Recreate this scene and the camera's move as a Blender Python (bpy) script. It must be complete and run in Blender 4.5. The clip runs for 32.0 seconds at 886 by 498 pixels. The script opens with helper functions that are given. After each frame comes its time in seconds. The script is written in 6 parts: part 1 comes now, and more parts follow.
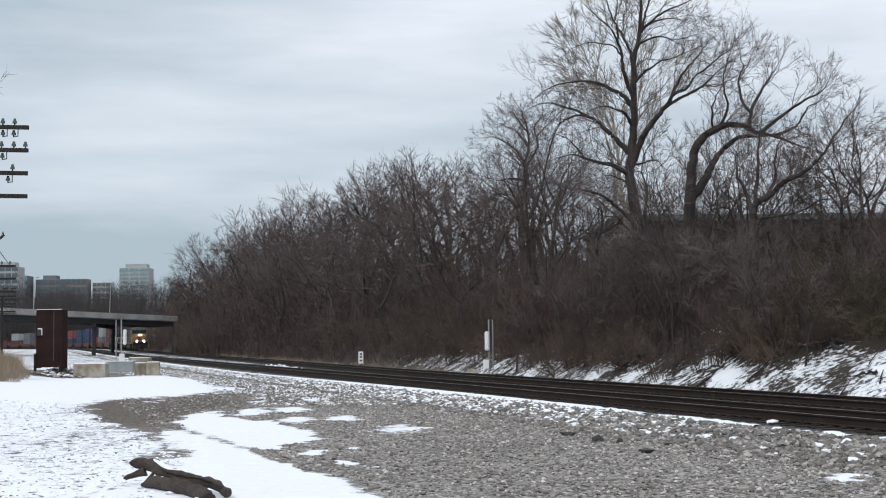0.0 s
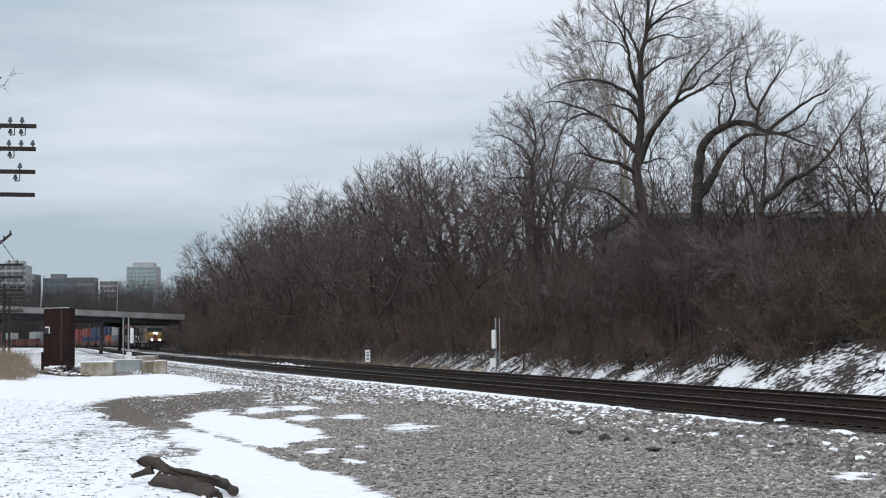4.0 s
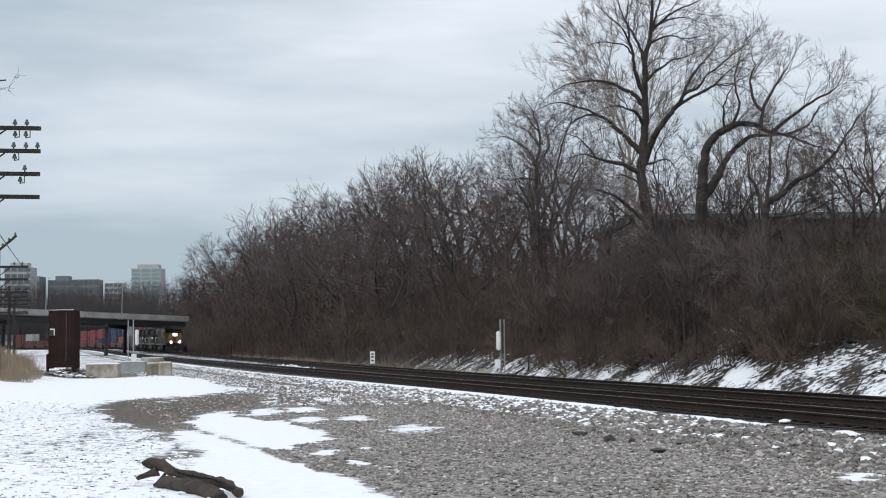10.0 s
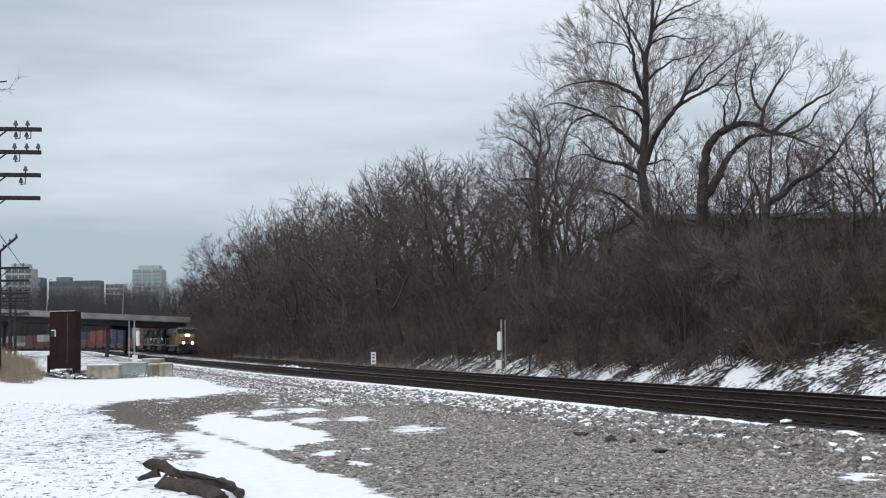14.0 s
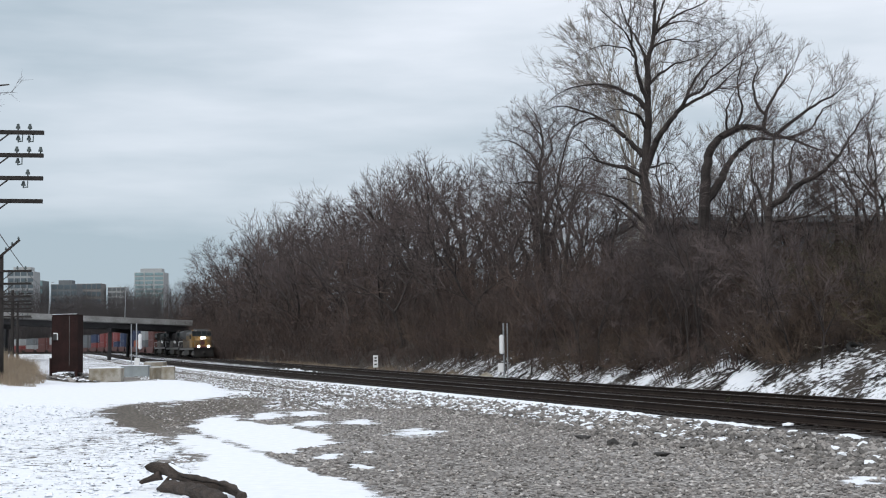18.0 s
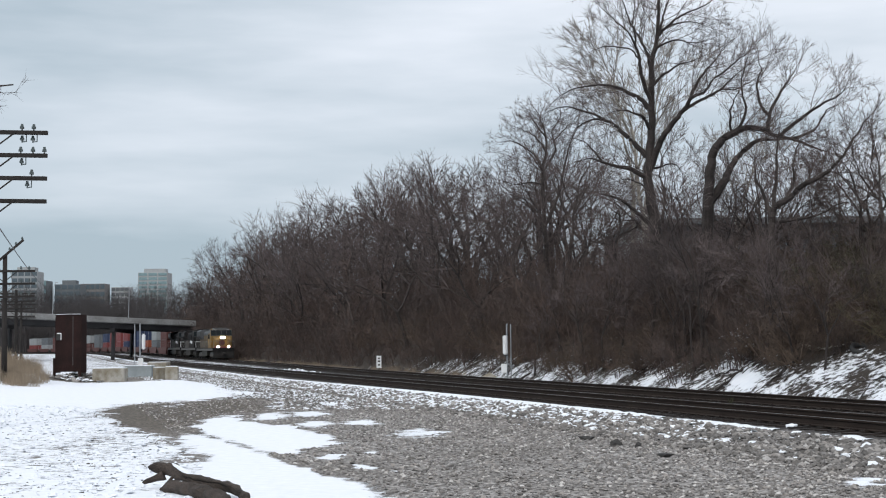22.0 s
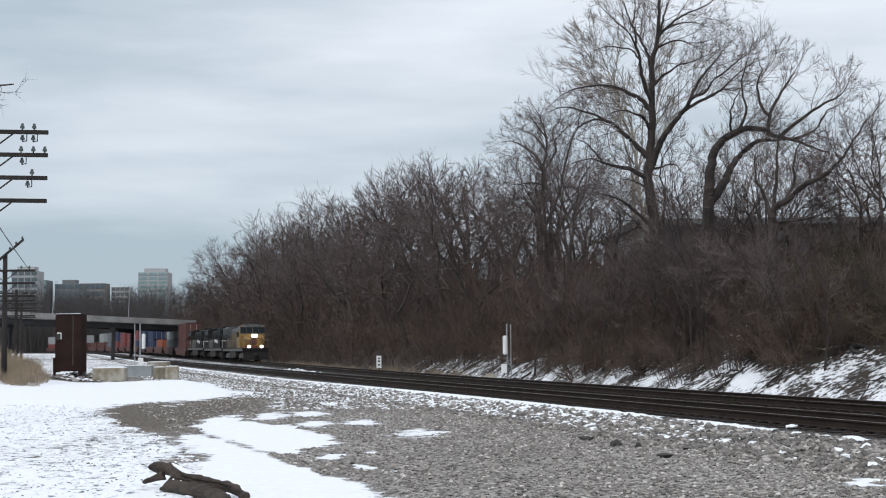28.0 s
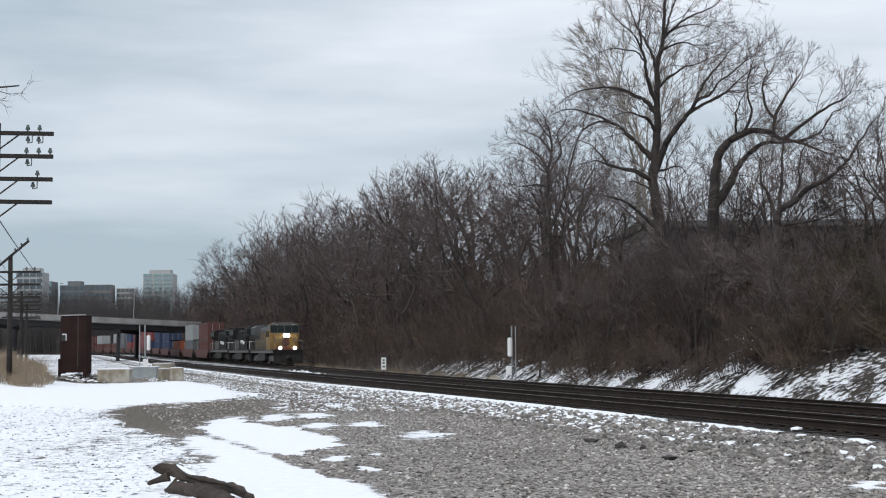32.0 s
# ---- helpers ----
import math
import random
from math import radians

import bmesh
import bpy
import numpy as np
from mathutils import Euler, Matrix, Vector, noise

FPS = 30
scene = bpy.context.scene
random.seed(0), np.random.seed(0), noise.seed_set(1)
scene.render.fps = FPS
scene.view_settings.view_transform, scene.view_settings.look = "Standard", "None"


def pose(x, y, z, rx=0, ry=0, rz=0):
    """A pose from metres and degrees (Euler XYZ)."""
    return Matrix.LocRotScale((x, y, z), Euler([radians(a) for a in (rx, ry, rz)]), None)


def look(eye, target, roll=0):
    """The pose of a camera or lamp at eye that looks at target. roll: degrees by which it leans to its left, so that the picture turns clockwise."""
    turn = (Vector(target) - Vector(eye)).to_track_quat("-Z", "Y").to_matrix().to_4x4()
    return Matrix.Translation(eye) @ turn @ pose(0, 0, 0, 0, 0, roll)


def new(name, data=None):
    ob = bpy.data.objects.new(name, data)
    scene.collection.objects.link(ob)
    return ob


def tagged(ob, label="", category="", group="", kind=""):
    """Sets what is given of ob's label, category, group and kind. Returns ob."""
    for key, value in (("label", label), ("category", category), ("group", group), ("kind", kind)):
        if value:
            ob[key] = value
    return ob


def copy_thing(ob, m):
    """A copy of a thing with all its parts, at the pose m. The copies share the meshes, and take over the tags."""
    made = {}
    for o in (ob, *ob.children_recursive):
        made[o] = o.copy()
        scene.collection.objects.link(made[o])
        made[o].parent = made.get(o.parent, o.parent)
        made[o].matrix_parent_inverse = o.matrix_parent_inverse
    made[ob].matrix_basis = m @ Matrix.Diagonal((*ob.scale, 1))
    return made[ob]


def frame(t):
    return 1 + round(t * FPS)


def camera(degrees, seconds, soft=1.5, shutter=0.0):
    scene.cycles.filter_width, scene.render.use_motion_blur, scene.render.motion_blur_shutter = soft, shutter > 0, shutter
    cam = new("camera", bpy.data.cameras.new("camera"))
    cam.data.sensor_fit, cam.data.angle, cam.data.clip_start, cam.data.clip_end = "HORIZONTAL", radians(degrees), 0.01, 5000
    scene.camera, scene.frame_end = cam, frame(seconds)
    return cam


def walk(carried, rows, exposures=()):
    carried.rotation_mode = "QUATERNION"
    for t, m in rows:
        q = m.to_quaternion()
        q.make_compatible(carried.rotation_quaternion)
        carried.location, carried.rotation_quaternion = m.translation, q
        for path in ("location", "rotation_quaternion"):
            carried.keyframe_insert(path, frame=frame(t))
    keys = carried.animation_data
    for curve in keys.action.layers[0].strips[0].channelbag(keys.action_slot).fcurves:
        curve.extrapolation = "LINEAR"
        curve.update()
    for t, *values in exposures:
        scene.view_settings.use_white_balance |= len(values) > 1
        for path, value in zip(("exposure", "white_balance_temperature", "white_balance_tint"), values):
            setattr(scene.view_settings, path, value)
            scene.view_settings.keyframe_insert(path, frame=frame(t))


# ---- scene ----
cam = camera(2 * math.degrees(math.atan(784 / 2600)), 32.0, soft=1.1)
EYE = (0.0, 0.0, 2.0)
# seconds, turn to the left, tilt up, lean to the left (degrees)
PATH = [
    (0, -0.8906, 3.6356, -0.6052), (0.5, -0.7344, 3.8183, -0.6277), (1, -0.6851, 3.8638, -0.6207), (1.5, -0.695, 3.791, -0.6234),
    (2, -0.6962, 3.7497, -0.6), (2.5, -0.7115, 3.6307, -0.5172), (3, -0.6835, 3.5551, -0.5327), (3.5, -0.63, 3.5444, -0.599),
    (5.5, -0.5978, 3.77, -0.5797), (6, -0.5837, 3.7372, -0.6251), (6.5, -0.5959, 3.7019, -0.5796), (7, -0.6027, 3.7036, -0.6881),
    (7.5, -0.5372, 3.7066, -0.6355), (8, -0.5155, 3.7105, -0.517), (8.5, -0.4857, 3.7423, -0.5898), (9, -0.4587, 3.6878, -0.7304),
    (9.5, -0.4148, 3.6048, -0.6996), (10, -0.4455, 3.6356, -0.6855), (10.5, -0.4464, 3.6862, -0.7435), (11, -0.3579, 3.6982, -0.8238),
    (11.5, -0.2911, 3.7275, -1.0647), (12, -0.3659, 3.6641, -0.8325), (12.5, -0.4194, 3.6146, -0.7419), (13, -0.4498, 3.6189, -0.7516),
    (13.5, -0.4077, 3.6586, -0.7887), (14, -0.4134, 3.6574, -0.7681), (14.5, -0.4445, 3.6477, -0.7393), (16.5, -0.3241, 3.7473, -0.7645),
    (17, -0.3446, 3.7543, -0.7431), (17.5, -0.3701, 3.7691, -0.684), (18, -0.332, 3.7839, -0.7477), (18.5, -0.3429, 3.7433, -0.7145),
    (19, -0.3209, 3.7501, -0.7258), (19.5, -0.3253, 3.7226, -0.7095), (20, -0.3609, 3.7938, -0.6675), (20.5, -0.4482, 3.8019, -0.6782),
    (21, -0.3895, 3.7943, -0.7272), (21.5, -0.2532, 3.8141, -0.7095), (22, -0.1961, 3.8073, -0.6712), (22.5, -0.1473, 3.7818, -0.7094),
    (23, -0.1555, 3.7877, -0.7355), (23.5, -0.1191, 3.7226, -0.7373), (24, -0.1123, 3.615, -0.7074), (24.5, -0.1584, 3.5546, -0.6917),
    (25, -0.0766, 3.6457, -0.6606), (25.5, -0.0097, 3.6931, -0.697), (27.5, -0.183, 3.7678, -0.5807), (28, -0.1901, 3.8108, -0.59),
    (28.5, -0.1728, 3.7825, -0.5986), (29, -0.1906, 3.7918, -0.5695), (29.5, -0.1265, 3.7479, -0.6091), (30, -0.0589, 3.7446, -0.5191),
    (30.5, -0.0532, 3.7941, -0.4537), (31, -0.0702, 3.8615, -0.4406), (31.5, -0.0421, 3.8877, -0.4893), (32, 0, 3.885, -0.5),
]

def aim(turn, tilt, lean):
    a, b = radians(turn), radians(tilt)
    way = Vector((-math.sin(a) * math.cos(b), math.cos(a) * math.cos(b), math.sin(b)))
    return look(EYE, Vector(EYE) + way * 100, lean)


walk(cam, [(t, aim(a, b, c)) for t, a, b, c in PATH], exposures=[(0, 0.0), (32, 0.0)])

# ---------------------------------------------------------------- sky and light
SUN_UP, SUN_TURN = radians(38), radians(150)
world = bpy.data.worlds.new("overcast")
scene.world = world
world.use_nodes = True
wn, wl = world.node_tree.nodes, world.node_tree.links
wn.clear()
w_out = wn.new("ShaderNodeOutputWorld")
w_bg = wn.new("ShaderNodeBackground")
w_sky = wn.new("ShaderNodeTexSky")
w_sky.sky_type, w_sky.sun_disc, w_sky.sun_elevation, w_sky.sun_rotation = "NISHITA", False, SUN_UP, SUN_TURN
w_dim = wn.new("ShaderNodeMix")
w_dim.data_type, w_dim.blend_type = "RGBA", "MULTIPLY"
w_dim.inputs[0].default_value = 1.0
w_dim.inputs[7].default_value = (0.09, 0.09, 0.09, 1)
wl.new(w_sky.outputs[0], w_dim.inputs[6])
w_co = wn.new("ShaderNodeTexCoord")
w_map = wn.new("ShaderNodeMapping")
w_map.inputs["Scale"].default_value = (1.6, 1.6, 9.0)
w_map.inputs["Rotation"].default_value = (0.0, radians(4), 0.0)
wl.new(w_co.outputs["Generated"], w_map.inputs[0])
w_noise = wn.new("ShaderNodeTexNoise")
w_noise.inputs["Scale"].default_value, w_noise.inputs["Detail"].default_value = 2.1, 5
w_noise.inputs["Roughness"].default_value = 0.5
wl.new(w_map.outputs[0], w_noise.inputs["Vector"])
w_sep = wn.new("ShaderNodeSeparateXYZ")
wl.new(w_co.outputs["Generated"], w_sep.inputs[0])
# brighter overhead than near the skyline, with soft long streaks of cloud
w_up = wn.new("ShaderNodeMapRange")
for k, v in zip((1, 2, 3, 4), (0.02, 0.30, 0.0, 1.0)):
    w_up.inputs[k].default_value = v
wl.new(w_sep.outputs[2], w_up.inputs[0])
w_mix = wn.new("ShaderNodeMath")
w_mix.operation = "MULTIPLY_ADD"
w_mix.inputs[1].default_value = 2.0
wl.new(w_noise.outputs[0], w_mix.inputs[0])
w_low = wn.new("ShaderNodeMath")
w_low.operation = "MULTIPLY_ADD"
w_low.inputs[1].default_value, w_low.inputs[2].default_value = 0.80, -0.90
wl.new(w_up.outputs[0], w_low.inputs[0])
w_side = wn.new("ShaderNodeMath")
w_side.operation = "MULTIPLY_ADD"
w_side.inputs[1].default_value = 0.85
wl.new(w_sep.outputs[0], w_side.inputs[0])
wl.new(w_low.outputs[0], w_side.inputs[2])
wl.new(w_side.outputs[0], w_mix.inputs[2])
w_ramp = wn.new("ShaderNodeValToRGB")
w_ramp.color_ramp.elements[0].position, w_ramp.color_ramp.elements[0].color = 0.0, (0.41, 0.505, 0.58, 1)
w_ramp.color_ramp.elements[1].position, w_ramp.color_ramp.elements[1].color = 1.0, (0.835, 0.886, 0.968, 1)
wl.new(w_mix.outputs[0], w_ramp.inputs[0])
w_cloud = wn.new("ShaderNodeMix")
w_cloud.data_type = "RGBA"
w_cloud.inputs[0].default_value = 0.94
wl.new(w_dim.outputs[2], w_cloud.inputs[6])
wl.new(w_ramp.outputs[0], w_cloud.inputs[7])
wl.new(w_cloud.outputs[2], w_bg.inputs[0])
w_bg.inputs[1].default_value = 1.05
wl.new(w_bg.outputs[0], w_out.inputs[0])

sun = new("sun", bpy.data.lights.new("sun", "SUN"))
sun.data.energy, sun.data.angle, sun.data.color = 1.65, radians(25), (1.0, 0.97, 0.92)
sun.matrix_world = look((-20, -35, 40), (0, 0, 0))


# ---------------------------------------------------------------- materials
def mat(name, base, rough=0.8, metal=0.0, vary=0.25, scale=3.0, fine=40.0, bump=0.15, tone=None, spread=0.0, emit=None, gloss=None):
    """A surface with broad stains, fine grain and relief; tone: a second colour for the stains; spread: difference from thing to thing."""
    m = bpy.data.materials.new(name)
    m.use_nodes = True
    n, l = m.node_tree.nodes, m.node_tree.links
    b = n["Principled BSDF"]
    b.inputs["Roughness"].default_value, b.inputs["Metallic"].default_value = rough, metal
    co = n.new("ShaderNodeTexCoord")
    big = n.new("ShaderNodeTexNoise")
    big.inputs["Scale"].default_value, big.inputs["Detail"].default_value = scale, 6
    small = n.new("ShaderNodeTexNoise")
    small.inputs["Scale"].default_value, small.inputs["Detail"].default_value = fine, 3
    l.new(co.outputs["Object"], big.inputs["Vector"])
    l.new(co.outputs["Object"], small.inputs["Vector"])
    other = tone or tuple(c * (1 - vary) for c in base)
    ramp = n.new("ShaderNodeValToRGB")
    ramp.color_ramp.elements[0].position, ramp.color_ramp.elements[0].color = 0.36, (*other, 1)
    ramp.color_ramp.elements[1].position, ramp.color_ramp.elements[1].color = 0.62, (*base, 1)
    l.new(big.outputs[0], ramp.inputs[0])
    grain = n.new("ShaderNodeMapRange")
    for k, v in zip((1, 2, 3, 4), (0.3, 0.7, 1 - vary * 0.6, 1 + vary * 0.6)):
        grain.inputs[k].default_value = v
    l.new(small.outputs[0], grain.inputs[0])
    hsv = n.new("ShaderNodeHueSaturation")
    l.new(ramp.outputs[0], hsv.inputs["Color"])
    if spread:
        info, rng, mul = n.new("ShaderNodeObjectInfo"), n.new("ShaderNodeMapRange"), n.new("ShaderNodeMath")
        rng.inputs[3].default_value, rng.inputs[4].default_value = 1 - spread, 1 + spread
        l.new(info.outputs["Random"], rng.inputs[0])
        mul.operation = "MULTIPLY"
        l.new(rng.outputs[0], mul.inputs[0])
        l.new(grain.outputs[0], mul.inputs[1])
        l.new(mul.outputs[0], hsv.inputs["Value"])
    else:
        l.new(grain.outputs[0], hsv.inputs["Value"])
    l.new(hsv.outputs[0], b.inputs["Base Color"])
    if bump:
        bp = n.new("ShaderNodeBump")
        bp.inputs["Strength"].default_value, bp.inputs["Distance"].default_value = bump, 0.03
        l.new(small.outputs[0], bp.inputs["Height"])
        l.new(bp.outputs[0], b.inputs["Normal"])
    if gloss is not None:
        b.inputs["Specular IOR Level"].default_value = gloss
    if emit:
        b.inputs["Emission Color"].default_value, b.inputs["Emission Strength"].default_value = (*emit[0], 1), emit[1]
    return m


BARK = mat("bark", (0.050, 0.040, 0.037), 0.95, vary=0.5, scale=1.5, fine=14, bump=0.6, spread=0.25)
BARK_PALE = mat("pale_bark", (0.34, 0.32, 0.28), 0.9, vary=0.5, scale=1.2, fine=10, bump=0.3, tone=(0.14, 0.12, 0.10))
TWIG = mat("twig", (0.106, 0.083, 0.080), 0.95, vary=0.3, scale=0.6, fine=6, bump=0, spread=0.12)
TWIG_PALE = mat("pale_twig", (0.27, 0.245, 0.22), 0.95, vary=0.3, scale=0.6, fine=6, bump=0)
BRUSH = mat("brush", (0.099, 0.068, 0.056), 0.95, vary=0.35, scale=0.5, fine=5, bump=0, tone=(0.058, 0.045, 0.042), spread=0.3)
LEAF_DRY = mat("dry_leaf", (0.115, 0.070, 0.046), 0.9, vary=0.4, scale=0.8, fine=8, bump=0, spread=0.2)
BRUSH_TAN = mat("tan_brush", (0.125, 0.088, 0.064), 0.95, vary=0.3, scale=0.5, fine=5, bump=0, tone=(0.080, 0.058, 0.045), spread=0.25)
BRUSH_OLIVE = mat("olive_brush", (0.094, 0.075, 0.045), 0.95, vary=0.3, scale=0.5, fine=5, bump=0, tone=(0.060, 0.050, 0.032), spread=0.2)
IVY = mat("ivy", (0.058, 0.056, 0.030), 0.8, vary=0.4, scale=0.8, fine=8, bump=0)
REED = mat("dry_grass", (0.34, 0.27, 0.195), 0.9, vary=0.35, scale=1.2, fine=12, bump=0)
SNOW = mat("snow", (0.84, 0.87, 0.92), 0.75, vary=0.05, scale=3, fine=25, bump=0.25)
RAIL = mat("rail_steel", (0.026, 0.018, 0.015), 0.85, 0.0, vary=0.35, scale=1.5, fine=30, tone=(0.036, 0.026, 0.021), gloss=0.2)
RAIL_TOP = mat("worn_rail_head", (0.42, 0.42, 0.43), 0.3, 0.9, vary=0.2, scale=1, fine=20, bump=0.05)
TIE = mat("oiled_tie", (0.024, 0.017, 0.014), 0.95, vary=0.4, scale=4, fine=30, bump=0.4, spread=0.3)
CONCRETE = mat("concrete", (0.36, 0.34, 0.30), 0.9, vary=0.3, scale=2.2, fine=40, bump=0.3, tone=(0.20, 0.17, 0.12))
CONCRETE_GREY = mat("grey_concrete", (0.27, 0.30, 0.31), 0.85, vary=0.2, scale=1.5, fine=30, bump=0.2)
BRIDGE = mat("bridge_concrete", (0.29, 0.29, 0.285), 0.9, vary=0.25, scale=0.35, fine=4, bump=0.2, tone=(0.19, 0.187, 0.18))
GIRDER = mat("girder", (0.035, 0.034, 0.036), 0.8, vary=0.3, scale=0.5, fine=5)
RUST = mat("rust_brown_steel", (0.026, 0.012, 0.011), 0.85, 0.0, vary=0.45, scale=1.3, fine=22, tone=(0.017, 0.009, 0.008), bump=0.25, gloss=0.2)
GALV = mat("galvanised_steel", (0.40, 0.42, 0.44), 0.5, 0.6, vary=0.2, scale=3, fine=20, bump=0.05)
WHITE = mat("white_plastic", (0.80, 0.81, 0.82), 0.5, vary=0.08, scale=3, fine=20, bump=0.03)
POLE = mat("weathered_pole", (0.024, 0.020, 0.018), 0.95, vary=0.4, scale=2.5, fine=25, bump=0.4)
INSULATOR = mat("glass_insulator", (0.07, 0.09, 0.09), 0.35, vary=0.1, scale=5, fine=20, bump=0)
LOG = mat("rotten_wood", (0.066, 0.050, 0.041), 0.95, vary=0.6, scale=3.5, fine=45, bump=1.0, tone=(0.030, 0.023, 0.019))
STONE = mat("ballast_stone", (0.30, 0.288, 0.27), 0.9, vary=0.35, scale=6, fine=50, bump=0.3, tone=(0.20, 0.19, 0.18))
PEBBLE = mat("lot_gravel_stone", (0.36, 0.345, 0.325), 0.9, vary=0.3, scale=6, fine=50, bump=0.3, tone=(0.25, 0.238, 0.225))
CLOD = mat("dirt_clod", (0.075, 0.06, 0.047), 0.95, vary=0.4, scale=9, fine=60, bump=0.3)
STONE_DARK = mat("dark_stone", (0.05, 0.047, 0.045), 0.9, vary=0.3, scale=8, fine=50, bump=0.4)
YELLOW = mat("yellow_paint", (0.26, 0.145, 0.026), 0.65, vary=0.25, scale=0.8, fine=12, bump=0.03, tone=(0.15, 0.09, 0.03))
ROOF_GREY = mat("loco_grey", (0.075, 0.078, 0.082), 0.75, vary=0.25, scale=0.9, fine=10, bump=0.05)
BLACK = mat("black_paint", (0.007, 0.007, 0.008), 0.85, vary=0.35, scale=0.8, fine=10, bump=0.05, tone=(0.024, 0.022, 0.021), gloss=0.2)
UNDER = mat("grimy_steel", (0.05, 0.046, 0.042), 0.85, 0.2, vary=0.4, scale=1.5, fine=15)
# hood copy of the yellow: its shaded look is put into the colour, plus stains
YELLOW_SHADED = mat("shaded_yellow_paint", (0.125, 0.082, 0.035), 0.8, vary=0.4, scale=0.8, fine=12, bump=0.05, tone=(0.06, 0.045, 0.03))
PALE_STEEL = mat("pale_dusty_steel", (0.15, 0.145, 0.14), 0.8, 0.1, vary=0.3, scale=2, fine=15)
# container paints: bridge shade and distance haze are darkened into these colours
RED = mat("red_paint", (0.17, 0.030, 0.028), 0.6, vary=0.25, scale=0.6, fine=8, bump=0.05)
BROWN = mat("red_brown_paint", (0.095, 0.034, 0.029), 0.75, vary=0.25, scale=0.6, fine=8, bump=0.05)
BLUE = mat("blue_paint", (0.018, 0.033, 0.082), 0.7, vary=0.25, scale=0.6, fine=8, bump=0.05)
ORANGE = mat("orange_paint", (0.26, 0.066, 0.03), 0.7, vary=0.2, scale=0.6, fine=8, bump=0.05)
WHITE_BOX = mat("white_container_paint", (0.26, 0.275, 0.28), 0.7, vary=0.15, scale=0.6, fine=8, bump=0.05)
GREY_BOX = mat("grey_container_paint", (0.11, 0.12, 0.13), 0.7, vary=0.2, scale=0.6, fine=8, bump=0.05)
GLASS = mat("dark_glass", (0.012, 0.016, 0.018), 0.12, vary=0.1, scale=1, fine=5, bump=0, gloss=0.06)
LAMP = mat("lit_headlight", (1, 1, 1), 0.3, vary=0, bump=0, emit=((1.0, 0.93, 0.82), 55.0))
SIGN_BLACK = mat("sign_black", (0.03, 0.03, 0.03), 0.6, vary=0.1, bump=0)
FACADE_PALE = mat("pale_facade", (0.38, 0.395, 0.40), 0.85, vary=0.1, scale=0.05, fine=1, bump=0)
FACADE_GREY = mat("grey_facade", (0.16, 0.175, 0.185), 0.85, vary=0.15, scale=0.05, fine=1, bump=0)
FACADE_TAN = mat("tan_facade", (0.20, 0.19, 0.185), 0.85, vary=0.15, scale=0.05, fine=1, bump=0)
TEAL_GLASS = mat("teal_glass", (0.25, 0.36, 0.38), 0.25, vary=0.2, scale=0.05, fine=1, bump=0)
GREY_GLASS = mat("grey_glass", (0.10, 0.13, 0.15), 0.3, vary=0.2, scale=0.05, fine=1, bump=0)
HILL_BUILDING = mat("dark_grey_cladding", (0.062, 0.061, 0.064), 0.8, vary=0.2, scale=0.3, fine=3, bump=0.05)
FAR_WOOD = mat("far_woods", (0.080, 0.071, 0.071), 1.0, vary=0.35, scale=0.05, fine=0.6, bump=0)


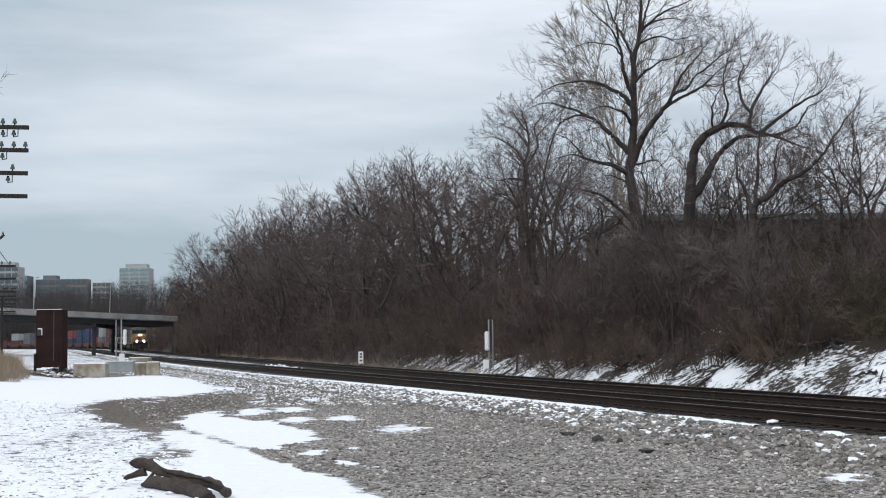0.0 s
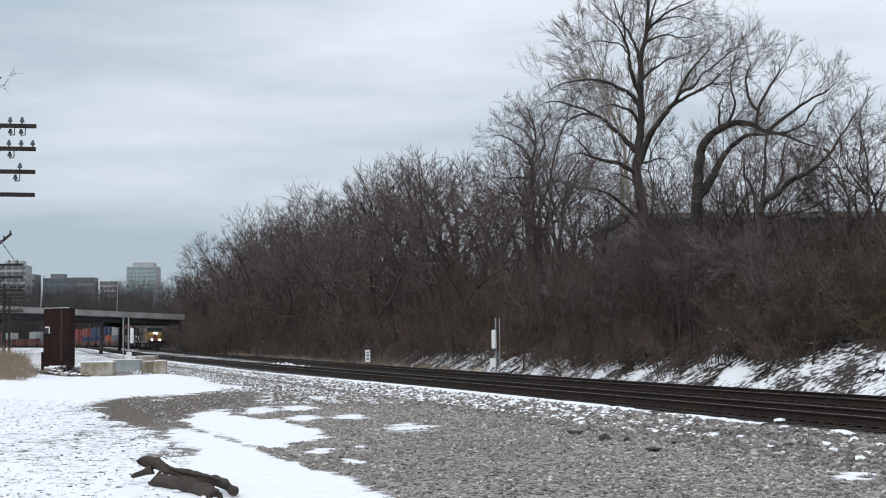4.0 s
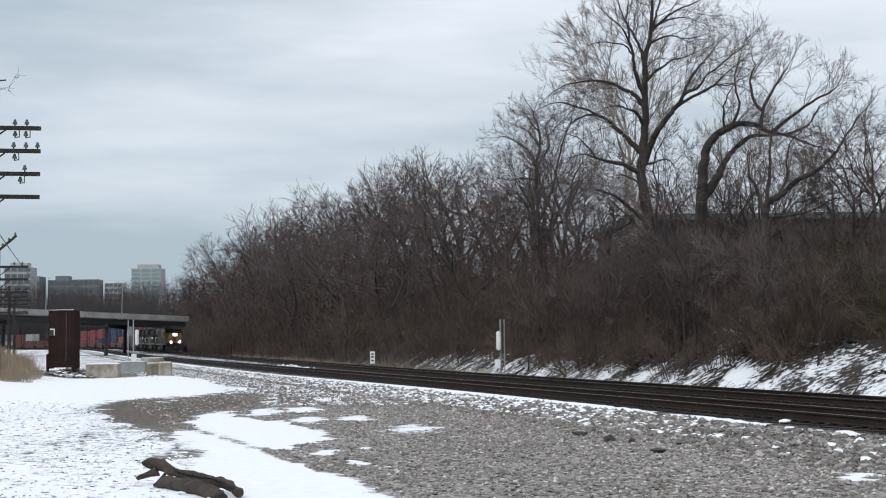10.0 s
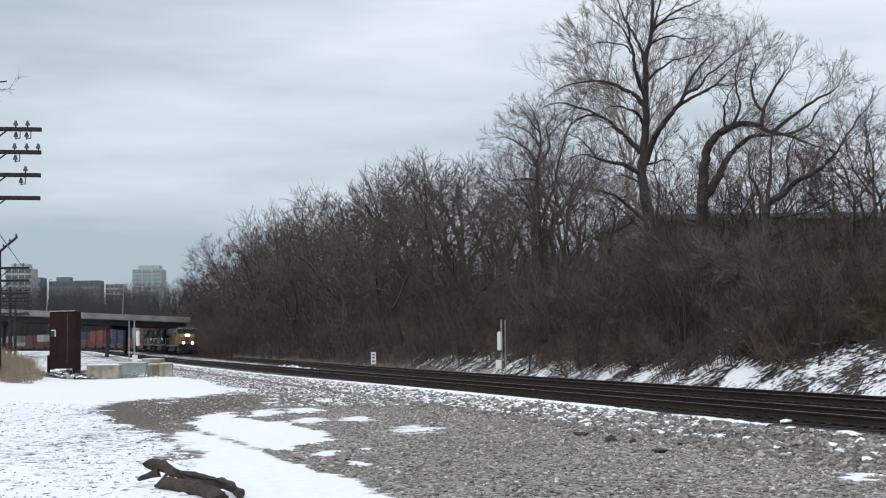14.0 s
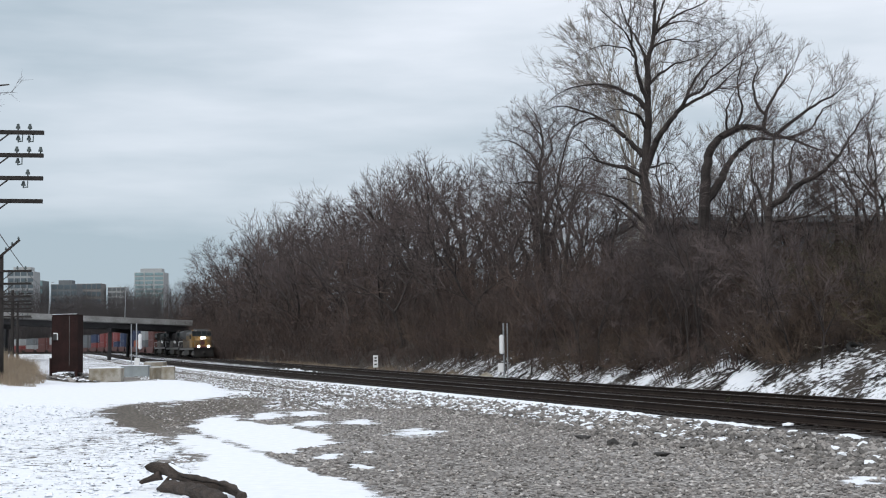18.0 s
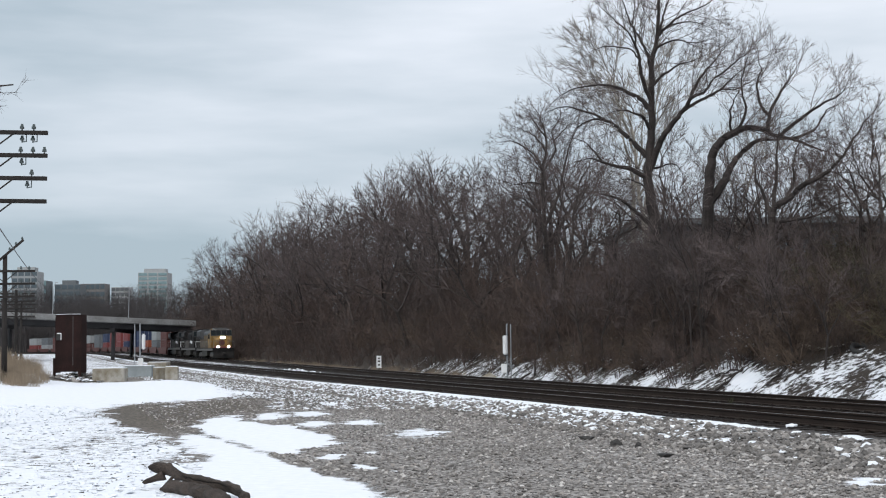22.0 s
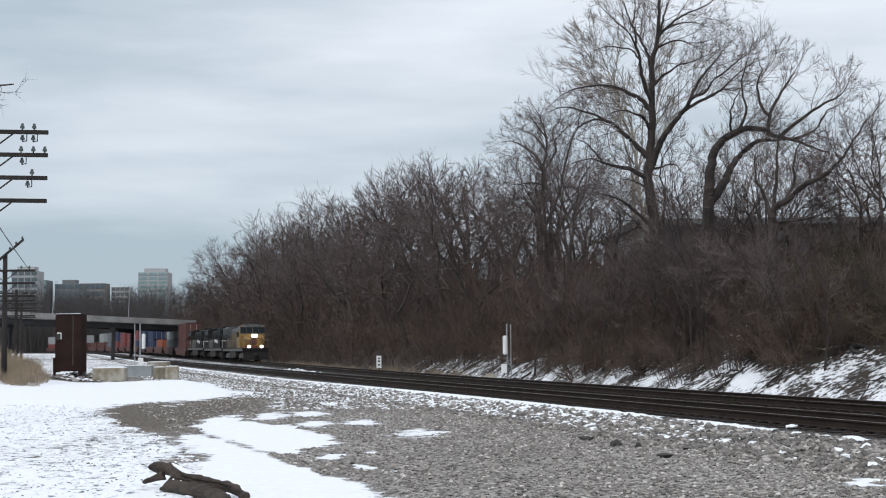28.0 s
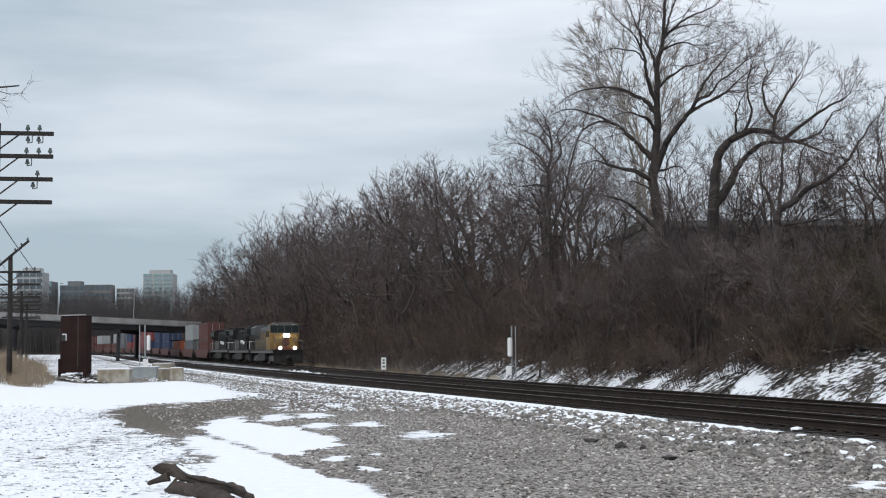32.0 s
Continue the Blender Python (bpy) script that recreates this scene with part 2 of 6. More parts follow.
def ground_material():
    """Gravel, ballast, leaf litter and snow, laid out by the ground's own attributes."""
    m = bpy.data.materials.new("gravel_and_snow")
    m.use_nodes = True
    n, l = m.node_tree.nodes, m.node_tree.links
    b = n["Principled BSDF"]
    b.inputs["Roughness"].default_value = 0.92
    co = n.new("ShaderNodeTexCoord")

    def noise_of(scale, detail=4, rough=0.55):
        x = n.new("ShaderNodeTexNoise")
        x.inputs["Scale"].default_value, x.inputs["Detail"].default_value, x.inputs["Roughness"].default_value = scale, detail, rough
        l.new(co.outputs["Object"], x.inputs["Vector"])
        return x.outputs[0]

    def attr(name):
        x = n.new("ShaderNodeAttribute")
        x.attribute_name = name
        return x.outputs["Fac"]

    def op(kind, a, b_, c=None):
        x = n.new("ShaderNodeMath")
        x.operation = kind
        for i, v in enumerate((a, b_, c)):
            if v is None:
                continue
            if isinstance(v, (int, float)):
                x.inputs[i].default_value = v
            else:
                l.new(v, x.inputs[i])
        return x.outputs[0]

    def ramp(fac, *stops):
        x = n.new("ShaderNodeValToRGB")
        e = x.color_ramp.elements
        while len(e) < len(stops):
            e.new(0.5)
        for k, (p, c) in enumerate(stops):
            e[k].position, e[k].color = p, (*c, 1)
        l.new(fac, x.inputs[0])
        return x.outputs[0]

    def mix(fac, a, b_, kind="MIX"):
        x = n.new("ShaderNodeMix")
        x.data_type, x.blend_type = "RGBA", kind
        l.new(fac, x.inputs[0])
        l.new(a, x.inputs[6])
        l.new(b_, x.inputs[7])
        return x.outputs[2]

    def stones(scale):
        x = n.new("ShaderNodeTexVoronoi")
        x.inputs["Scale"].default_value = scale
        l.new(co.outputs["Object"], x.inputs["Vector"])
        return x

    fine, mid, wide = noise_of(38), noise_of(4.5, 6), noise_of(0.28, 5)
    peb, cob = stones(17), stones(8.0)
    bw = n.new("ShaderNodeRGBToBW")
    l.new(peb.outputs["Color"], bw.inputs[0])
    bw2 = n.new("ShaderNodeRGBToBW")
    l.new(cob.outputs["Color"], bw2.inputs[0])
    gravel = ramp(bw.outputs[0], (0.1, (0.055, 0.050, 0.048)), (0.5, (0.240, 0.226, 0.215)), (0.9, (0.50, 0.475, 0.455)))
    brown = ramp(bw.outputs[0], (0.1, (0.045, 0.037, 0.029)), (0.5, (0.105, 0.088, 0.071)), (0.9, (0.19, 0.165, 0.138)))
    ballast = ramp(bw2.outputs[0], (0.1, (0.04, 0.036, 0.035)), (0.5, (0.135, 0.125, 0.121)), (0.9, (0.28, 0.262, 0.253)))
    litter = ramp(fine, (0.3, (0.018, 0.014, 0.011)), (0.55, (0.040, 0.029, 0.022)), (0.75, (0.075, 0.054, 0.040)))
    oiled = ramp(fine, (0.3, (0.012, 0.010, 0.009)), (0.7, (0.032, 0.026, 0.023)))
    snow = ramp(mid, (0.3, (0.80, 0.83, 0.89)), (0.7, (0.88, 0.90, 0.94)))
    dirt = op("ADD", attr("brown"), op("MULTIPLY_ADD", wide, 1.6, -0.8))
    ground = mix(op("MULTIPLY", dirt, 0.8), gravel, brown)
    ground = mix(attr("ballast"), ground, ballast)
    ground = mix(attr("litter"), ground, litter)
    ground = mix(attr("oil"), ground, oiled)
    crust = op("ADD", attr("snow"), op("MULTIPLY_ADD", mid, 1.3, -0.65))
    crust = op("ADD", crust, op("MULTIPLY_ADD", fine, 0.7, -0.35))
    crust = op("ADD", crust, op("MULTIPLY_ADD", noise_of(1.1, 5, 0.6), 0.9, -0.45))
    rng = n.new("ShaderNodeMapRange")
    for k, v in zip((1, 2, 3, 4), (0.44, 0.56, 0.0, 1.0)):
        rng.inputs[k].default_value = v
    l.new(crust, rng.inputs[0])
    cover = rng.outputs[0]
    l.new(mix(cover, ground, snow), b.inputs["Base Color"])
    rough = op("MULTIPLY", op("SUBTRACT", 1.0, cover), op("MULTIPLY_ADD", peb.outputs["Distance"], -0.5, op("MULTIPLY", cob.outputs["Distance"], -0.6)))
    crumbs = op("MULTIPLY", cover, op("MULTIPLY", noise_of(9.0, 3), 0.55))
    height = op("ADD", op("ADD", rough, crumbs), op("MULTIPLY_ADD", cover, 0.35, op("MULTIPLY", fine, 0.12)))
    bp = n.new("ShaderNodeBump")
    bp.inputs["Strength"].default_value, bp.inputs["Distance"].default_value = 0.7, 0.07
    l.new(height, bp.inputs["Height"])
    l.new(bp.outputs[0], b.inputs["Normal"])
    return m


GROUND = ground_material()


# ---------------------------------------------------------------- building blocks
def mesh_of(bm, name, material, smooth=False):
    me = bpy.data.meshes.new(name)
    bm.normal_update()
    bm.to_mesh(me)
    bm.free()
    me.materials.append(material)
    if smooth:
        me.shade_smooth()
    return me


def part(name, bm, material, parent=None, label="", smooth=False):
    """Links a bmesh as one mesh object under a thing or a part."""
    ob = new(name, mesh_of(bm, name, material, smooth))
    ob.parent = parent
    return tagged(ob, label)


def thing(name, label, category, at=None, group="", kind=""):
    ob = new(name)
    ob.empty_display_size = 0.3
    if at is not None:
        ob.matrix_basis = at
    return tagged(ob, label, category, group, kind)


def box(bm, x0, x1, y0, y1, z0, z1, bevel=0.0, m=None):
    r = bmesh.ops.create_cube(bm, size=1.0, matrix=Matrix.Translation(((x0 + x1) / 2, (y0 + y1) / 2, (z0 + z1) / 2)) @ Matrix.Diagonal((x1 - x0, y1 - y0, z1 - z0, 1)))
    vs = r["verts"]
    if m is not None:
        bmesh.ops.transform(bm, matrix=m, verts=vs)
    if bevel:
        es = list({e for v in vs for e in v.link_edges})
        bmesh.ops.bevel(bm, geom=es, offset=bevel, segments=2, affect="EDGES", profile=0.5)
    return bm


def rod(bm, a, b, r0, r1=None, n=8):
    a, b = Vector(a), Vector(b)
    d = b - a
    m = Matrix.Translation((a + b) / 2) @ d.to_track_quat("Z", "Y").to_matrix().to_4x4()
    bmesh.ops.create_cone(bm, cap_ends=True, segments=n, radius1=r0, radius2=r0 if r1 is None else r1, depth=d.length, matrix=m)
    return bm


def prism(bm, outline, y0, y1):
    """Pushes an outline of (x, z) points through from y0 to y1."""
    a = [bm.verts.new((x, y0, z)) for x, z in outline]
    b = [bm.verts.new((x, y1, z)) for x, z in outline]
    k = len(outline)
    bm.faces.new(a), bm.faces.new(b[::-1])
    for i in range(k):
        bm.faces.new((a[i], b[i], b[(i + 1) % k], a[(i + 1) % k]))
    bmesh.ops.recalc_face_normals(bm, faces=bm.faces)
    return bm


def side_prism(bm, outline, x0, x1):
    """Pushes an outline of (y, z) points through from x0 to x1."""
    a = [bm.verts.new((x0, y, z)) for y, z in outline]
    b = [bm.verts.new((x1, y, z)) for y, z in outline]
    k = len(outline)
    bm.faces.new(a), bm.faces.new(b[::-1])
    for i in range(k):
        bm.faces.new((a[i], b[i], b[(i + 1) % k], a[(i + 1) % k]))
    bmesh.ops.recalc_face_normals(bm, faces=bm.faces)
    return bm


B = bmesh.new


# ---------------------------------------------------------------- the plan: along the line (u) and across it (d)
ALONG, ACROSS = Vector((-0.2924, 0.9563)), Vector((0.9563, 0.2924))


def smooth(x, a, b):
    t = np.clip((np.asarray(x, float) - a) / (b - a), 0, 1)
    return t * t * (3 - 2 * t)


class Line:
    """A smooth line across the plan: d as a function of u."""

    def __init__(self, pts):
        self.u, self.d = (np.array(v, float) for v in zip(*pts))
        self.g = np.gradient(self.d, self.u)

    def at(self, u):
        u = np.asarray(u, float)
        i = np.clip(np.searchsorted(self.u, u) - 1, 0, len(self.u) - 2)
        h = self.u[i + 1] - self.u[i]
        t = np.clip((u - self.u[i]) / h, 0, 1)
        a, b, c, e = 2 * t**3 - 3 * t**2 + 1, t**3 - 2 * t**2 + t, -2 * t**3 + 3 * t**2, t**3 - t**2
        return a * self.d[i] + b * h * self.g[i] + c * self.d[i + 1] + e * h * self.g[i + 1]


NEAR = Line([(-80, 16.6), (0, 16.8), (23, 17.1), (50, 17.9), (105, 19.75), (150, 21.4), (273, 24.5), (400, 27.5), (467, 27.0), (570, 15.0), (700, -13.0)])
FAR = Line([(-80, 20.9), (0, 21.1), (23, 21.4), (50, 22.2), (100, 25.0), (150, 28.8), (305, 33.6), (400, 35.2), (467, 34.0), (570, 22.6), (700, -5.0)])
RAIL_Z = 0.46


def climb(u):
    """The whole place climbs gently towards the road bridge."""
    return 1.0 * smooth(u, 150, 420)


def shoulder(u):
    """The ballast's height at the tie ends, before the climb."""
    return 0.17 - 0.17 * smooth(u, 45, 105)


def plan(u, d, z=0.0):
    return Vector((ALONG.x * u + ACROSS.x * d, ALONG.y * u + ACROSS.y * d, z))


def to_plan(x, y):
    return ALONG.x * x + ALONG.y * y, ACROSS.x * x + ACROSS.y * y


def height(x, y):
    """The ground's height, for numbers or arrays."""
    x, y = np.asarray(x, float), np.asarray(y, float)
    u, d = to_plan(x, y)
    n, f = NEAR.at(u), FAR.at(u)
    lot = 0.30 * smooth(u, 30, 80) * (1 - smooth(u, 200, 260) * 0.5) * smooth(n - d, 4.5, 9.5)
    lot = lot + 0.95 * np.exp(-((x + 23.4) ** 2 / 5 + (y - 77) ** 2 / 60))
    top = 0.23
    edge = shoulder(u)
    z = lot + (edge - lot) * np.clip((d - (n - 4.4)) / 2.7, 0, 1)
    z = np.where(d > n - 1.6, edge + (top - edge) * np.clip((d - (n - 1.6)) / 0.3, 0, 1), z)
    z = z + (0.02 - z) * np.clip((d - (f + 1.8)) / 1.5, 0, 1)
    toe = f + 4.4
    crest = 6.2 + 3.6 * smooth(u, 55, 120) - 2.0 * smooth(u, 250, 340)
    rise = np.clip((d - toe) * (0.6 + 0.2 * smooth(u, 50, 110)), 0, None)
    bank = crest * (1 - np.exp(-rise / crest)) * (1 + 0.06 * np.sin(u * 0.55) + 0.05 * np.sin(u * 1.3 + d))
    z = z + bank * (1 - smooth(u, 520, 640))
    return z + climb(u)


def ground_z(x, y):
    return float(height(x, y))


# ---------------------------------------------------------------- ground
def inside(poly, x, y):
    """Signed distance to a closed outline, positive within."""
    best, within = np.full(x.shape, 1e9), np.zeros(x.shape, bool)
    for (ax, ay), (bx, by) in zip(poly, poly[1:] + poly[:1]):
        t = np.clip(((x - ax) * (bx - ax) + (y - ay) * (by - ay)) / ((bx - ax) ** 2 + (by - ay) ** 2 + 1e-9), 0, 1)
        best = np.minimum(best, np.hypot(x - ax - t * (bx - ax), y - ay - t * (by - ay)))
        cross = ((ay > y) != (by > y)) & (x < (bx - ax) * (y - ay) / (by - ay + 1e-12) + ax)
        within ^= cross
    return np.where(within, best, -best)


FIELD = [(-40, 40), (-40, 96), (-23.9, 84), (-21.0, 78), (-17.4, 79.5), (-15.3, 85.0), (-12.7, 81.0), (-10.8, 75.0), (-8.2, 59.8), (-7.8, 56.6), (-9.2, 53.2), (-10.7, 51.3), (-11.0, 48.0), (-9.6, 40.0), (-8.7, 34.0), (-12, 31)]
MOTTLED = [(-30, 62), (-12, 50), (-10.5, 45.6), (-8.2, 38.5), (-6.2, 33.5), (-5.0, 29.6), (-4.0, 25.4), (-3.9, 23.4), (-2.6, 18.8), (-1.5, 8), (-30, 8)]
DRIFT = [(-6.6, 44.3), (-5.1, 40.6), (-4.0, 38.3), (-3.0, 35.0), (-2.0, 31.5), (-2.4, 29.9), (-2.8, 28.7), (-2.7, 27.6), (-2.0, 24.8), (-1.4, 22.6), (-0.9, 20.7), (-0.5, 19.0), (-0.2, 8), (-3.0, 8), (-3.6, 18.5), (-4.3, 21.6), (-4.1, 22.9), (-4.2, 25.1), (-4.6, 27.5), (-6.0, 33.5), (-6.4, 37.9), (-6.7, 42.1)]
BARE = [(-10.7, 47.4), (-10.6, 51.0), (-9.2, 52.0), (-8.0, 54.1), (-6.9, 55.4), (-5.6, 46.3), (-6.5, 44.7), (-6.6, 41.6), (-6.5, 37.5), (-6.8, 35.4), (-7.5, 37.1), (-8.8, 40.6)]
WHEEL_TRACK = [(-6.2, 36.6), (-4.1, 30.7), (-2.8, 26.9), (-1.7, 23.6)]
# small leftover patches: x, y, half length, half width
PATCHES = [(-4.85, 43.2, 0.55, 2.0), (-3.85, 43.9, 0.55, 1.3), (-3.25, 38.5, 0.55, 1.7), (-2.15, 39.4, 0.45, 1.4), (-0.45, 34.0, 0.6, 1.4), (-1.3, 28.5, 0.2, 0.4), (-2.0, 27.4, 0.25, 0.8), (-1.25, 25.1, 0.17, 0.3), (-0.65, 24.0, 0.17, 0.3),
           (-9.1, 51.0, 0.3, 0.7), (-3.85, 52.0, 0.55, 2.2), (-5.4, 48.8, 0.3, 1.6), (6.05, 20.9, 0.35, 0.4), (6.5, 21.5, 0.45, 0.4), (-8.2, 62, 1.2, 2.5), (2.2, 37.5, 0.4, 0.6)]


def wobble(x, y, k):
    return np.sin(x * 1.7 * k + 1.3 * np.sin(y * 0.9 * k)) * np.sin(y * 1.1 * k + 1.1 * np.sin(x * 0.8 * k))


def snow_cover(x, y):
    u, d = to_plan(x, y)
    n, f = NEAR.at(u), FAR.at(u)
    s = np.full(x.shape, -0.3)
    k = np.clip(y / 40, 0.4, 1.5)
    wx = x + 0.20 * k * wobble(x, y, 1.9) + 0.12 * k * wobble(y, x, 4.3)
    wy = y + 0.8 * k * wobble(x + 9, y, 1.3) + 0.5 * k * wobble(y, x + 5, 3.1)
    for poly, full, edge in ((FIELD, 1.25, 1.8), (MOTTLED, 0.74, 1.6), (DRIFT, 1.25, 0.7)):
        s = np.maximum(s, np.clip(0.5 + inside(poly, wx, wy) / edge, -0.3, full))
    # trodden brown places in the thin snow
    for px, py, a, b, less in ((-4.7, 26.7, 0.5, 1.0, 0.45), (-7.2, 33.0, 2.0, 6.0, 0.16), (-7.0, 25.0, 1.6, 2.0, 0.06)):
        s = s - less * np.exp(-((wx - px) / a) ** 2 - ((wy - py) / b) ** 2)
    # bare brown ground where cars turn, and a thinly covered wheel track
    s = s - 1.6 * np.clip(inside(BARE, wx, wy) / 0.9 + 0.15, 0, 1)
    near = np.full(x.shape, 1e9)
    for (ax, ay), (bx, by) in zip(WHEEL_TRACK, WHEEL_TRACK[1:]):
        t = np.clip(((x - ax) * (bx - ax) + (y - ay) * (by - ay)) / ((bx - ax) ** 2 + (by - ay) ** 2), 0, 1)
        near = np.minimum(near, np.hypot(x - ax - t * (bx - ax), (y - ay - t * (by - ay)) * 0.5))
    s = s - 0.70 * np.exp(-(near / 0.30) ** 2)
    for px, py, a, b in PATCHES:
        r = np.hypot((wx - px) / a, (wy - py) / b)
        s = np.maximum(s, 0.5 + 0.6 * (1 - r))
    # the open lot behind, left of the blocks, and the ground along the line
    s = np.maximum(s, np.where((d < n - 5) & (u > 95), 0.58 + 0.12 * wobble(x, y, 0.5), -0.3))
    # speckled crust on the ballast shoulder, thinning towards the near end
    v = d - n
    speck = 0.47 - 0.22 * smooth(-u, -55, -30) + 0.08 * wobble(x, y, 0.8)
    s = np.maximum(s, np.where((v > -5.5) & (v < -1.42), speck - 0.5 * (1 - smooth(v, -5.4, -3.2)), -0.3))
    s = np.maximum(s, np.where((v <= -1.42) & (v > -4.6) & (u > 48), 0.40 + 0.06 * smooth(u, 60, 90), -0.3))
    s = np.where((v > -1.40) & (d < f + 1.9), -0.3, s)
    mid = (n + f) / 2
    s = np.maximum(s, np.where((f - n > 5.2) & (np.abs(d - mid) < (f - n) / 2 - 2.3), 0.45 + 0.2 * wobble(u, d, 0.6), -0.3))
    # the foot of the bank
    e = d - f
    more = 2.6 * smooth(-u, -52, -36)
    foot = 0.49 + 0.06 * smooth(-u, -52, -36) - 0.40 * smooth(e - more, 5.0, 8.2) + 0.14 * wobble(u * 0.9, d * 1.3, 0.9)
    foot = foot - 0.02 * smooth(u, 42, 60) - 0.35 * smooth(u, 75, 130)
    # a gap in the brush where snow lies further up
    foot = foot + 0.42 * np.exp(-((x / np.maximum(y, 1) - 0.204) / 0.011) ** 2) * smooth(e, 4.0, 6.0) * (1 - smooth(e, 9.0, 11.5))
    s = np.where(e > 2.4, np.maximum(foot, -0.3), s)
    return s


def build_ground():
    fine = np.radians(np.linspace(-20.5, 20.5, 430))
    side = np.radians(np.concatenate([np.linspace(23, 337, 64)]))
    az = np.concatenate([fine, side])
    r = np.concatenate([np.geomspace(2, 15, 10)[:-1], np.geomspace(15, 130, 230)[:-1], np.geomspace(130, 700, 70)[:-1], np.geomspace(700, 4200, 12)])
    A, R = np.meshgrid(az, r)
    x, y = R * np.sin(A), R * np.cos(A)
    z = height(x, y)
    near = smooth(-R, -160, -120)
    v = np.stack([x, y, z], -1).reshape(-1, 3)
    c, k = len(az), len(r)
    i = np.arange((k - 1) * c).reshape(k - 1, c)
    j = np.roll(i, -1, axis=1)
    quads = np.stack([i, j, j + c, i + c], -1).reshape(-1, 4)
    centre = len(v)
    v = np.vstack([v, [0, 0, ground_z(0, 0)]])
    tris = [(centre, (q + 1) % c, q) for q in range(c)]
    me = bpy.data.meshes.new("ground")
    me.from_pydata(v.tolist(), [], quads[:, ::-1].tolist() + tris)
    me.materials.append(GROUND)
    px, py = v[:, 0], v[:, 1]
    u, d = to_plan(px, py)
    n, f = NEAR.at(u), FAR.at(u)
    fields = {
        "snow": snow_cover(px, py),
        "ballast": smooth(d, n - 4.6, n - 3.2) * (1 - smooth(d, f + 2.6, f + 3.6)),
        "oil": smooth(d, n - 1.46, n - 1.38) * (1 - smooth(d, f + 1.6, f + 2.0)),
        "litter": np.maximum(smooth(d, f + 3.4, f + 4.6), smooth(-d, 20, 60)),
        "brown": 0.22 + 0.6 * smooth(-px, 2.0, 9.0) - 0.1 * smooth(px, 0, 6) + 0.6 * np.clip(inside(BARE, px, py) / 0.8 + 0.5, 0, 1),
    }
    for name, values in fields.items():
        me.attributes.new(name, "FLOAT", "POINT").data.foreach_set("value", np.asarray(values, np.float32))
    me.shade_smooth()
    me.validate()
    ob = new("ground", me)
    return tagged(ob, "grey gravel lot and leaf-strewn bank with patchy thin snow", "ground", kind="structure")


build_ground()


# ---------------------------------------------------------------- railway
RAIL_PROFILE = [(-0.07, 0.0), (0.07, 0.0), (0.07, 0.012), (0.012, 0.03), (0.009, 0.135), (0.036, 0.148), (0.037, 0.176), (0.028, 0.185), (-0.028, 0.185), (-0.037, 0.176), (-0.036, 0.148), (-0.009, 0.135), (-0.012, 0.03), (-0.07, 0.012)]


def line_point(line, u, off=0.0, z=0.0):
    g = float(line.at(u + 0.5) - line.at(u - 0.5))
    k = math.hypot(1, g)
    return plan(u - off * g / k, float(line.at(u)) + off / k, z + float(climb(u)))


def build_rail(line, off, parent):
    stations = list(np.concatenate([np.arange(-60, 150, 2.5), np.arange(150, 700, 5.0)]))
    verts, faces, mats = [], [], []
    k = len(RAIL_PROFILE)
    for u in stations:
        for a, z in RAIL_PROFILE:
            verts.append(line_point(line, u, off + a, RAIL_Z - 0.185 + z))
    for s in range(len(stations) - 1):
        for q in range(k):
            p = (q + 1) % k
            faces.append((s * k + q, s * k + p, (s + 1) * k + p, (s + 1) * k + q))
            mats.append(1 if q == 7 else 0)
    me = bpy.data.meshes.new("rail")
    me.from_pydata(verts, [], faces)
    me.materials.append(RAIL), me.materials.append(RAIL_TOP)
    me.polygons.foreach_set("material_index", mats)
    ob = new("rail", me)
    ob.parent = parent
    return ob


def tie_mesh(seed):
    rnd = random.Random(seed)
    bm = box(B(), -1.3, 1.3, -0.115, 0.115, -0.18, 0.0, 0.012)
    for v in bm.verts:
        v.co += Vector((rnd.uniform(-0.012, 0.012), rnd.uniform(-0.006, 0.006), rnd.uniform(-0.008, 0.0)))
    for sx in (-0.753, 0.753):
        box(bm, sx - 0.18, sx + 0.18, -0.09, 0.09, 0.0, 0.016)
        for a in (-0.1, 0.1):
            box(bm, sx + a - 0.012, sx + a + 0.012, -0.06, -0.03, 0.016, 0.045)
    return mesh_of(bm, "tie", TIE)


TIES = [tie_mesh(k) for k in range(4)]


def build_track(line, name, label):
    track = thing(name, label, "railway track", kind="structure")
    for off in (-0.753, 0.753):
        build_rail(line, off, track)
    rnd = random.Random(len(name))
    for k in range(190):
        u = 16 + k * 0.53
        g = float(line.at(u + 0.5) - line.at(u - 0.5))
        t = new("tie", TIES[k % 4])
        t.parent = track
        p = line_point(line, u, rnd.uniform(-0.03, 0.03), RAIL_Z - 0.185 - 0.016)
        t.matrix_basis = Matrix.Translation(p) @ pose(0, 0, 0, 0, 0, 17 - math.degrees(math.atan(g)) + rnd.uniform(-0.6, 0.6))
    bm = B()
    for u in np.arange(16 + 190 * 0.53, 420, 0.53):
        p = line_point(line, u, 0, RAIL_Z - 0.185 - 0.016)
        g = float(line.at(u + 0.5) - line.at(u - 0.5))
        m = Matrix.Translation(p) @ pose(0, 0, 0, 0, 0, 17 - math.degrees(math.atan(g)))
        bmesh.ops.create_cube(bm, size=1.0, matrix=m @ Matrix.Translation((0, 0, -0.09)) @ Matrix.Diagonal((2.6, 0.23, 0.18, 1)))
    tagged(part("far_ties", bm, TIE, track), kind="stuff")
    return track


build_track(NEAR, "track_near", "dark steel rails on oiled timber ties in grey ballast")
build_track(FAR, "track_far", "second line of dark steel rails on oiled timber ties")


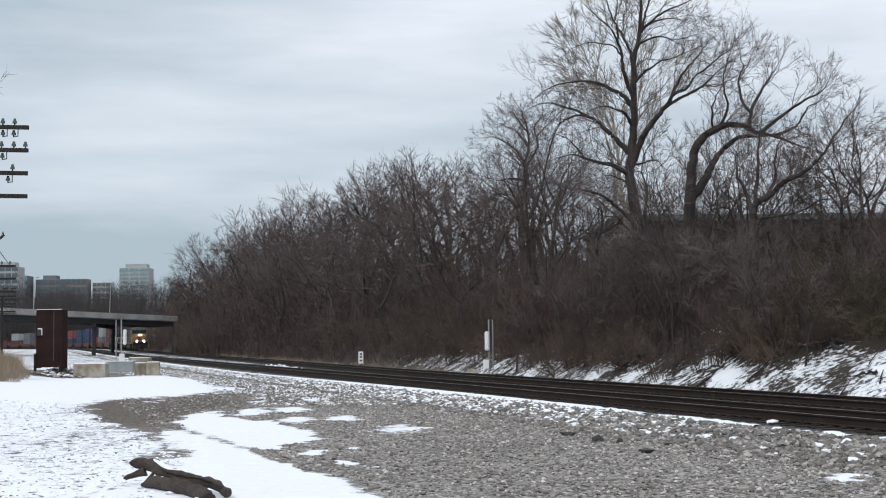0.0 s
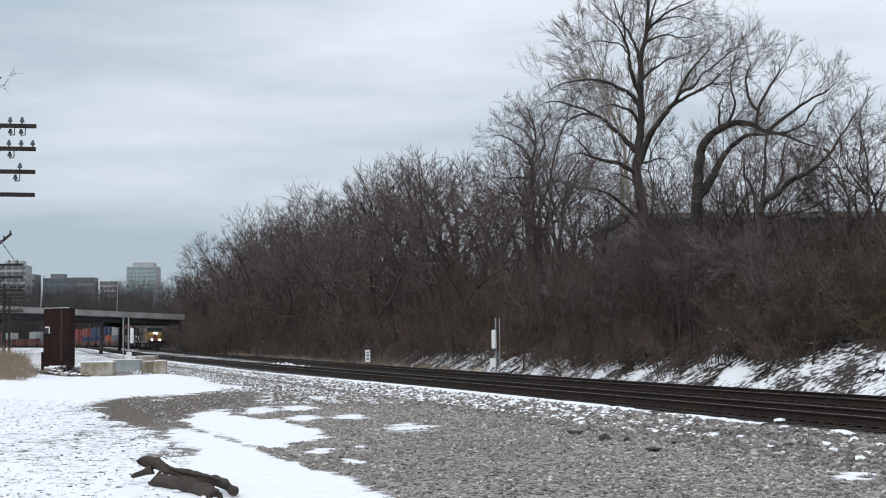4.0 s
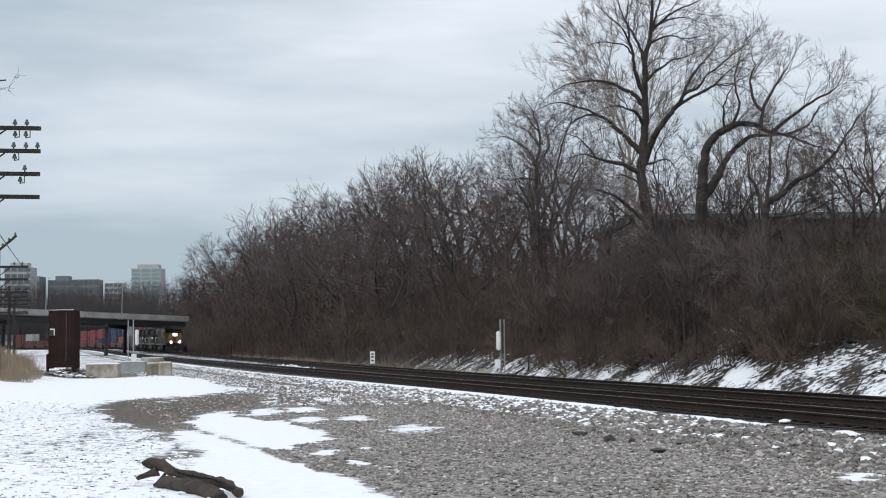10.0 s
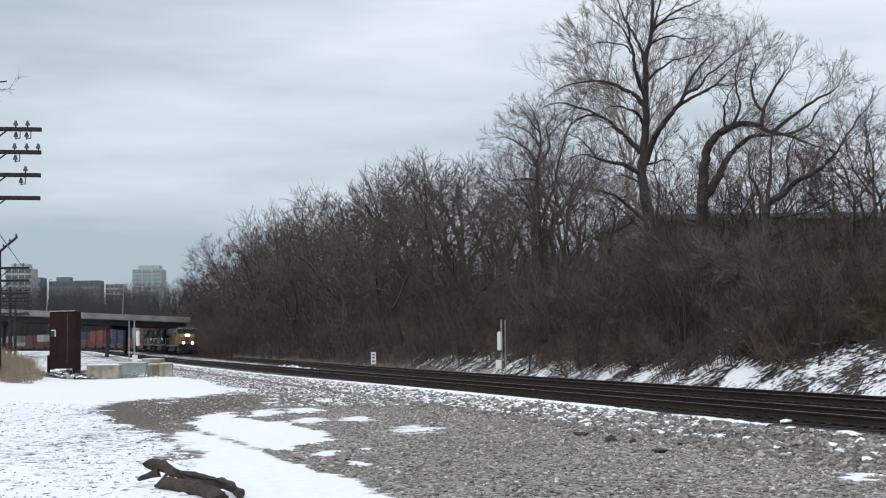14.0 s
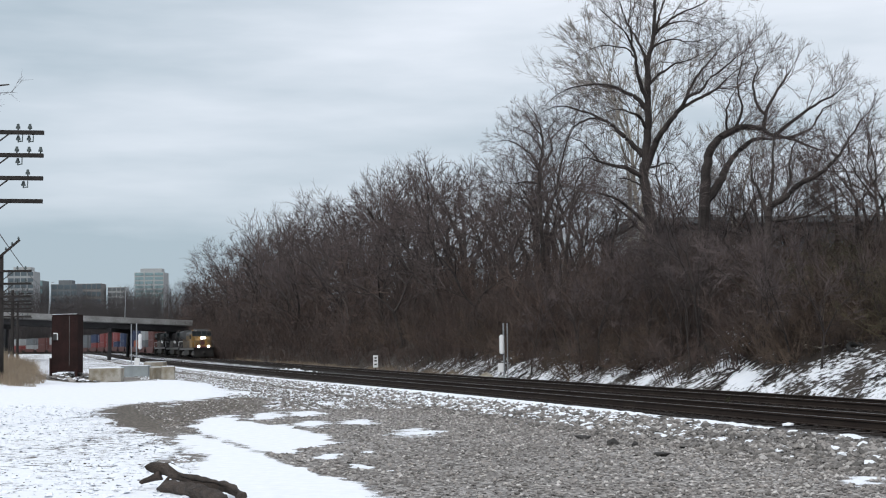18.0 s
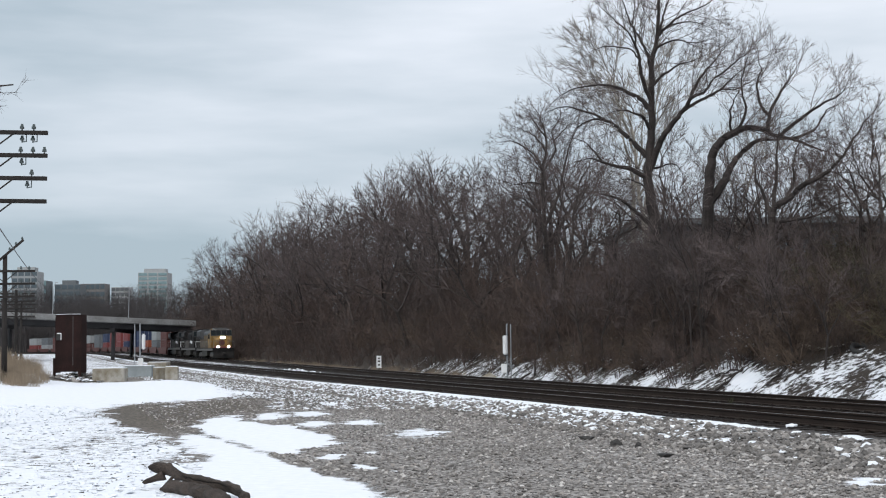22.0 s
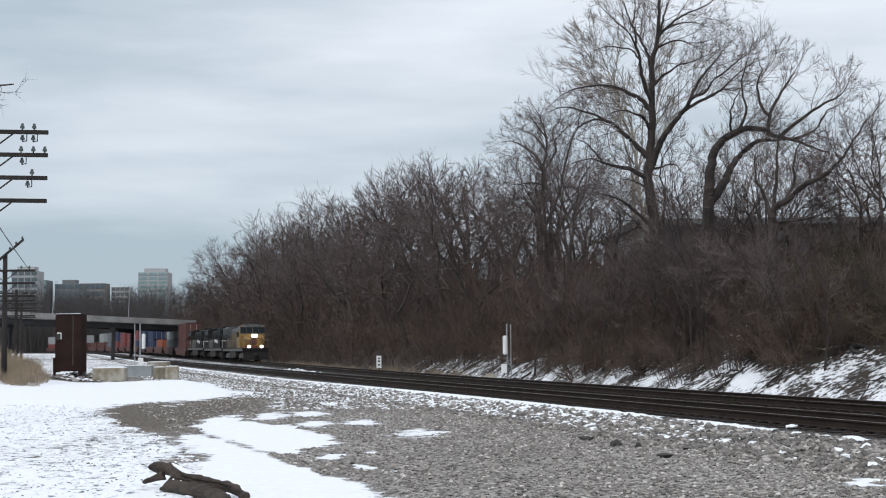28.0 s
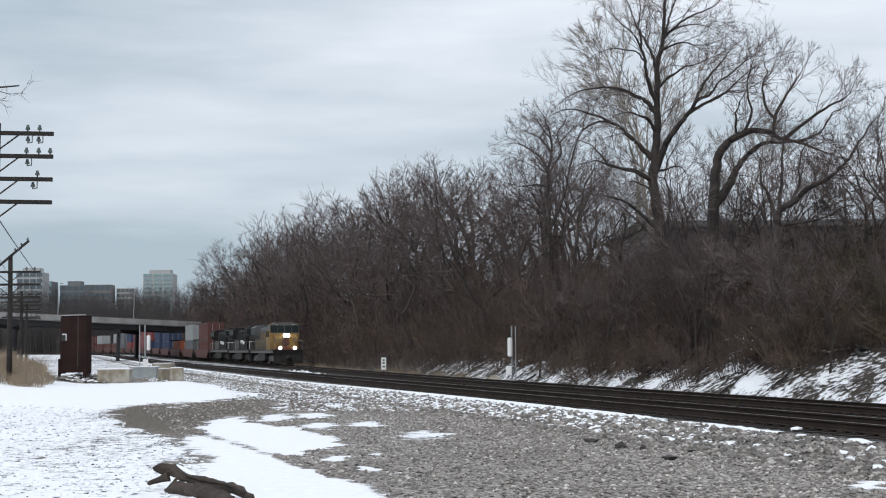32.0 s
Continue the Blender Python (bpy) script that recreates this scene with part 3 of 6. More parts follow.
# ---------------------------------------------------------------- stones
def stone_field(name, label, count, place, size, material, seed, flat=0.7):
    """Many loose angular stones in one mesh."""
    rnd = np.random.RandomState(seed)
    base = np.array([(1, 0, 0), (-1, 0, 0), (0, 1, 0), (0, -1, 0), (0, 0, 1), (0, 0, -1), (0.65, 0.65, 0.5), (-0.65, 0.6, 0.5), (0.6, -0.7, 0.45), (-0.7, -0.6, 0.5)], float)
    tri = [(4, 6, 7), (4, 7, 9), (4, 9, 8), (4, 8, 6), (6, 0, 2), (6, 2, 7), (7, 2, 1), (7, 1, 9), (9, 1, 3), (9, 3, 8), (8, 3, 0), (8, 0, 6)]
    verts, faces = [], []
    pts = place(rnd, count)
    for k, (x, y, z) in enumerate(pts):
        s = size * min(1.7, np.exp(rnd.normal(0, 0.33)))
        v = base * (1 + rnd.uniform(-0.28, 0.28, (10, 3))) * s * np.array([1, rnd.uniform(0.6, 1.0), flat * rnd.uniform(0.6, 1.1)])
        a = rnd.uniform(0, 6.283)
        c, q = math.cos(a), math.sin(a)
        tilt = rnd.uniform(-0.5, 0.5)
        v = v @ np.array([[1, 0, 0], [0, math.cos(tilt), math.sin(tilt)], [0, -math.sin(tilt), math.cos(tilt)]]) @ np.array([[c, q, 0], [-q, c, 0], [0, 0, 1]])
        verts.append(v + (x, y, z + s * 0.12))
        faces += [(p + k * 10, r + k * 10, t + k * 10) for p, r, t in tri]
    me = bpy.data.meshes.new(name)
    me.from_pydata(np.vstack(verts).tolist(), [], faces)
    me.materials.append(material)
    ob = new(name, me)
    return tagged(ob, label, "stones", kind="stuff")


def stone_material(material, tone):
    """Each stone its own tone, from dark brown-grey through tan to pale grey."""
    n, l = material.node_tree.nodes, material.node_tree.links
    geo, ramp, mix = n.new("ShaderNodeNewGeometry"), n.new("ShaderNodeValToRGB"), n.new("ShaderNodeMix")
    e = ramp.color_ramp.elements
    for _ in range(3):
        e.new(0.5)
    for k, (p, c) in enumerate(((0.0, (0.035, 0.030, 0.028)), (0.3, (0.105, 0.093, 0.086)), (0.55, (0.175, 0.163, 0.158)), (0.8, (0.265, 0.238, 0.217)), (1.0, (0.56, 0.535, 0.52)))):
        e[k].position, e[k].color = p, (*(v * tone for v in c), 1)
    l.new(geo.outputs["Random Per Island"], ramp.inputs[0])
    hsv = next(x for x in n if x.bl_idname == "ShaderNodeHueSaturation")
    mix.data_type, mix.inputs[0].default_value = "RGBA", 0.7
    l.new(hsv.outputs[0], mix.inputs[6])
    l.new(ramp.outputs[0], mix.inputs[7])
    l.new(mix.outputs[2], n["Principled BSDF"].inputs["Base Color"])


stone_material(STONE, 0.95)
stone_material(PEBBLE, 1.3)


def settled(u, d):
    x, y = ALONG.x * u + ACROSS.x * d, ALONG.y * u + ACROSS.y * d
    return np.stack([x, y, height(x, y)], -1)


def on_shoulder(rnd, count):
    u = 9 + 125 * rnd.uniform(size=count) ** 2.1
    return settled(u, NEAR.at(u) - 1.72 - 2.8 * rnd.uniform(size=count) ** 1.1)


def on_lot(rnd, count):
    u = 9 + 45 * rnd.uniform(size=count) ** 1.6
    p = settled(u, NEAR.at(u) - 4.2 - 9.0 * rnd.uniform(size=count) ** 1.4)
    return p[snow_cover(p[:, 0], p[:, 1]) < 0.45]


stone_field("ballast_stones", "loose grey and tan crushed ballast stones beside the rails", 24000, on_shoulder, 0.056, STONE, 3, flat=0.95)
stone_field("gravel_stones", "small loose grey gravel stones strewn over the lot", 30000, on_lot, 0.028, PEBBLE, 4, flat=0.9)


def snow_caps(rnd, count):
    u = 16 + 120 * rnd.uniform(size=count) ** 1.1
    u = u[rnd.uniform(size=count) < 0.10 + 0.90 * smooth(u, 22, 52)]
    return settled(u, NEAR.at(u) - 1.6 - 2.4 * rnd.uniform(size=len(u)) ** 1.5)


stone_field("snow_clumps", "small clumps of snow caught between ballast stones", 12000, snow_caps, 0.075, SNOW, 5, flat=0.55)


def in_crust(rnd, count):
    x, y = rnd.uniform(-14, -1.5, count), 16 + 42 * rnd.uniform(size=count) ** 1.3
    patchy = 0.15 + 0.7 * wobble(x, y * 0.5, 0.9) + 0.5 * wobble(x, y, 3.0)
    keep = (inside(MOTTLED, x, y) > 0.1) & (rnd.uniform(size=count) < patchy)
    x, y = x[keep], y[keep]
    return np.stack([x, y, height(x, y)], -1)


def on_crust(rnd, count):
    x, y = rnd.uniform(-16, -1.5, count), 15 + 44 * rnd.uniform(size=count) ** 1.2
    keep = inside(MOTTLED, x, y) > 0.0
    x, y = x[keep], y[keep]
    return np.stack([x, y, height(x, y)], -1)


stone_field("dirt_clods", "dark clods and leaf scraps poking through thin snow", 6000, in_crust, 0.019, CLOD, 6, flat=0.6)
stone_field("snow_crumbs", "crumbled lumps of thin trodden snow", 9000, on_crust, 0.04, SNOW, 7, flat=0.55)


def between_tracks(rnd, count):
    u = rnd.normal(113, 5, count)
    return settled(u, (NEAR.at(u) + FAR.at(u)) / 2 + rnd.normal(0, 0.35, count))


def on_verge(rnd, count):
    u = rnd.uniform(46, 118, count)
    p = settled(u, NEAR.at(u) - 4.0 - 6.5 * rnd.uniform(size=count) ** 1.2)
    return p[(snow_cover(p[:, 0], p[:, 1]) < 0.62) & (inside(BARE, p[:, 0], p[:, 1]) < -0.4) & ((p[:, 0] > -0.14 * p[:, 1] + 0.6 * np.sin(p[:, 1])) | (p[:, 1] > 66))]


stone_field("snow_lumps", "lumps of ploughed snow lying between the tracks", 26, between_tracks, 0.15, SNOW, 21, flat=0.8)
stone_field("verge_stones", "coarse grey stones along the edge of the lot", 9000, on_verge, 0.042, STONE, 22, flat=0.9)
stone_field("verge_snow", "clumped snow lying among the verge stones", 5200, on_verge, 0.05, SNOW, 23, flat=0.6)


def snow_ridge():
    """The clean line of snow along the tie ends, broken at the near end."""
    r = random.Random(8)
    bm, last = B(), None
    for u in np.concatenate([np.arange(16, 120, 0.25), np.arange(120, 420, 1.0)]):
        w = 0.34 + 0.10 * math.sin(u * 0.9) + 0.12 * noise.noise(Vector((u * 1.3, 0, 0))) + 0.05 * noise.noise(Vector((u * 5, 3, 0)))
        w -= (0.07 + 0.10 * float(smooth(-u, -42, -24))) * (1 + noise.noise(Vector((u * 1.7, 9, 0))) * 2.6) + 0.12 * max(0.0, noise.noise(Vector((u * 0.8, 4, 0))))
        w = (w + 0.12) * (1 - 0.45 * float(smooth(-u, -50, -32))) - 0.11 * float(smooth(-u, -38, -22))
        if w < 0.03:
            last = None
            continue
        e, h = float(shoulder(u)), min(0.09, 0.02 + w * 0.3)
        p = [line_point(NEAR, u, -1.40, e - 0.02), line_point(NEAR, u, -1.46, e + h), line_point(NEAR, u, -1.54 - w * 0.6, e + h * 0.95), line_point(NEAR, u, -1.64 - w, e - 0.06)]
        ring = [bm.verts.new(q) for q in p]
        if last:
            for k in range(3):
                bm.faces.new((last[k], last[k + 1], ring[k + 1], ring[k]))
        last = ring
    ob = new("snow_ridge", mesh_of(bm, "snow_ridge", SNOW, True))
    tagged(ob, "thin ridge of clean snow along the tie ends", "snow", kind="stuff")


snow_ridge()


def loose_stone(x, y, sx, sy, sz, material, seed, label):
    bm = B()
    bmesh.ops.create_icosphere(bm, subdivisions=1, radius=1.0)
    for v in bm.verts:
        k = 1 + 0.6 * noise.noise(v.co * 1.3 + Vector((seed * 7.1, 0, 0)))
        v.co = Vector((v.co.x * sx * k, v.co.y * sy * k, max(v.co.z, -0.5) * sz * k))
    ob = new("stone", mesh_of(bm, "stone", material))
    ob.matrix_basis = Matrix.Translation((x, y, ground_z(x, y) + sz * 0.3)) @ pose(0, 0, 0, 0, 0, seed * 37)
    tagged(ob, label, "stone", "loose stones by the track")


for k, (x, y, a, c) in enumerate([(3.52, 29.4, 0.16, 0.09), (3.84, 28.7, 0.12, 0.10), (3.98, 26.3, 0.24, 0.07), (3.1, 31.2, 0.17, 0.08), (4.7, 31.5, 0.13, 0.09), (4.9, 29.6, 0.12, 0.09), (4.55, 28.6, 0.13, 0.08), (2.4, 33.6, 0.12, 0.07)]):
    loose_stone(x, y, a, a * 0.6, c, STONE_DARK if k < 5 else STONE, k + 1, "dark angular stone lying on the gravel" if k < 5 else "large grey stone lying in the ballast")


# ---------------------------------------------------------------- rotten timber in the snow
def tube(bm, pts, radii, n=9, rough=0.0, squash=1.0):
    """A round limb through points, with its own radius at each."""
    rings = []
    for i, (p, r) in enumerate(zip(pts, radii)):
        a, b = Vector(pts[max(i - 1, 0)]), Vector(pts[min(i + 1, len(pts) - 1)])
        q = (b - a).to_track_quat("Z", "Y")
        ring = []
        for k in range(n):
            t = 6.2832 * k / n
            w = r * (1 + rough * noise.noise(Vector((math.cos(t) * 2, math.sin(t) * 2, i * 0.7))))
            ring.append(bm.verts.new(Vector(p) + q @ Vector((math.cos(t) * w, math.sin(t) * w * squash, 0))))
        rings.append(ring)
    for a, b in zip(rings, rings[1:]):
        for k in range(n):
            bm.faces.new((a[k], a[(k + 1) % n], b[(k + 1) % n], b[k]))
    bm.faces.new(rings[0][::-1]), bm.faces.new(rings[-1])
    return bm


def curve_points(pts, rnd=None, sway=0.0, steps=4):
    """Points of a smooth line through a few given ones."""
    pts = [Vector(p) for p in pts]
    out = []
    for i in range(len(pts) - 1):
        a, b, c, d = pts[max(i - 1, 0)], pts[i], pts[i + 1], pts[min(i + 2, len(pts) - 1)]
        for k in range(steps):
            t = k / steps
            q = 0.5 * ((2 * b) + (c - a) * t + (2 * a - 5 * b + 4 * c - d) * t * t + (3 * b - a - 3 * c + d) * t**3)
            if rnd and out:
                q += Vector((rnd.uniform(-1, 1), rnd.uniform(-1, 1), 0)) * sway
            out.append(q)
    out.append(pts[-1])
    return out


def gnarled(pts, radii, rough, squash=1.0):
    """A weathered limb: a smooth line through points, pitted and ridged along its length."""
    line = curve_points(pts, steps=5)
    k = np.linspace(0, len(radii) - 1, len(line))
    bm = tube(B(), line, list(np.interp(k, range(len(radii)), radii)), 14, 0.0, squash)
    for v in bm.verts:
        v.co += Vector(noise.noise_vector(Vector((v.co.x * 4, v.co.y * 4, v.co.z * 9)))) * rough + Vector(noise.noise_vector(v.co * 17)) * rough * 0.4
    return bm


log = thing("fallen_log", "dark rotten branch with a split raised end lying in snow", "log", pose(-3.86, 20.9, ground_z(-3.86, 20.9)) @ Matrix.Scale(0.9, 4))
part("stem", gnarled([(-0.10, 0.15, 0.04), (0.15, -0.10, 0.07), (0.45, -0.55, 0.09), (0.85, -1.2, 0.08), (1.25, -2.0, 0.05)], [0.06, 0.12, 0.14, 0.14, 0.10], 0.05, 0.8), LOG, log)
part("upper_limb", gnarled([(-0.44, 0.72, 0.30), (-0.28, 0.70, 0.33), (-0.04, 0.58, 0.31), (0.16, 0.32, 0.24), (0.42, -0.05, 0.17), (0.80, -0.60, 0.16), (1.2, -1.2, 0.15), (1.5, -1.8, 0.08)], [0.035, 0.085, 0.10, 0.10, 0.085, 0.08, 0.085, 0.06], 0.045), LOG, log)
part("split_prong", gnarled([(-0.50, 0.60, 0.08), (-0.38, 0.62, 0.13), (-0.16, 0.60, 0.22)], [0.02, 0.055, 0.07], 0.03), LOG, log)
part("prop_twig", gnarled([(-0.14, 0.22, 0.01), (-0.04, 0.32, 0.12), (0.05, 0.40, 0.24)], [0.025, 0.03, 0.025], 0.012), LOG, log)
part("bark_ridge", gnarled([(0.2, 0.12, 0.28), (0.5, -0.28, 0.25), (0.9, -0.85, 0.23), (1.2, -1.35, 0.2)], [0.015, 0.035, 0.03, 0.015], 0.025), LOG, log)
part("snow_cap", gnarled([(0.0, 0.52, 0.40), (0.18, 0.29, 0.33), (0.40, -0.02, 0.25), (0.52, -0.2, 0.22)], [0.02, 0.06, 0.05, 0.02], 0.01, 0.5), SNOW, log, "snow lying along the limb", smooth=True)


# ---------------------------------------------------------------- blocks, plate and marker posts
def concrete_block(at, length, depth, high, label, material=CONCRETE, bevel=0.05):
    t = thing("concrete_block", label, "concrete block", at, "blocks barring the lot")
    bm = box(B(), -length / 2, length / 2, -depth / 2, depth / 2, 0, high, bevel)
    bmesh.ops.subdivide_edges(bm, edges=bm.edges[:], cuts=2, use_grid_fill=True)
    for v in bm.verts:
        v.co += Vector(noise.noise_vector(v.co * 3.0 + at.translation)) * 0.018
    part("block", bm, material, t)
    bm = box(B(), -length / 2 + 0.04, length / 2 - 0.04, -depth / 2 + 0.03, depth / 2 - 0.03, high - 0.01, high + 0.035, 0.02)
    part("snow_cap", bm, SNOW, t, "thin crust of snow")
    return t


concrete_block(pose(-17.95, 80.4, 0.28, 0, 0, -4), 1.78, 0.75, 0.76, "weathered tan concrete block capped with thin snow")
concrete_block(pose(-15.35, 84.6, 0.28, 0, 0, 8), 0.75, 0.75, 0.76, "square weathered concrete block with a dark side face")
concrete_block(pose(-16.15, 85.0, 0.28, 0, 0, 30), 0.55, 0.7, 0.72, "small stained concrete block set against another", CONCRETE)
concrete_block(pose(-19.3, 95.0, 0.28, 0, 0, 0), 1.75, 1.2, 0.72, "grey-blue concrete footing under a marker post", CONCRETE_GREY, 0.03)
concrete_block(pose(-18.45, 97.0, 0.28, 0, 0, -6), 1.3, 0.9, 0.92, "long low pale concrete footing with snow on top", CONCRETE, 0.03)


def marker_post(at, label, rods, pod, base):
    t = thing("marker_post", label, "marker post", at, "white marker posts")
    for k, (x, y, h) in enumerate(rods):
        part("rod", rod(B(), (x, y, 0), (x, y, h), 0.035 if k else 0.045, n=10), GALV, t, "slim grey steel rod")
    x, z0, z1, r = pod
    bm = rod(B(), (x, -0.09, z0), (x, -0.09, z1), r, n=14)
    bmesh.ops.bevel(bm, geom=[e for e in bm.edges if abs(e.verts[0].co.z - e.verts[1].co.z) < 1e-4], offset=0.05, segments=2, affect="EDGES")
    part("white_tube", bm, WHITE, t, "white plastic marker tube", smooth=False)
    part("tube_collar", rod(B(), (x, -0.09, z0 - 0.06), (x, -0.09, z0), r * 0.8, n=12), SIGN_BLACK, t)
    b = box(B(), base[0] - 0.16, base[0] + 0.16, -0.16, 0.02, base[1], base[2], 0.02)
    part("junction_box", b, WHITE, t, "small white steel box")
    for z in (z0 + 0.12, z1 - 0.12):
        part("strap", box(B(), x - r - 0.02, x + r + 0.02, -0.06, 0.05, z - 0.02, z + 0.02), GALV, t)
    return t


marker_post(pose(-19.2, 94.6, 1.0, 0, 0, 0), "white tube marker on twin grey rods above a footing", [(0.0, 0, 2.72), (-0.38, 0.2, 2.70)], (0.24, 1.05, 2.05, 0.115), (0.05, 0.0, 0.5))
p = plan(77.2, 27.7)
marker_post(pose(p.x - 0.14, p.y, 0.17, 0, 0, 0), "white tube marker on tall grey rods beyond the tracks", [(0.0, 0, 3.05), (0.22, 0.1, 3.05), (0.03, 0.2, 3.08)], (-0.1, 1.35, 2.42, 0.14), (-0.18, 0.35, 0.85))

plate = thing("steel_plate_screen", "tall rust-brown steel plate screen standing on the snowy lot", "steel screen", pose(-20.75, 80.5, 0.32, 0, 0, -16))
part("face_plate", box(B(), -0.20, 1.32, -0.02, 0.02, 0.56, 3.62, 0.008), RUST, plate)
part("side_plate", box(B(), 1.32, 1.36, -0.02, 0.55, 0.50, 3.66, 0.008), RUST, plate)
part("end_plate", box(B(), -0.24, -0.20, -0.02, 0.5, 0.50, 3.55, 0.008), RUST, plate)
part("top_angle", box(B(), -0.24, 1.36, -0.05, 0.03, 3.62, 3.68, 0.008), RUST, plate)
part("snow_lip", box(B(), -0.2, 1.3, -0.045, 0.02, 3.68, 3.705, 0.008), SNOW, plate, "thin line of snow")
part("stiffener", box(B(), 0.84, 0.86, -0.04, -0.02, 0.9, 3.6, 0.004), PALE_STEEL, plate, "pale upright seam strip")
for x, top in ((-0.30, 1.3), (1.25, 0.6)):
    part("leg", box(B(), x - 0.06, x + 0.06, -0.05, 0.07, -0.03, top, 0.01), RUST, plate)
hasp = B()
box(hasp, -0.12, 0.12, -0.06, -0.02, 2.62, 2.68, 0.01)
box(hasp, 0.10, 0.15, -0.06, -0.02, 2.30, 2.66, 0.01)
part("hasp", hasp, WHITE, plate, "pale bent steel hasp")
part("lock_box", box(B(), -0.14, 0.08, -0.10, -0.02, 2.28, 2.60, 0.01), SIGN_BLACK, plate)



def by_plate(rnd, count):
    x = rnd.normal(-19.75, 0.75, count)
    y = rnd.normal(80.9, 0.6, count)
    z = height(x, y) + 0.5 * np.exp(-((x + 19.75) ** 2 / 0.8 + (y - 80.9) ** 2 / 0.7)) * rnd.uniform(0, 1, count)
    return np.stack([x, y, z], -1)


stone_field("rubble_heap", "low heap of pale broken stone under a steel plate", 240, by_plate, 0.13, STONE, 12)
stone_field("rubble_snow", "snow caught on a low heap of broken stone", 120, by_plate, 0.12, SNOW, 13, flat=0.5)

p = plan(110.5, 28.9)
mile = thing("line_sign", "small white upright sign with dark markings on a post", "sign", pose(p.x, p.y, ground_z(p.x, p.y), 0, 0, 2))
part("post", box(B(), -0.05, 0.05, -0.03, 0.03, -0.05, 1.15, 0.01), POLE, mile)
board = part("board", box(B(), -0.19, 0.19, -0.06, -0.03, 0.38, 1.32, 0.01), WHITE, mile, "white board")
for z, w in ((1.12, 0.16), (0.90, 0.18), (0.62, 0.18)):
    part("bar", box(B(), -w / 2, w / 2, -0.068, -0.06, z - 0.06, z + 0.06), SIGN_BLACK, board, "plain dark bar")


# ---------------------------------------------------------------- telegraph poles
def insulator(bm_parent, x, z, hang=False):
    bm = B()
    if hang:
        rod(bm, (x + 0.07, -0.07, z - 0.02), (x + 0.07, -0.07, z - 0.30), 0.014, n=6)
        rod(bm, (x + 0.07, -0.07, z - 0.28), (x - 0.03, -0.07, z - 0.30), 0.014, n=6)
        z -= 0.31
        x -= 0.05
    rod(bm, (x, -0.02, z), (x, -0.02, z + 0.07), 0.02, n=7)
    rod(bm, (x, -0.02, z + 0.06), (x, -0.02, z + 0.12), 0.062, 0.058, n=9)
    rod(bm, (x, -0.02, z + 0.12), (x, -0.02, z + 0.19), 0.045, 0.032, n=9)
    part("insulator", bm, INSULATOR, bm_parent, "pale glass insulator")


def telegraph_pole(at, high, arms, label, fittings=(), tilted=None):
    t = thing("telegraph_pole", label, "telegraph pole", at, "poles along the line")
    bm = B()
    rod(bm, (0, 0, -0.3), (0, 0, high), 0.16, 0.11, n=12)
    part("shaft", bm, POLE, t, smooth=True)
    for k, z in enumerate(arms):
        arm = part("crossarm", box(B(), -1.52, 1.52, -0.17, -0.07, z - 0.055, z + 0.055, 0.012), POLE, t)
        for s in (-1, 1):
            part("brace", box(B(), 0, 0.82, -0.19, -0.175, -0.02, 0.02, m=pose(s * 0.05, 0, z - 0.5, 0, -38 if s > 0 else 218, 0)), GALV if k == 9 else POLE, arm)
        for x, hang in (fittings[k] if k < len(fittings) else [(-1.2, False), (-0.8, False), (0.8, False), (1.2, False)]):
            insulator(arm, x, z + 0.055, hang)
    if tilted:
        z, deg = tilted
        arm = part("broken_crossarm", box(B(), -1.5, 1.22, -0.17, -0.07, -0.055, 0.055, 0.012, m=pose(0, 0, z, 0, -deg, 0)), POLE, t)
        for x in (0.3, 0.7, 1.1):
            a = radians(deg)
            insulator(arm, x * math.cos(a), z + x * math.sin(a) + 0.05)
    return t


telegraph_pole(pose(-11.98, 38.8, 0.0, 0, 0.9, 4), 8.1, [5.82 + 2.0, 5.82 + 1.39, 5.82 + 0.78, 5.82 + 0.17], "weathered telegraph pole with four crossarms and glass insulators",
               [[(0.82, False), (1.13, False), (0.88, True), (1.16, True), (-0.8, False), (-1.2, False)], [(0.80, False), (1.12, False), (1.42, False), (0.88, True)], [(1.1, False), (1.04, True), (-0.9, False)], [(-0.9, False)]])
telegraph_pole(pose(-21.3, 72.2, 0.0, 0, 0, 0), 6.75, [5.95, 5.33, 4.70], "weathered telegraph pole with a broken tilted top arm", tilted=(6.7, 40))
telegraph_pole(pose(-33.6, 117, 0.0, 0, 0, 0), 6.9, [6.6, 6.0, 5.4, 4.8], "weathered telegraph pole with crowded crossarms")
telegraph_pole(pose(-43.4, 153, 0.0, 0, 0, 0), 7.2, [6.9, 6.2, 5.5], "distant weathered telegraph pole with three crossarms")


def wire(a, b, sag, r=0.012):
    pts = [Vector(a).lerp(Vector(b), k / 16) - Vector((0, 0, sag * 4 * (k / 16) * (1 - k / 16))) for k in range(17)]
    ob = new("slack_wire", mesh_of(tube(B(), pts, [r] * 17, 5), "slack_wire", SIGN_BLACK))
    tagged(ob, "thin dark wire slung between telegraph poles", "wire", "wires")


wire((-12.7, 38.7, 6.3), (-43.4, 153, 7.0), 0.2, 0.016)
wire((-11.9, 38.7, 5.75), (-64.3, 244.4, 12.7), 0.85, 0.02)
wire((-21.0, 72.1, 6.0), (-33.4, 117, 6.7), 0.8, 0.014)


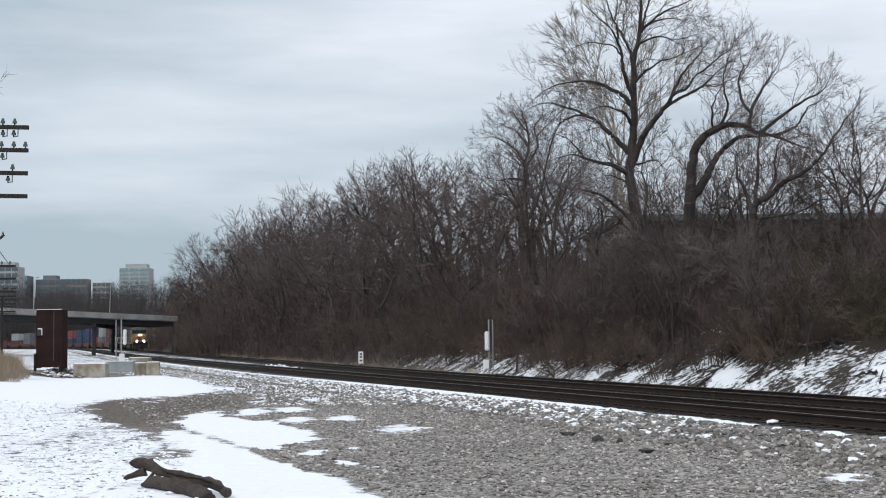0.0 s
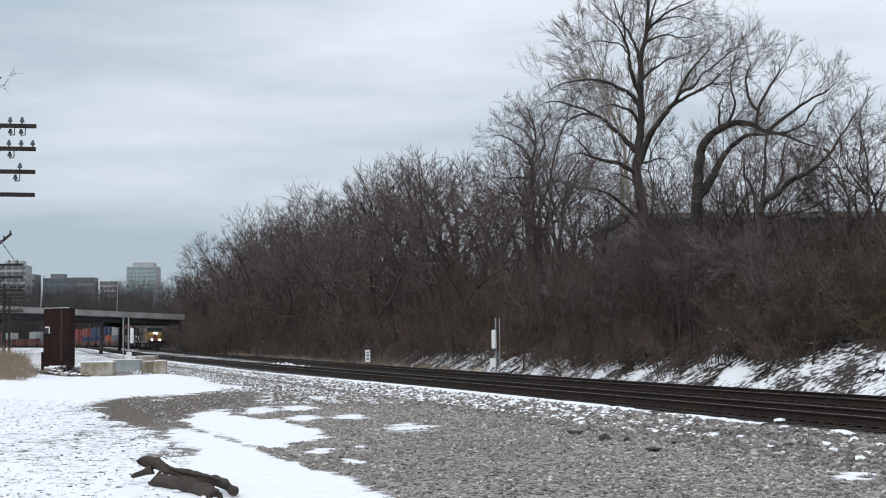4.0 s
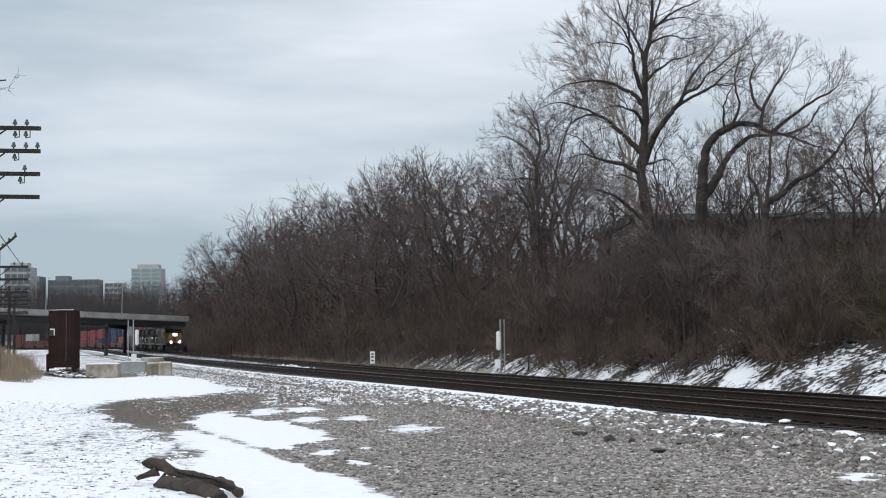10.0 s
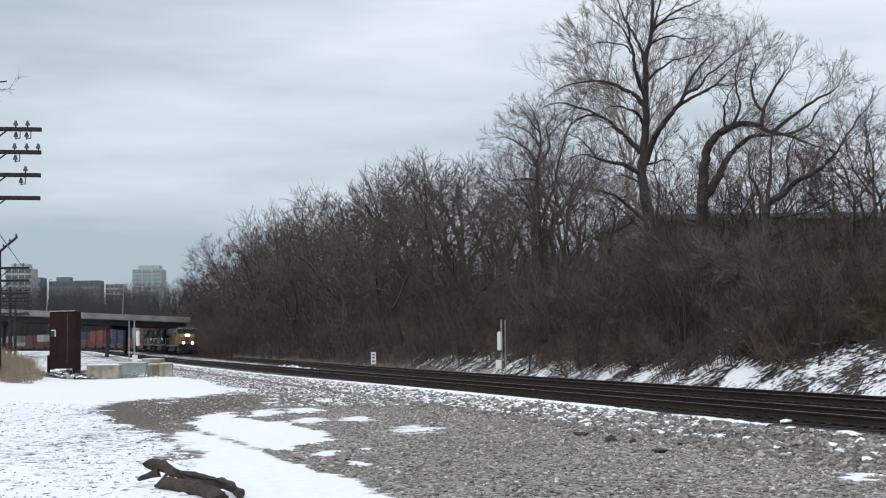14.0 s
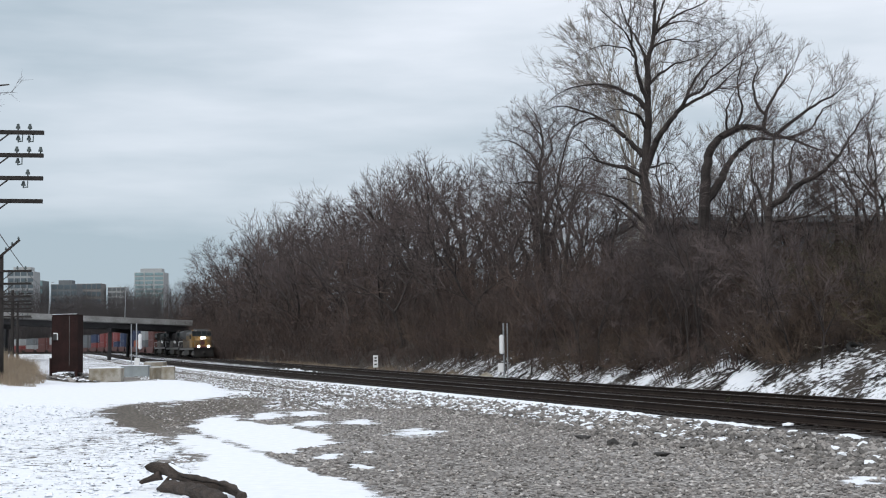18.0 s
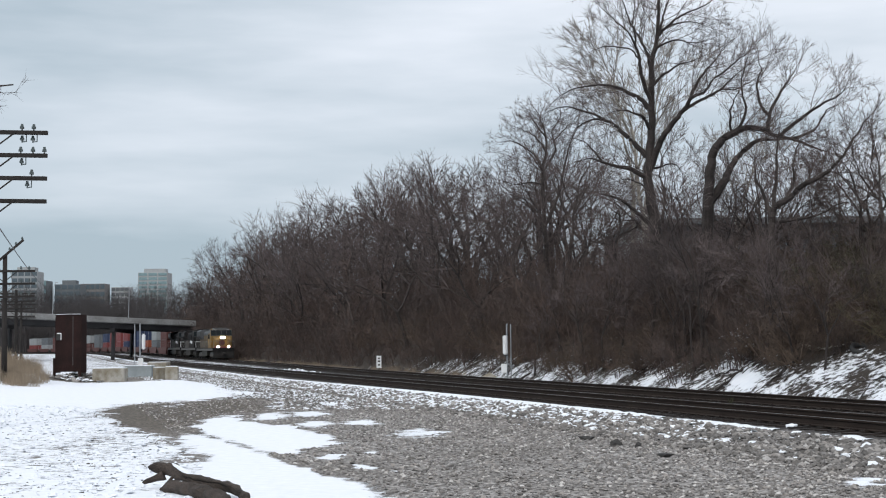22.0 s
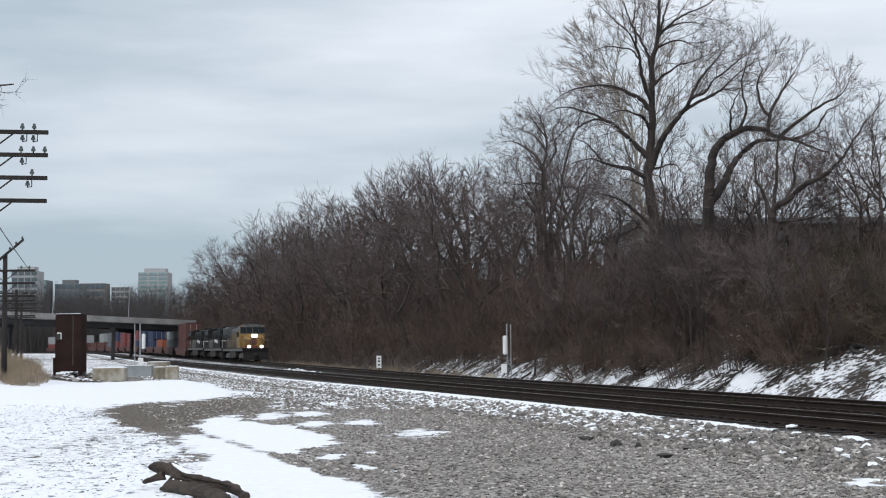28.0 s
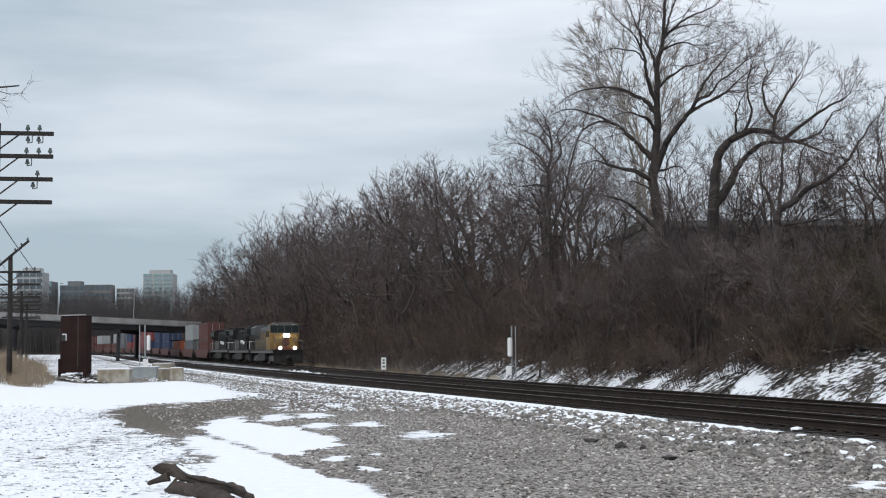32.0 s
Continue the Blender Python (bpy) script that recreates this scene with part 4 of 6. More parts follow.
# ---------------------------------------------------------------- road bridge
def build_bridge():
    a, b = Vector((-71.8, 238, 8.55)), Vector((-46.4, 260, 7.3))
    d = b - a
    L = d.to_2d().length
    # x runs along the road, falling towards the hill; z is up from the road's edge
    m = Matrix.Translation(a) @ pose(0, 0, 0, 0, 0, math.degrees(math.atan2(d.y, d.x))) @ pose(0, 0, 0, 0, math.degrees(math.atan2(-d.z, L)), 0)
    bridge = thing("road_bridge", "grey concrete road bridge on dark piers crossing the railway", "bridge", m)
    part("deck", box(B(), -60, L + 3.9, 0.0, 9.5, -1.05, -0.55, 0.03), BRIDGE, bridge)
    for y in (-0.3, 9.5):
        part("parapet", box(B(), -60, L + 3.9, y, y + 0.32, -0.95, 0.0, 0.03), BRIDGE, bridge)
    for y in (0.7, 2.7, 4.75, 6.8, 8.8):
        part("girder", box(B(), -60, L + 3.7, y - 0.2, y + 0.2, -1.9, -1.05), GIRDER, bridge)
    for x in (-24, -1, 22):
        for y, k in ((1.0, 0.0), (8.5, 7.7)):
            part("pier", box(B(), x + k - 0.26, x + k + 0.26, y - 0.26, y + 0.26, -9.2, -2.5, 0.04), GIRDER, bridge)
        part("pier_cap", box(B(), -0.9, 11.7, -0.4, 0.4, -2.5, -1.9, 0.04, pose(x, 1.0, 0, 0, 0, 44)), GIRDER, bridge)
    part("abutment", box(B(), L + 3.7, L + 5.2, -0.3, 1.2, -8.5, -1.9, 0.1), GIRDER, bridge, "dark concrete end wall")
    for x in (10.0, 24.1, -12):
        lamp = thing("street_lamp", "tall slim grey street lamp on the road bridge", "street lamp", m @ pose(x, -0.14, -0.02), "lamps on the bridge")
        part("mast", rod(B(), (0, 0, 0), (0, 0, 4.6), 0.07, 0.045, n=8), GALV, lamp)
        part("arm", rod(B(), (0, 0, 4.55), (0.35, 0, 5.3), 0.04, n=6), GALV, lamp)
        part("lantern", box(B(), 0.25, 0.7, -0.1, 0.1, 5.25, 5.37, 0.03), GALV, lamp)


build_bridge()


# ---------------------------------------------------------------- train
def add_truck(parent, y, axles, gauge=0.76, wheel=0.53, material=UNDER, spacing=1.75):
    t = part("truck", box(B(), -0.95, 0.95, y - 0.35, y + 0.35, 0.45, 0.85, 0.04), material, parent)
    n = len(axles)
    span = spacing * (n - 1) / 2
    for s in (-1, 1):
        bm = side_prism(B(), [(y - span - 0.75, 0.62), (y - span - 0.75, 0.86), (y - span + 0.35, 1.02), (y + span - 0.35, 1.02), (y + span + 0.75, 0.86), (y + span + 0.75, 0.62), (y + span - 0.4, 0.42), (y - span + 0.4, 0.42)], s * 1.02 - 0.09, s * 1.02 + 0.09)
        part("side_frame", bm, material, t)
        for a in axles:
            part("axle_box", box(B(), s * 1.12 - 0.11, s * 1.12 + 0.11, y + a - 0.19, y + a + 0.19, 0.36, 0.74, 0.03), material, t)
    made = []
    for a in axles:
        w = new("wheelset")
        w.parent = t
        w.matrix_basis = Matrix.Translation((0, y + a, wheel))
        bm = B()
        rod(bm, (-0.9, 0, 0), (0.9, 0, 0), 0.09, n=8)
        for s in (-1, 1):
            rod(bm, (s * 0.69, 0, 0), (s * 0.82, 0, 0), wheel, n=20)
            rod(bm, (s * 0.675, 0, 0), (s * 0.705, 0, 0), wheel + 0.025, n=20)
        me = mesh_of(bm, "wheelset", UNDER)
        bpy.data.objects.remove(w)
        w = new("wheelset", me)
        w.parent = t
        w.matrix_basis = Matrix.Translation((0, y + a, wheel))
        made.append(w)
    return made


WHEELSETS = []


def railing(parent, x, y0, y1, z0, z1, n, material):
    for k in range(n + 1):
        y = y0 + (y1 - y0) * k / n
        part("stanchion", rod(B(), (x, y, z0), (x, y, z1), 0.022, n=6), material, parent)
    part("handrail", rod(B(), (x, y0, z1), (x, y1, z1), 0.025, n=6), material, parent)


def locomotive(label, body, hood, roof, lead, sill):
    """A six-axle road diesel: y points ahead, z up from the rail head, origin midway."""
    t = thing("locomotive", label, "locomotive", group="locomotives of the freight train")
    front, back = 11.1, -11.1
    part("underframe", box(B(), -1.5, 1.5, back + 0.5, front - 0.4, 1.28, 1.62, 0.03), sill, t, "walkway sill")
    part("walkway", box(B(), -1.55, 1.55, back + 0.4, front - 0.3, 1.62, 1.67, 0.01), UNDER, t)
    tank = side_prism(B(), [(-3.4, 0.45), (-3.6, 0.7), (-3.6, 1.28), (3.0, 1.28), (3.0, 0.7), (2.8, 0.45)], -1.42, 1.42)
    part("fuel_tank", tank, UNDER, t)
    for y in (-7.3, 6.9):
        WHEELSETS.extend(add_truck(t, y, (-1.85, 0, 1.85), spacing=1.85, material=PALE_STEEL if lead else UNDER))
    # hood
    prism_b = prism(B(), [(-0.98, 1.67), (0.98, 1.67), (0.98, 3.95), (0.72, 4.25), (-0.72, 4.25), (-0.98, 3.95)], -10.1, 5.2)
    part("hood", prism_b, hood, t)
    prism_b = prism(B(), [(-0.99, 3.62), (0.99, 3.62), (0.99, 3.97), (0.73, 4.28), (-0.73, 4.28), (-0.99, 3.97)], -10.12, 5.22)
    part("hood_top", prism_b, roof, t)
    prism_b = prism(B(), [(-1.0, 3.1), (1.0, 3.1), (1.5, 3.55), (1.5, 4.3), (1.15, 4.55), (-1.15, 4.55), (-1.5, 4.3), (-1.5, 3.55)], -10.0, -5.3)
    part("radiator", prism_b, roof, t, "flared radiator housing")
    for s in (-1, 1):
        for k in range(5):
            y = -9.6 + k * 0.86
            part("radiator_grille", box(B(), s * 1.51 - 0.02, s * 1.51 + 0.02, y, y + 0.7, 3.65, 4.2), SIGN_BLACK, t)
        for k in range(9):
            y = -4.8 + k * 1.08
            part("hood_door", box(B(), s * 0.995 - 0.012, s * 0.995 + 0.012, y, y + 0.98, 1.85, 3.5, 0.006), hood, t)
        part("blower_duct", box(B(), s * 1.1 - 0.16, s * 1.1 + 0.16, 2.9, 5.0, 1.68, 3.6, 0.04), hood, t)
    for y in (-9.1, -7.7, -6.3):
        part("radiator_fan", rod(B(), (0, y, 4.54), (0, y, 4.66), 0.6, n=18), SIGN_BLACK, t)
    part("exhaust_stack", box(B(), -0.3, 0.3, -1.2, 0.3, 4.24, 4.5, 0.03), UNDER, t)
    part("dynamic_brake", box(B(), -0.9, 0.9, 1.2, 3.6, 4.22, 4.5, 0.06), roof, t)
    # cab
    cab = part("cab", prism(B(), [(-1.52, 1.67), (1.52, 1.67), (1.52, 3.85), (1.3, 4.35), (0.8, 4.62), (-0.8, 4.62), (-1.3, 4.35), (-1.52, 3.85)], 5.2, 8.0), body, t)
    part("cab_roof", prism(B(), [(-1.53, 3.83), (1.53, 3.83), (1.32, 4.37), (0.82, 4.66), (-0.82, 4.66), (-1.32, 4.37)], 5.15, 8.1), roof, cab)
    slope = side_prism(B(), [(8.0, 1.67), (8.0, 4.5), (8.45, 3.35), (8.45, 1.67)], -1.5, 1.5)
    part("cab_front", slope, body, cab)
    part("window_surround", box(B(), -1.49, 1.49, -0.012, 0.012, -0.50, 0.52, 0.01, pose(0, 8.26, 3.92, 21, 0, 0)), SIGN_BLACK, cab, "black window surround")
    for x in (-1.1, -0.38, 0.38, 1.1):
        w = box(B(), x - 0.34, x + 0.34, -0.02, 0.02, -0.40, 0.40, 0.01, pose(0, 8.275, 3.90, 21, 0, 0))
        part("windscreen", w, GLASS, cab, "dark cab window")
    for s in (-1, 1):
        for y in (5.75, 6.95):
            part("side_window", box(B(), s * 1.525 - 0.015, s * 1.525 + 0.015, y - 0.42, y + 0.42, 3.05, 3.72, 0.01), GLASS, cab, "dark cab window")
        part("number_board", box(B(), s * 0.95 - 0.3, s * 0.95 + 0.3, 8.02, 8.1, 4.22, 4.4, 0.01), WHITE, cab, "pale number board")
        part("mirror", box(B(), s * 1.6 - 0.05, s * 1.6 + 0.05, 7.6, 7.68, 3.2, 3.7, 0.01), SIGN_BLACK, cab)
    # nose
    nose = part("nose", side_prism(B(), [(8.4, 1.67), (8.4, 3.35), (9.6, 3.05), (9.85, 2.8), (9.85, 1.67)], -1.15, 1.15), body, t)
    part("nose_door", box(B(), -0.95, -0.45, 9.85, 9.88, 1.75, 2.95, 0.01), body, nose)
    part("nose_stripe", box(B(), -1.16, 1.16, 9.84, 9.87, 1.67, 1.9, 0.01), RED if lead else body, nose)
    if lead:
        part("nose_emblem", rod(B(), (0.1, 9.84, 2.42), (0.1, 9.875, 2.42), 0.42, n=16), BROWN, nose, "plain red-brown emblem plate")
    # lights
    light = part("headlight", box(B(), -0.36, 0.36, 9.6, 9.92, 2.88, 3.22, 0.05), SIGN_BLACK, nose)
    glow = LAMP if lead else GLASS
    for x in (-0.17, 0.17):
        part("lamp_lens", rod(B(), (x, 9.9, 3.05), (x, 9.97, 3.05), 0.16, n=14), glow, light, "lit round lamp" if lead else "")
    for x in (-0.75, 0.75):
        d = part("ditch_light", box(B(), x - 0.2, x + 0.2, 10.45, 10.7, 1.68, 2.0, 0.04), SIGN_BLACK, t)
        part("lamp_lens", rod(B(), (x, 10.68, 1.84), (x, 10.74, 1.84), 0.15, n=14), glow, d, "lit round lamp" if lead else "")
    for end, s in ((front, 1), (back, -1)):
        part("end_deck", box(B(), -1.5, 1.5, min(end - 0.9 * s, end), max(end - 0.9 * s, end), 1.2, 1.66, 0.03), BLACK, t)
        bm = side_prism(B(), [(end - 0.35 * s, 0.22), (end + 0.15 * s, 0.22), (end - 0.05 * s, 1.2), (end - 0.35 * s, 1.2)], -1.45, 1.45)
        part("pilot_plow", bm, BLACK, t)
        part("coupler", box(B(), -0.16, 0.16, min(end, end + 0.5 * s), max(end, end + 0.5 * s), 0.72, 1.0, 0.04), UNDER, t)
        for x in (-1.35, 1.35):
            for z in (0.45, 0.8, 1.15):
                part("step", box(B(), x - 0.2, x + 0.2, end - 0.75 * s - 0.15, end - 0.75 * s + 0.15, z - 0.02, z + 0.02), UNDER, t)
        for x in (-1.45, -0.5, 0.5, 1.45):
            part("stanchion", rod(B(), (x, end - 0.1 * s, 1.66), (x, end - 0.1 * s, 2.65), 0.025, n=6), WHITE if not lead else PALE_STEEL, t)
        for x in (-1, 1):
            part("handrail", rod(B(), (x * 0.5, end - 0.1 * s, 2.65), (x * 1.45, end - 0.1 * s, 2.65), 0.025, n=6), WHITE if not lead else PALE_STEEL, t)
    for s in (-1, 1):
        railing(t, s * 1.5, -10.6, 4.9, 1.67, 2.65, 11, PALE_STEEL)
        part("nose_grab", rod(B(), (s * 1.48, 8.6, 1.67), (s * 1.48, 8.6, 2.75), 0.025, n=6), PALE_STEEL, t)
        part("nose_rail", rod(B(), (s * 1.48, 8.6, 2.7), (s * 1.48, 10.9, 2.55), 0.025, n=6), PALE_STEEL, t)
    if not lead:
        for s in (-1, 1):
            part("number_panel", box(B(), s * 1.535 - 0.012, s * 1.535 + 0.012, 5.5, 6.6, 2.35, 2.75), WHITE, cab, "plain white bar")
            part("side_stripe", box(B(), s * 1.0 - 0.018, s * 1.0 + 0.018, -1.6, 1.6, 2.5, 2.9), WHITE, t, "plain white bar")
            part("equipment_cabinet", box(B(), s * 1.2 - 0.2, s * 1.2 + 0.2, -4.4, -3.2, 1.68, 2.9, 0.03), PALE_STEEL, t)
    part("horn", rod(B(), (0.35, 4.2, 4.45), (0.35, 4.75, 4.5), 0.05, 0.11, n=10), PALE_STEEL, t)
    # a low-roofed type: everything above the trucks is a little squat
    for o in t.children:
        if not o.name.startswith("truck"):
            for piece in (o, *o.children):
                piece.data.transform(Matrix.Diagonal((1, 1, 0.955, 1)))
    return t


def container(length, high, material, label):
    t = thing("shipping_container", label, "container", group="containers on the train")
    w = 1.22
    n = int(length / 0.42)
    for s in (-1, 1):
        bm = B()
        pts = []
        for k in range(n * 4 + 1):
            y = -length / 2 + 0.12 + (length - 0.24) * k / (n * 4)
            pts.append((s * (w - (0.035 if (k // 2) % 2 else 0.0)), y))
        lo = [bm.verts.new((x, y, 0.14)) for x, y in pts]
        hi = [bm.verts.new((x, y, high - 0.12)) for x, y in pts]
        for k in range(n * 4):
            bm.faces.new((lo[k], lo[k + 1], hi[k + 1], hi[k]) if s > 0 else (lo[k + 1], lo[k], hi[k], hi[k + 1]))
        part("side_wall", bm, material, t)
    part("roof", box(B(), -w, w, -length / 2, length / 2, high - 0.14, high, 0.02), material, t)
    part("floor", box(B(), -w, w, -length / 2, length / 2, 0, 0.14, 0.02), material, t)
    for y in (-length / 2, length / 2 - 0.12):
        part("end_wall", box(B(), -w, w, y, y + 0.12, 0, high, 0.02), material, t)
    for s in (-1, 1):
        part("locking_bar", rod(B(), (s * 0.5, length / 2 + 0.03, 0.15), (s * 0.5, length / 2 + 0.03, high - 0.15), 0.03, n=6), GALV, t)
    return t


def well_car(length):
    t = thing("well_car", "dark steel container well car of a freight train", "rail car", group="well cars of the freight train")
    h = length / 2
    for s in (-1, 1):
        part("side_sill", side_prism(B(), [(-h + 1.8, 1.2), (-h + 3.2, 0.32), (h - 3.2, 0.32), (h - 1.8, 1.2), (h - 1.8, 1.55), (-h + 1.8, 1.55)], s * 1.42 - 0.09, s * 1.42 + 0.09), BROWN, t)
        part("end_platform", box(B(), -1.3, 1.3, min(s * h, s * (h - 3.0)), max(s * h, s * (h - 3.0)), 1.0, 1.25, 0.03), BROWN, t)
    part("well_floor", box(B(), -1.35, 1.35, -h + 3.0, h - 3.0, 0.3, 0.38), BROWN, t)
    for s in (-1, 1):
        add_truck(t, s * (h - 1.6), (-0.88, 0.88), wheel=0.46, spacing=1.76)
    return t


lead = locomotive("yellow diesel locomotive with grey roof and lit headlights", YELLOW, YELLOW_SHADED, ROOF_GREY, True, PALE_STEEL)
second = locomotive("black diesel locomotive with white markings coupled behind another", BLACK, BLACK, BLACK, False, PALE_STEEL)
third = copy_thing(second, Matrix())
# each vehicle: the thing, its distance behind the nose of the train, half its truck spacing, its height above the rail head
TRAIN = [(lead, 11.3, 7.0, 0.0), (second, 34.2, 7.0, 0.0), (third, 57.1, 7.0, 0.0)]
car = well_car(20.5)
boxes = [container(12.19, 2.6, m, label) for m, label in (
    (BROWN, "red-brown corrugated steel shipping container"), (WHITE_BOX, "white corrugated steel shipping container"), (RED, "red corrugated steel shipping container"),
    (BLUE, "blue corrugated steel shipping container"), (GREY_BOX, "grey corrugated steel shipping container"), (ORANGE, "orange corrugated steel shipping container"))]
first_use = set()
LOADS = [(0, 0), (4, 1), (5,), (3, 3), (3, 3), (3, 2), (2, 2), (2, 2), (2, 3), (4, 4), (0, 1), (0,), (0, 1), (0, 0), (1, 4), (2, 1)]
back = 68.9
for k, load in enumerate(LOADS):
    c = car if k == 0 else copy_thing(car, Matrix())
    TRAIN.append((c, back + 10.25, 8.6, 0.0))
    for tier, which in enumerate(load):
        b = boxes[which] if which not in first_use else copy_thing(boxes[which], Matrix())
        first_use.add(which)
        TRAIN.append((b, back + 10.25, 8.6, 0.38 + 2.605 * tier))
    back += 20.9

NOSE = [(0, 307.5), (4, 289.5), (8, 271.5), (12, 253.5), (16, 235.3), (20, 215.8), (24, 194.9), (28, 172.2), (32, 148.0)]
_u = np.arange(0, 1000, 1.0)
_pts = np.array([plan(u, float(FAR.at(min(u, 699)))).to_2d() if u <= 699 else plan(u, float(FAR.at(699)) - (u - 699) * 0.24).to_2d() for u in _u])
_len = np.concatenate([[0], np.cumsum(np.hypot(*np.diff(_pts, axis=0).T))])


def on_line(s):
    return Vector((float(np.interp(s, _len, _pts[:, 0])), float(np.interp(s, _len, _pts[:, 1])), RAIL_Z + float(climb(np.interp(s, _len, _u)))))


NOSE_AT = Line([(t, float(np.interp(u, _u, _len))) for t, u in NOSE])


def vehicle_pose(t, behind, half, z):
    s = float(NOSE_AT.at(t)) + behind
    a, b = on_line(s - half), on_line(s + half)
    d = a - b
    return Matrix.Translation((a + b) / 2 + Vector((0, 0, z))) @ pose(0, 0, 0, 0, 0, math.degrees(math.atan2(-d.x, d.y)))


def motions():
    for ob, behind, half, z in TRAIN:
        walk(ob, [(t, vehicle_pose(t, behind, half, z)) for t in range(0, 33, 2)])
    # the locomotives' wheels roll as they go
    start = float(NOSE_AT.at(0))
    for ob in (lead, second, third):
        for w in [o for o in ob.children_recursive if o.name.startswith("wheelset")]:
            at = w.matrix_basis.translation.copy()
            walk(w, [(k / 8, Matrix.Translation(at) @ Matrix.Rotation((float(NOSE_AT.at(k / 8)) - start) / 0.53, 4, "X")) for k in range(257)])


# ---------------------------------------------------------------- bare trees
class Wood:
    """Gathers tapered limbs as plain lists, so that many twigs stay cheap."""

    def __init__(self):
        self.v, self.f = [], []

    def limb(self, pts, radii, n, pointed=False):
        base, k = len(self.v), len(pts)
        for i, (p, r) in enumerate(zip(pts, radii)):
            if pointed and i == k - 1:
                self.v.append(p)
                break
            d = pts[min(i + 1, k - 1)] - pts[max(i - 1, 0)]
            d = d.normalized() if d.length > 1e-6 else Vector((0, 0, 1))
            s = d.orthogonal().normalized()
            t = d.cross(s)
            for j in range(n):
                a = 6.2832 * j / n
                self.v.append(p + (s * math.cos(a) + t * math.sin(a)) * r)
        for i in range(k - 1):
            tip = pointed and i == k - 2
            for j in range(n):
                a, b = base + i * n + j, base + i * n + (j + 1) % n
                self.f.append((a, b, base + (k - 1) * n) if tip else (a, b, b + n, a + n))

    def mesh(self, name, material):
        me = bpy.data.meshes.new(name)
        me.from_pydata(self.v, [], self.f)
        me.materials.append(material)
        return me


def bent(rnd, start, way, length, steps, wander, lift):
    pts, p, d = [start.copy()], start.copy(), way.normalized()
    for _ in range(steps):
        d = (d + Vector((rnd.uniform(-1, 1), rnd.uniform(-1, 1), rnd.uniform(-1, 1))) * wander + Vector((0, 0, lift))).normalized()
        p = p + d * (length / steps)
        pts.append(p.copy())
    return pts


def side_way(rnd, d, spread):
    s = d.orthogonal().normalized()
    s.rotate(Matrix.Rotation(rnd.uniform(0, 6.2832), 3, d))
    return (d * math.cos(spread) + s * math.sin(spread)).normalized()


def ramify(rnd, woods, pts, r0, r1, level, budget, reach, lift=0.06, thin=0.009):
    """Side branches along a limb, down to fine twigs. woods: one Wood a level."""
    count = budget[level]
    for k in range(count):
        f = rnd.uniform(0.22, 1.0) if level else rnd.uniform(0.35, 1.0)
        i = min(int(f * (len(pts) - 1)), len(pts) - 2)
        t = f * (len(pts) - 1) - i
        p, d = pts[i].lerp(pts[i + 1], t), (pts[i + 1] - pts[i]).normalized()
        r = (r0 + (r1 - r0) * f) * rnd.uniform(0.45, 0.7)
        length = reach[level] * rnd.uniform(0.55, 1.15) * (1.15 - 0.55 * f)
        w = side_way(rnd, d, rnd.uniform(0.5, 1.05))
        last = level == len(budget) - 1
        q = bent(rnd, p, w, length, 1 if last else 4 if level == 0 and len(budget) > 2 else 2, 0.22, lift)
        r = max(r, thin)
        woods[min(level, len(woods) - 1)].limb(q, [r * (1 - 0.75 * j / (len(q) - 1)) for j in range(len(q))], 4 if level == 0 and len(budget) > 2 else 3, level > 0)
        if not last:
            ramify(rnd, woods, q, r, r * 0.3, level + 1, budget, reach, lift, thin)


def tree_from(name, label, trunks, budget, reach, seed, bark=BARK, twig=TWIG, category="tree", group="trees on the bank", leaves=0, leaf=LEAF_DRY, lift=0.05, thin=0.009):
    """trunks: lists of (points, first radius, last radius)."""
    rnd = random.Random(seed)
    trunk, mid, fine = Wood(), Wood(), Wood()
    for pts, r0, r1 in trunks:
        k = len(pts) - 1
        trunk.limb(pts, [r1 + (r0 - r1) * (1 - i / k) ** 1.3 for i in range(k + 1)], 8)
        ramify(rnd, [mid, fine], pts, r0, r1, 0, budget, reach, lift, thin)
    t = thing(name, label, category, group=group)
    for n, w, m in (("trunk", trunk, bark), ("branch_frame", mid, bark), ("twig_crown", fine, twig)):
        o = new(n, w.mesh(n, m))
        o.parent = t
        if n != "trunk":
            tagged(o, kind="stuff")
    if leaves:
        lv, lf = [], []
        tips = fine.v[::3]
        for _ in range(leaves):
            p = Vector(tips[rnd.randrange(len(tips))])
            a = Vector((rnd.uniform(-1, 1), rnd.uniform(-1, 1), rnd.uniform(-1, 0.4))).normalized() * rnd.uniform(0.05, 0.11)
            b = a.orthogonal().normalized() * a.length * 0.5
            i = len(lv)
            lv += [p, p + a * 0.5 + b, p + a, p + a * 0.5 - b]
            lf.append((i, i + 1, i + 2, i + 3))
        me = bpy.data.meshes.new("dry_leaves")
        me.from_pydata(lv, [], lf)
        me.materials.append(leaf)
        o = new("dry_leaves", me)
        o.parent = t
    return t


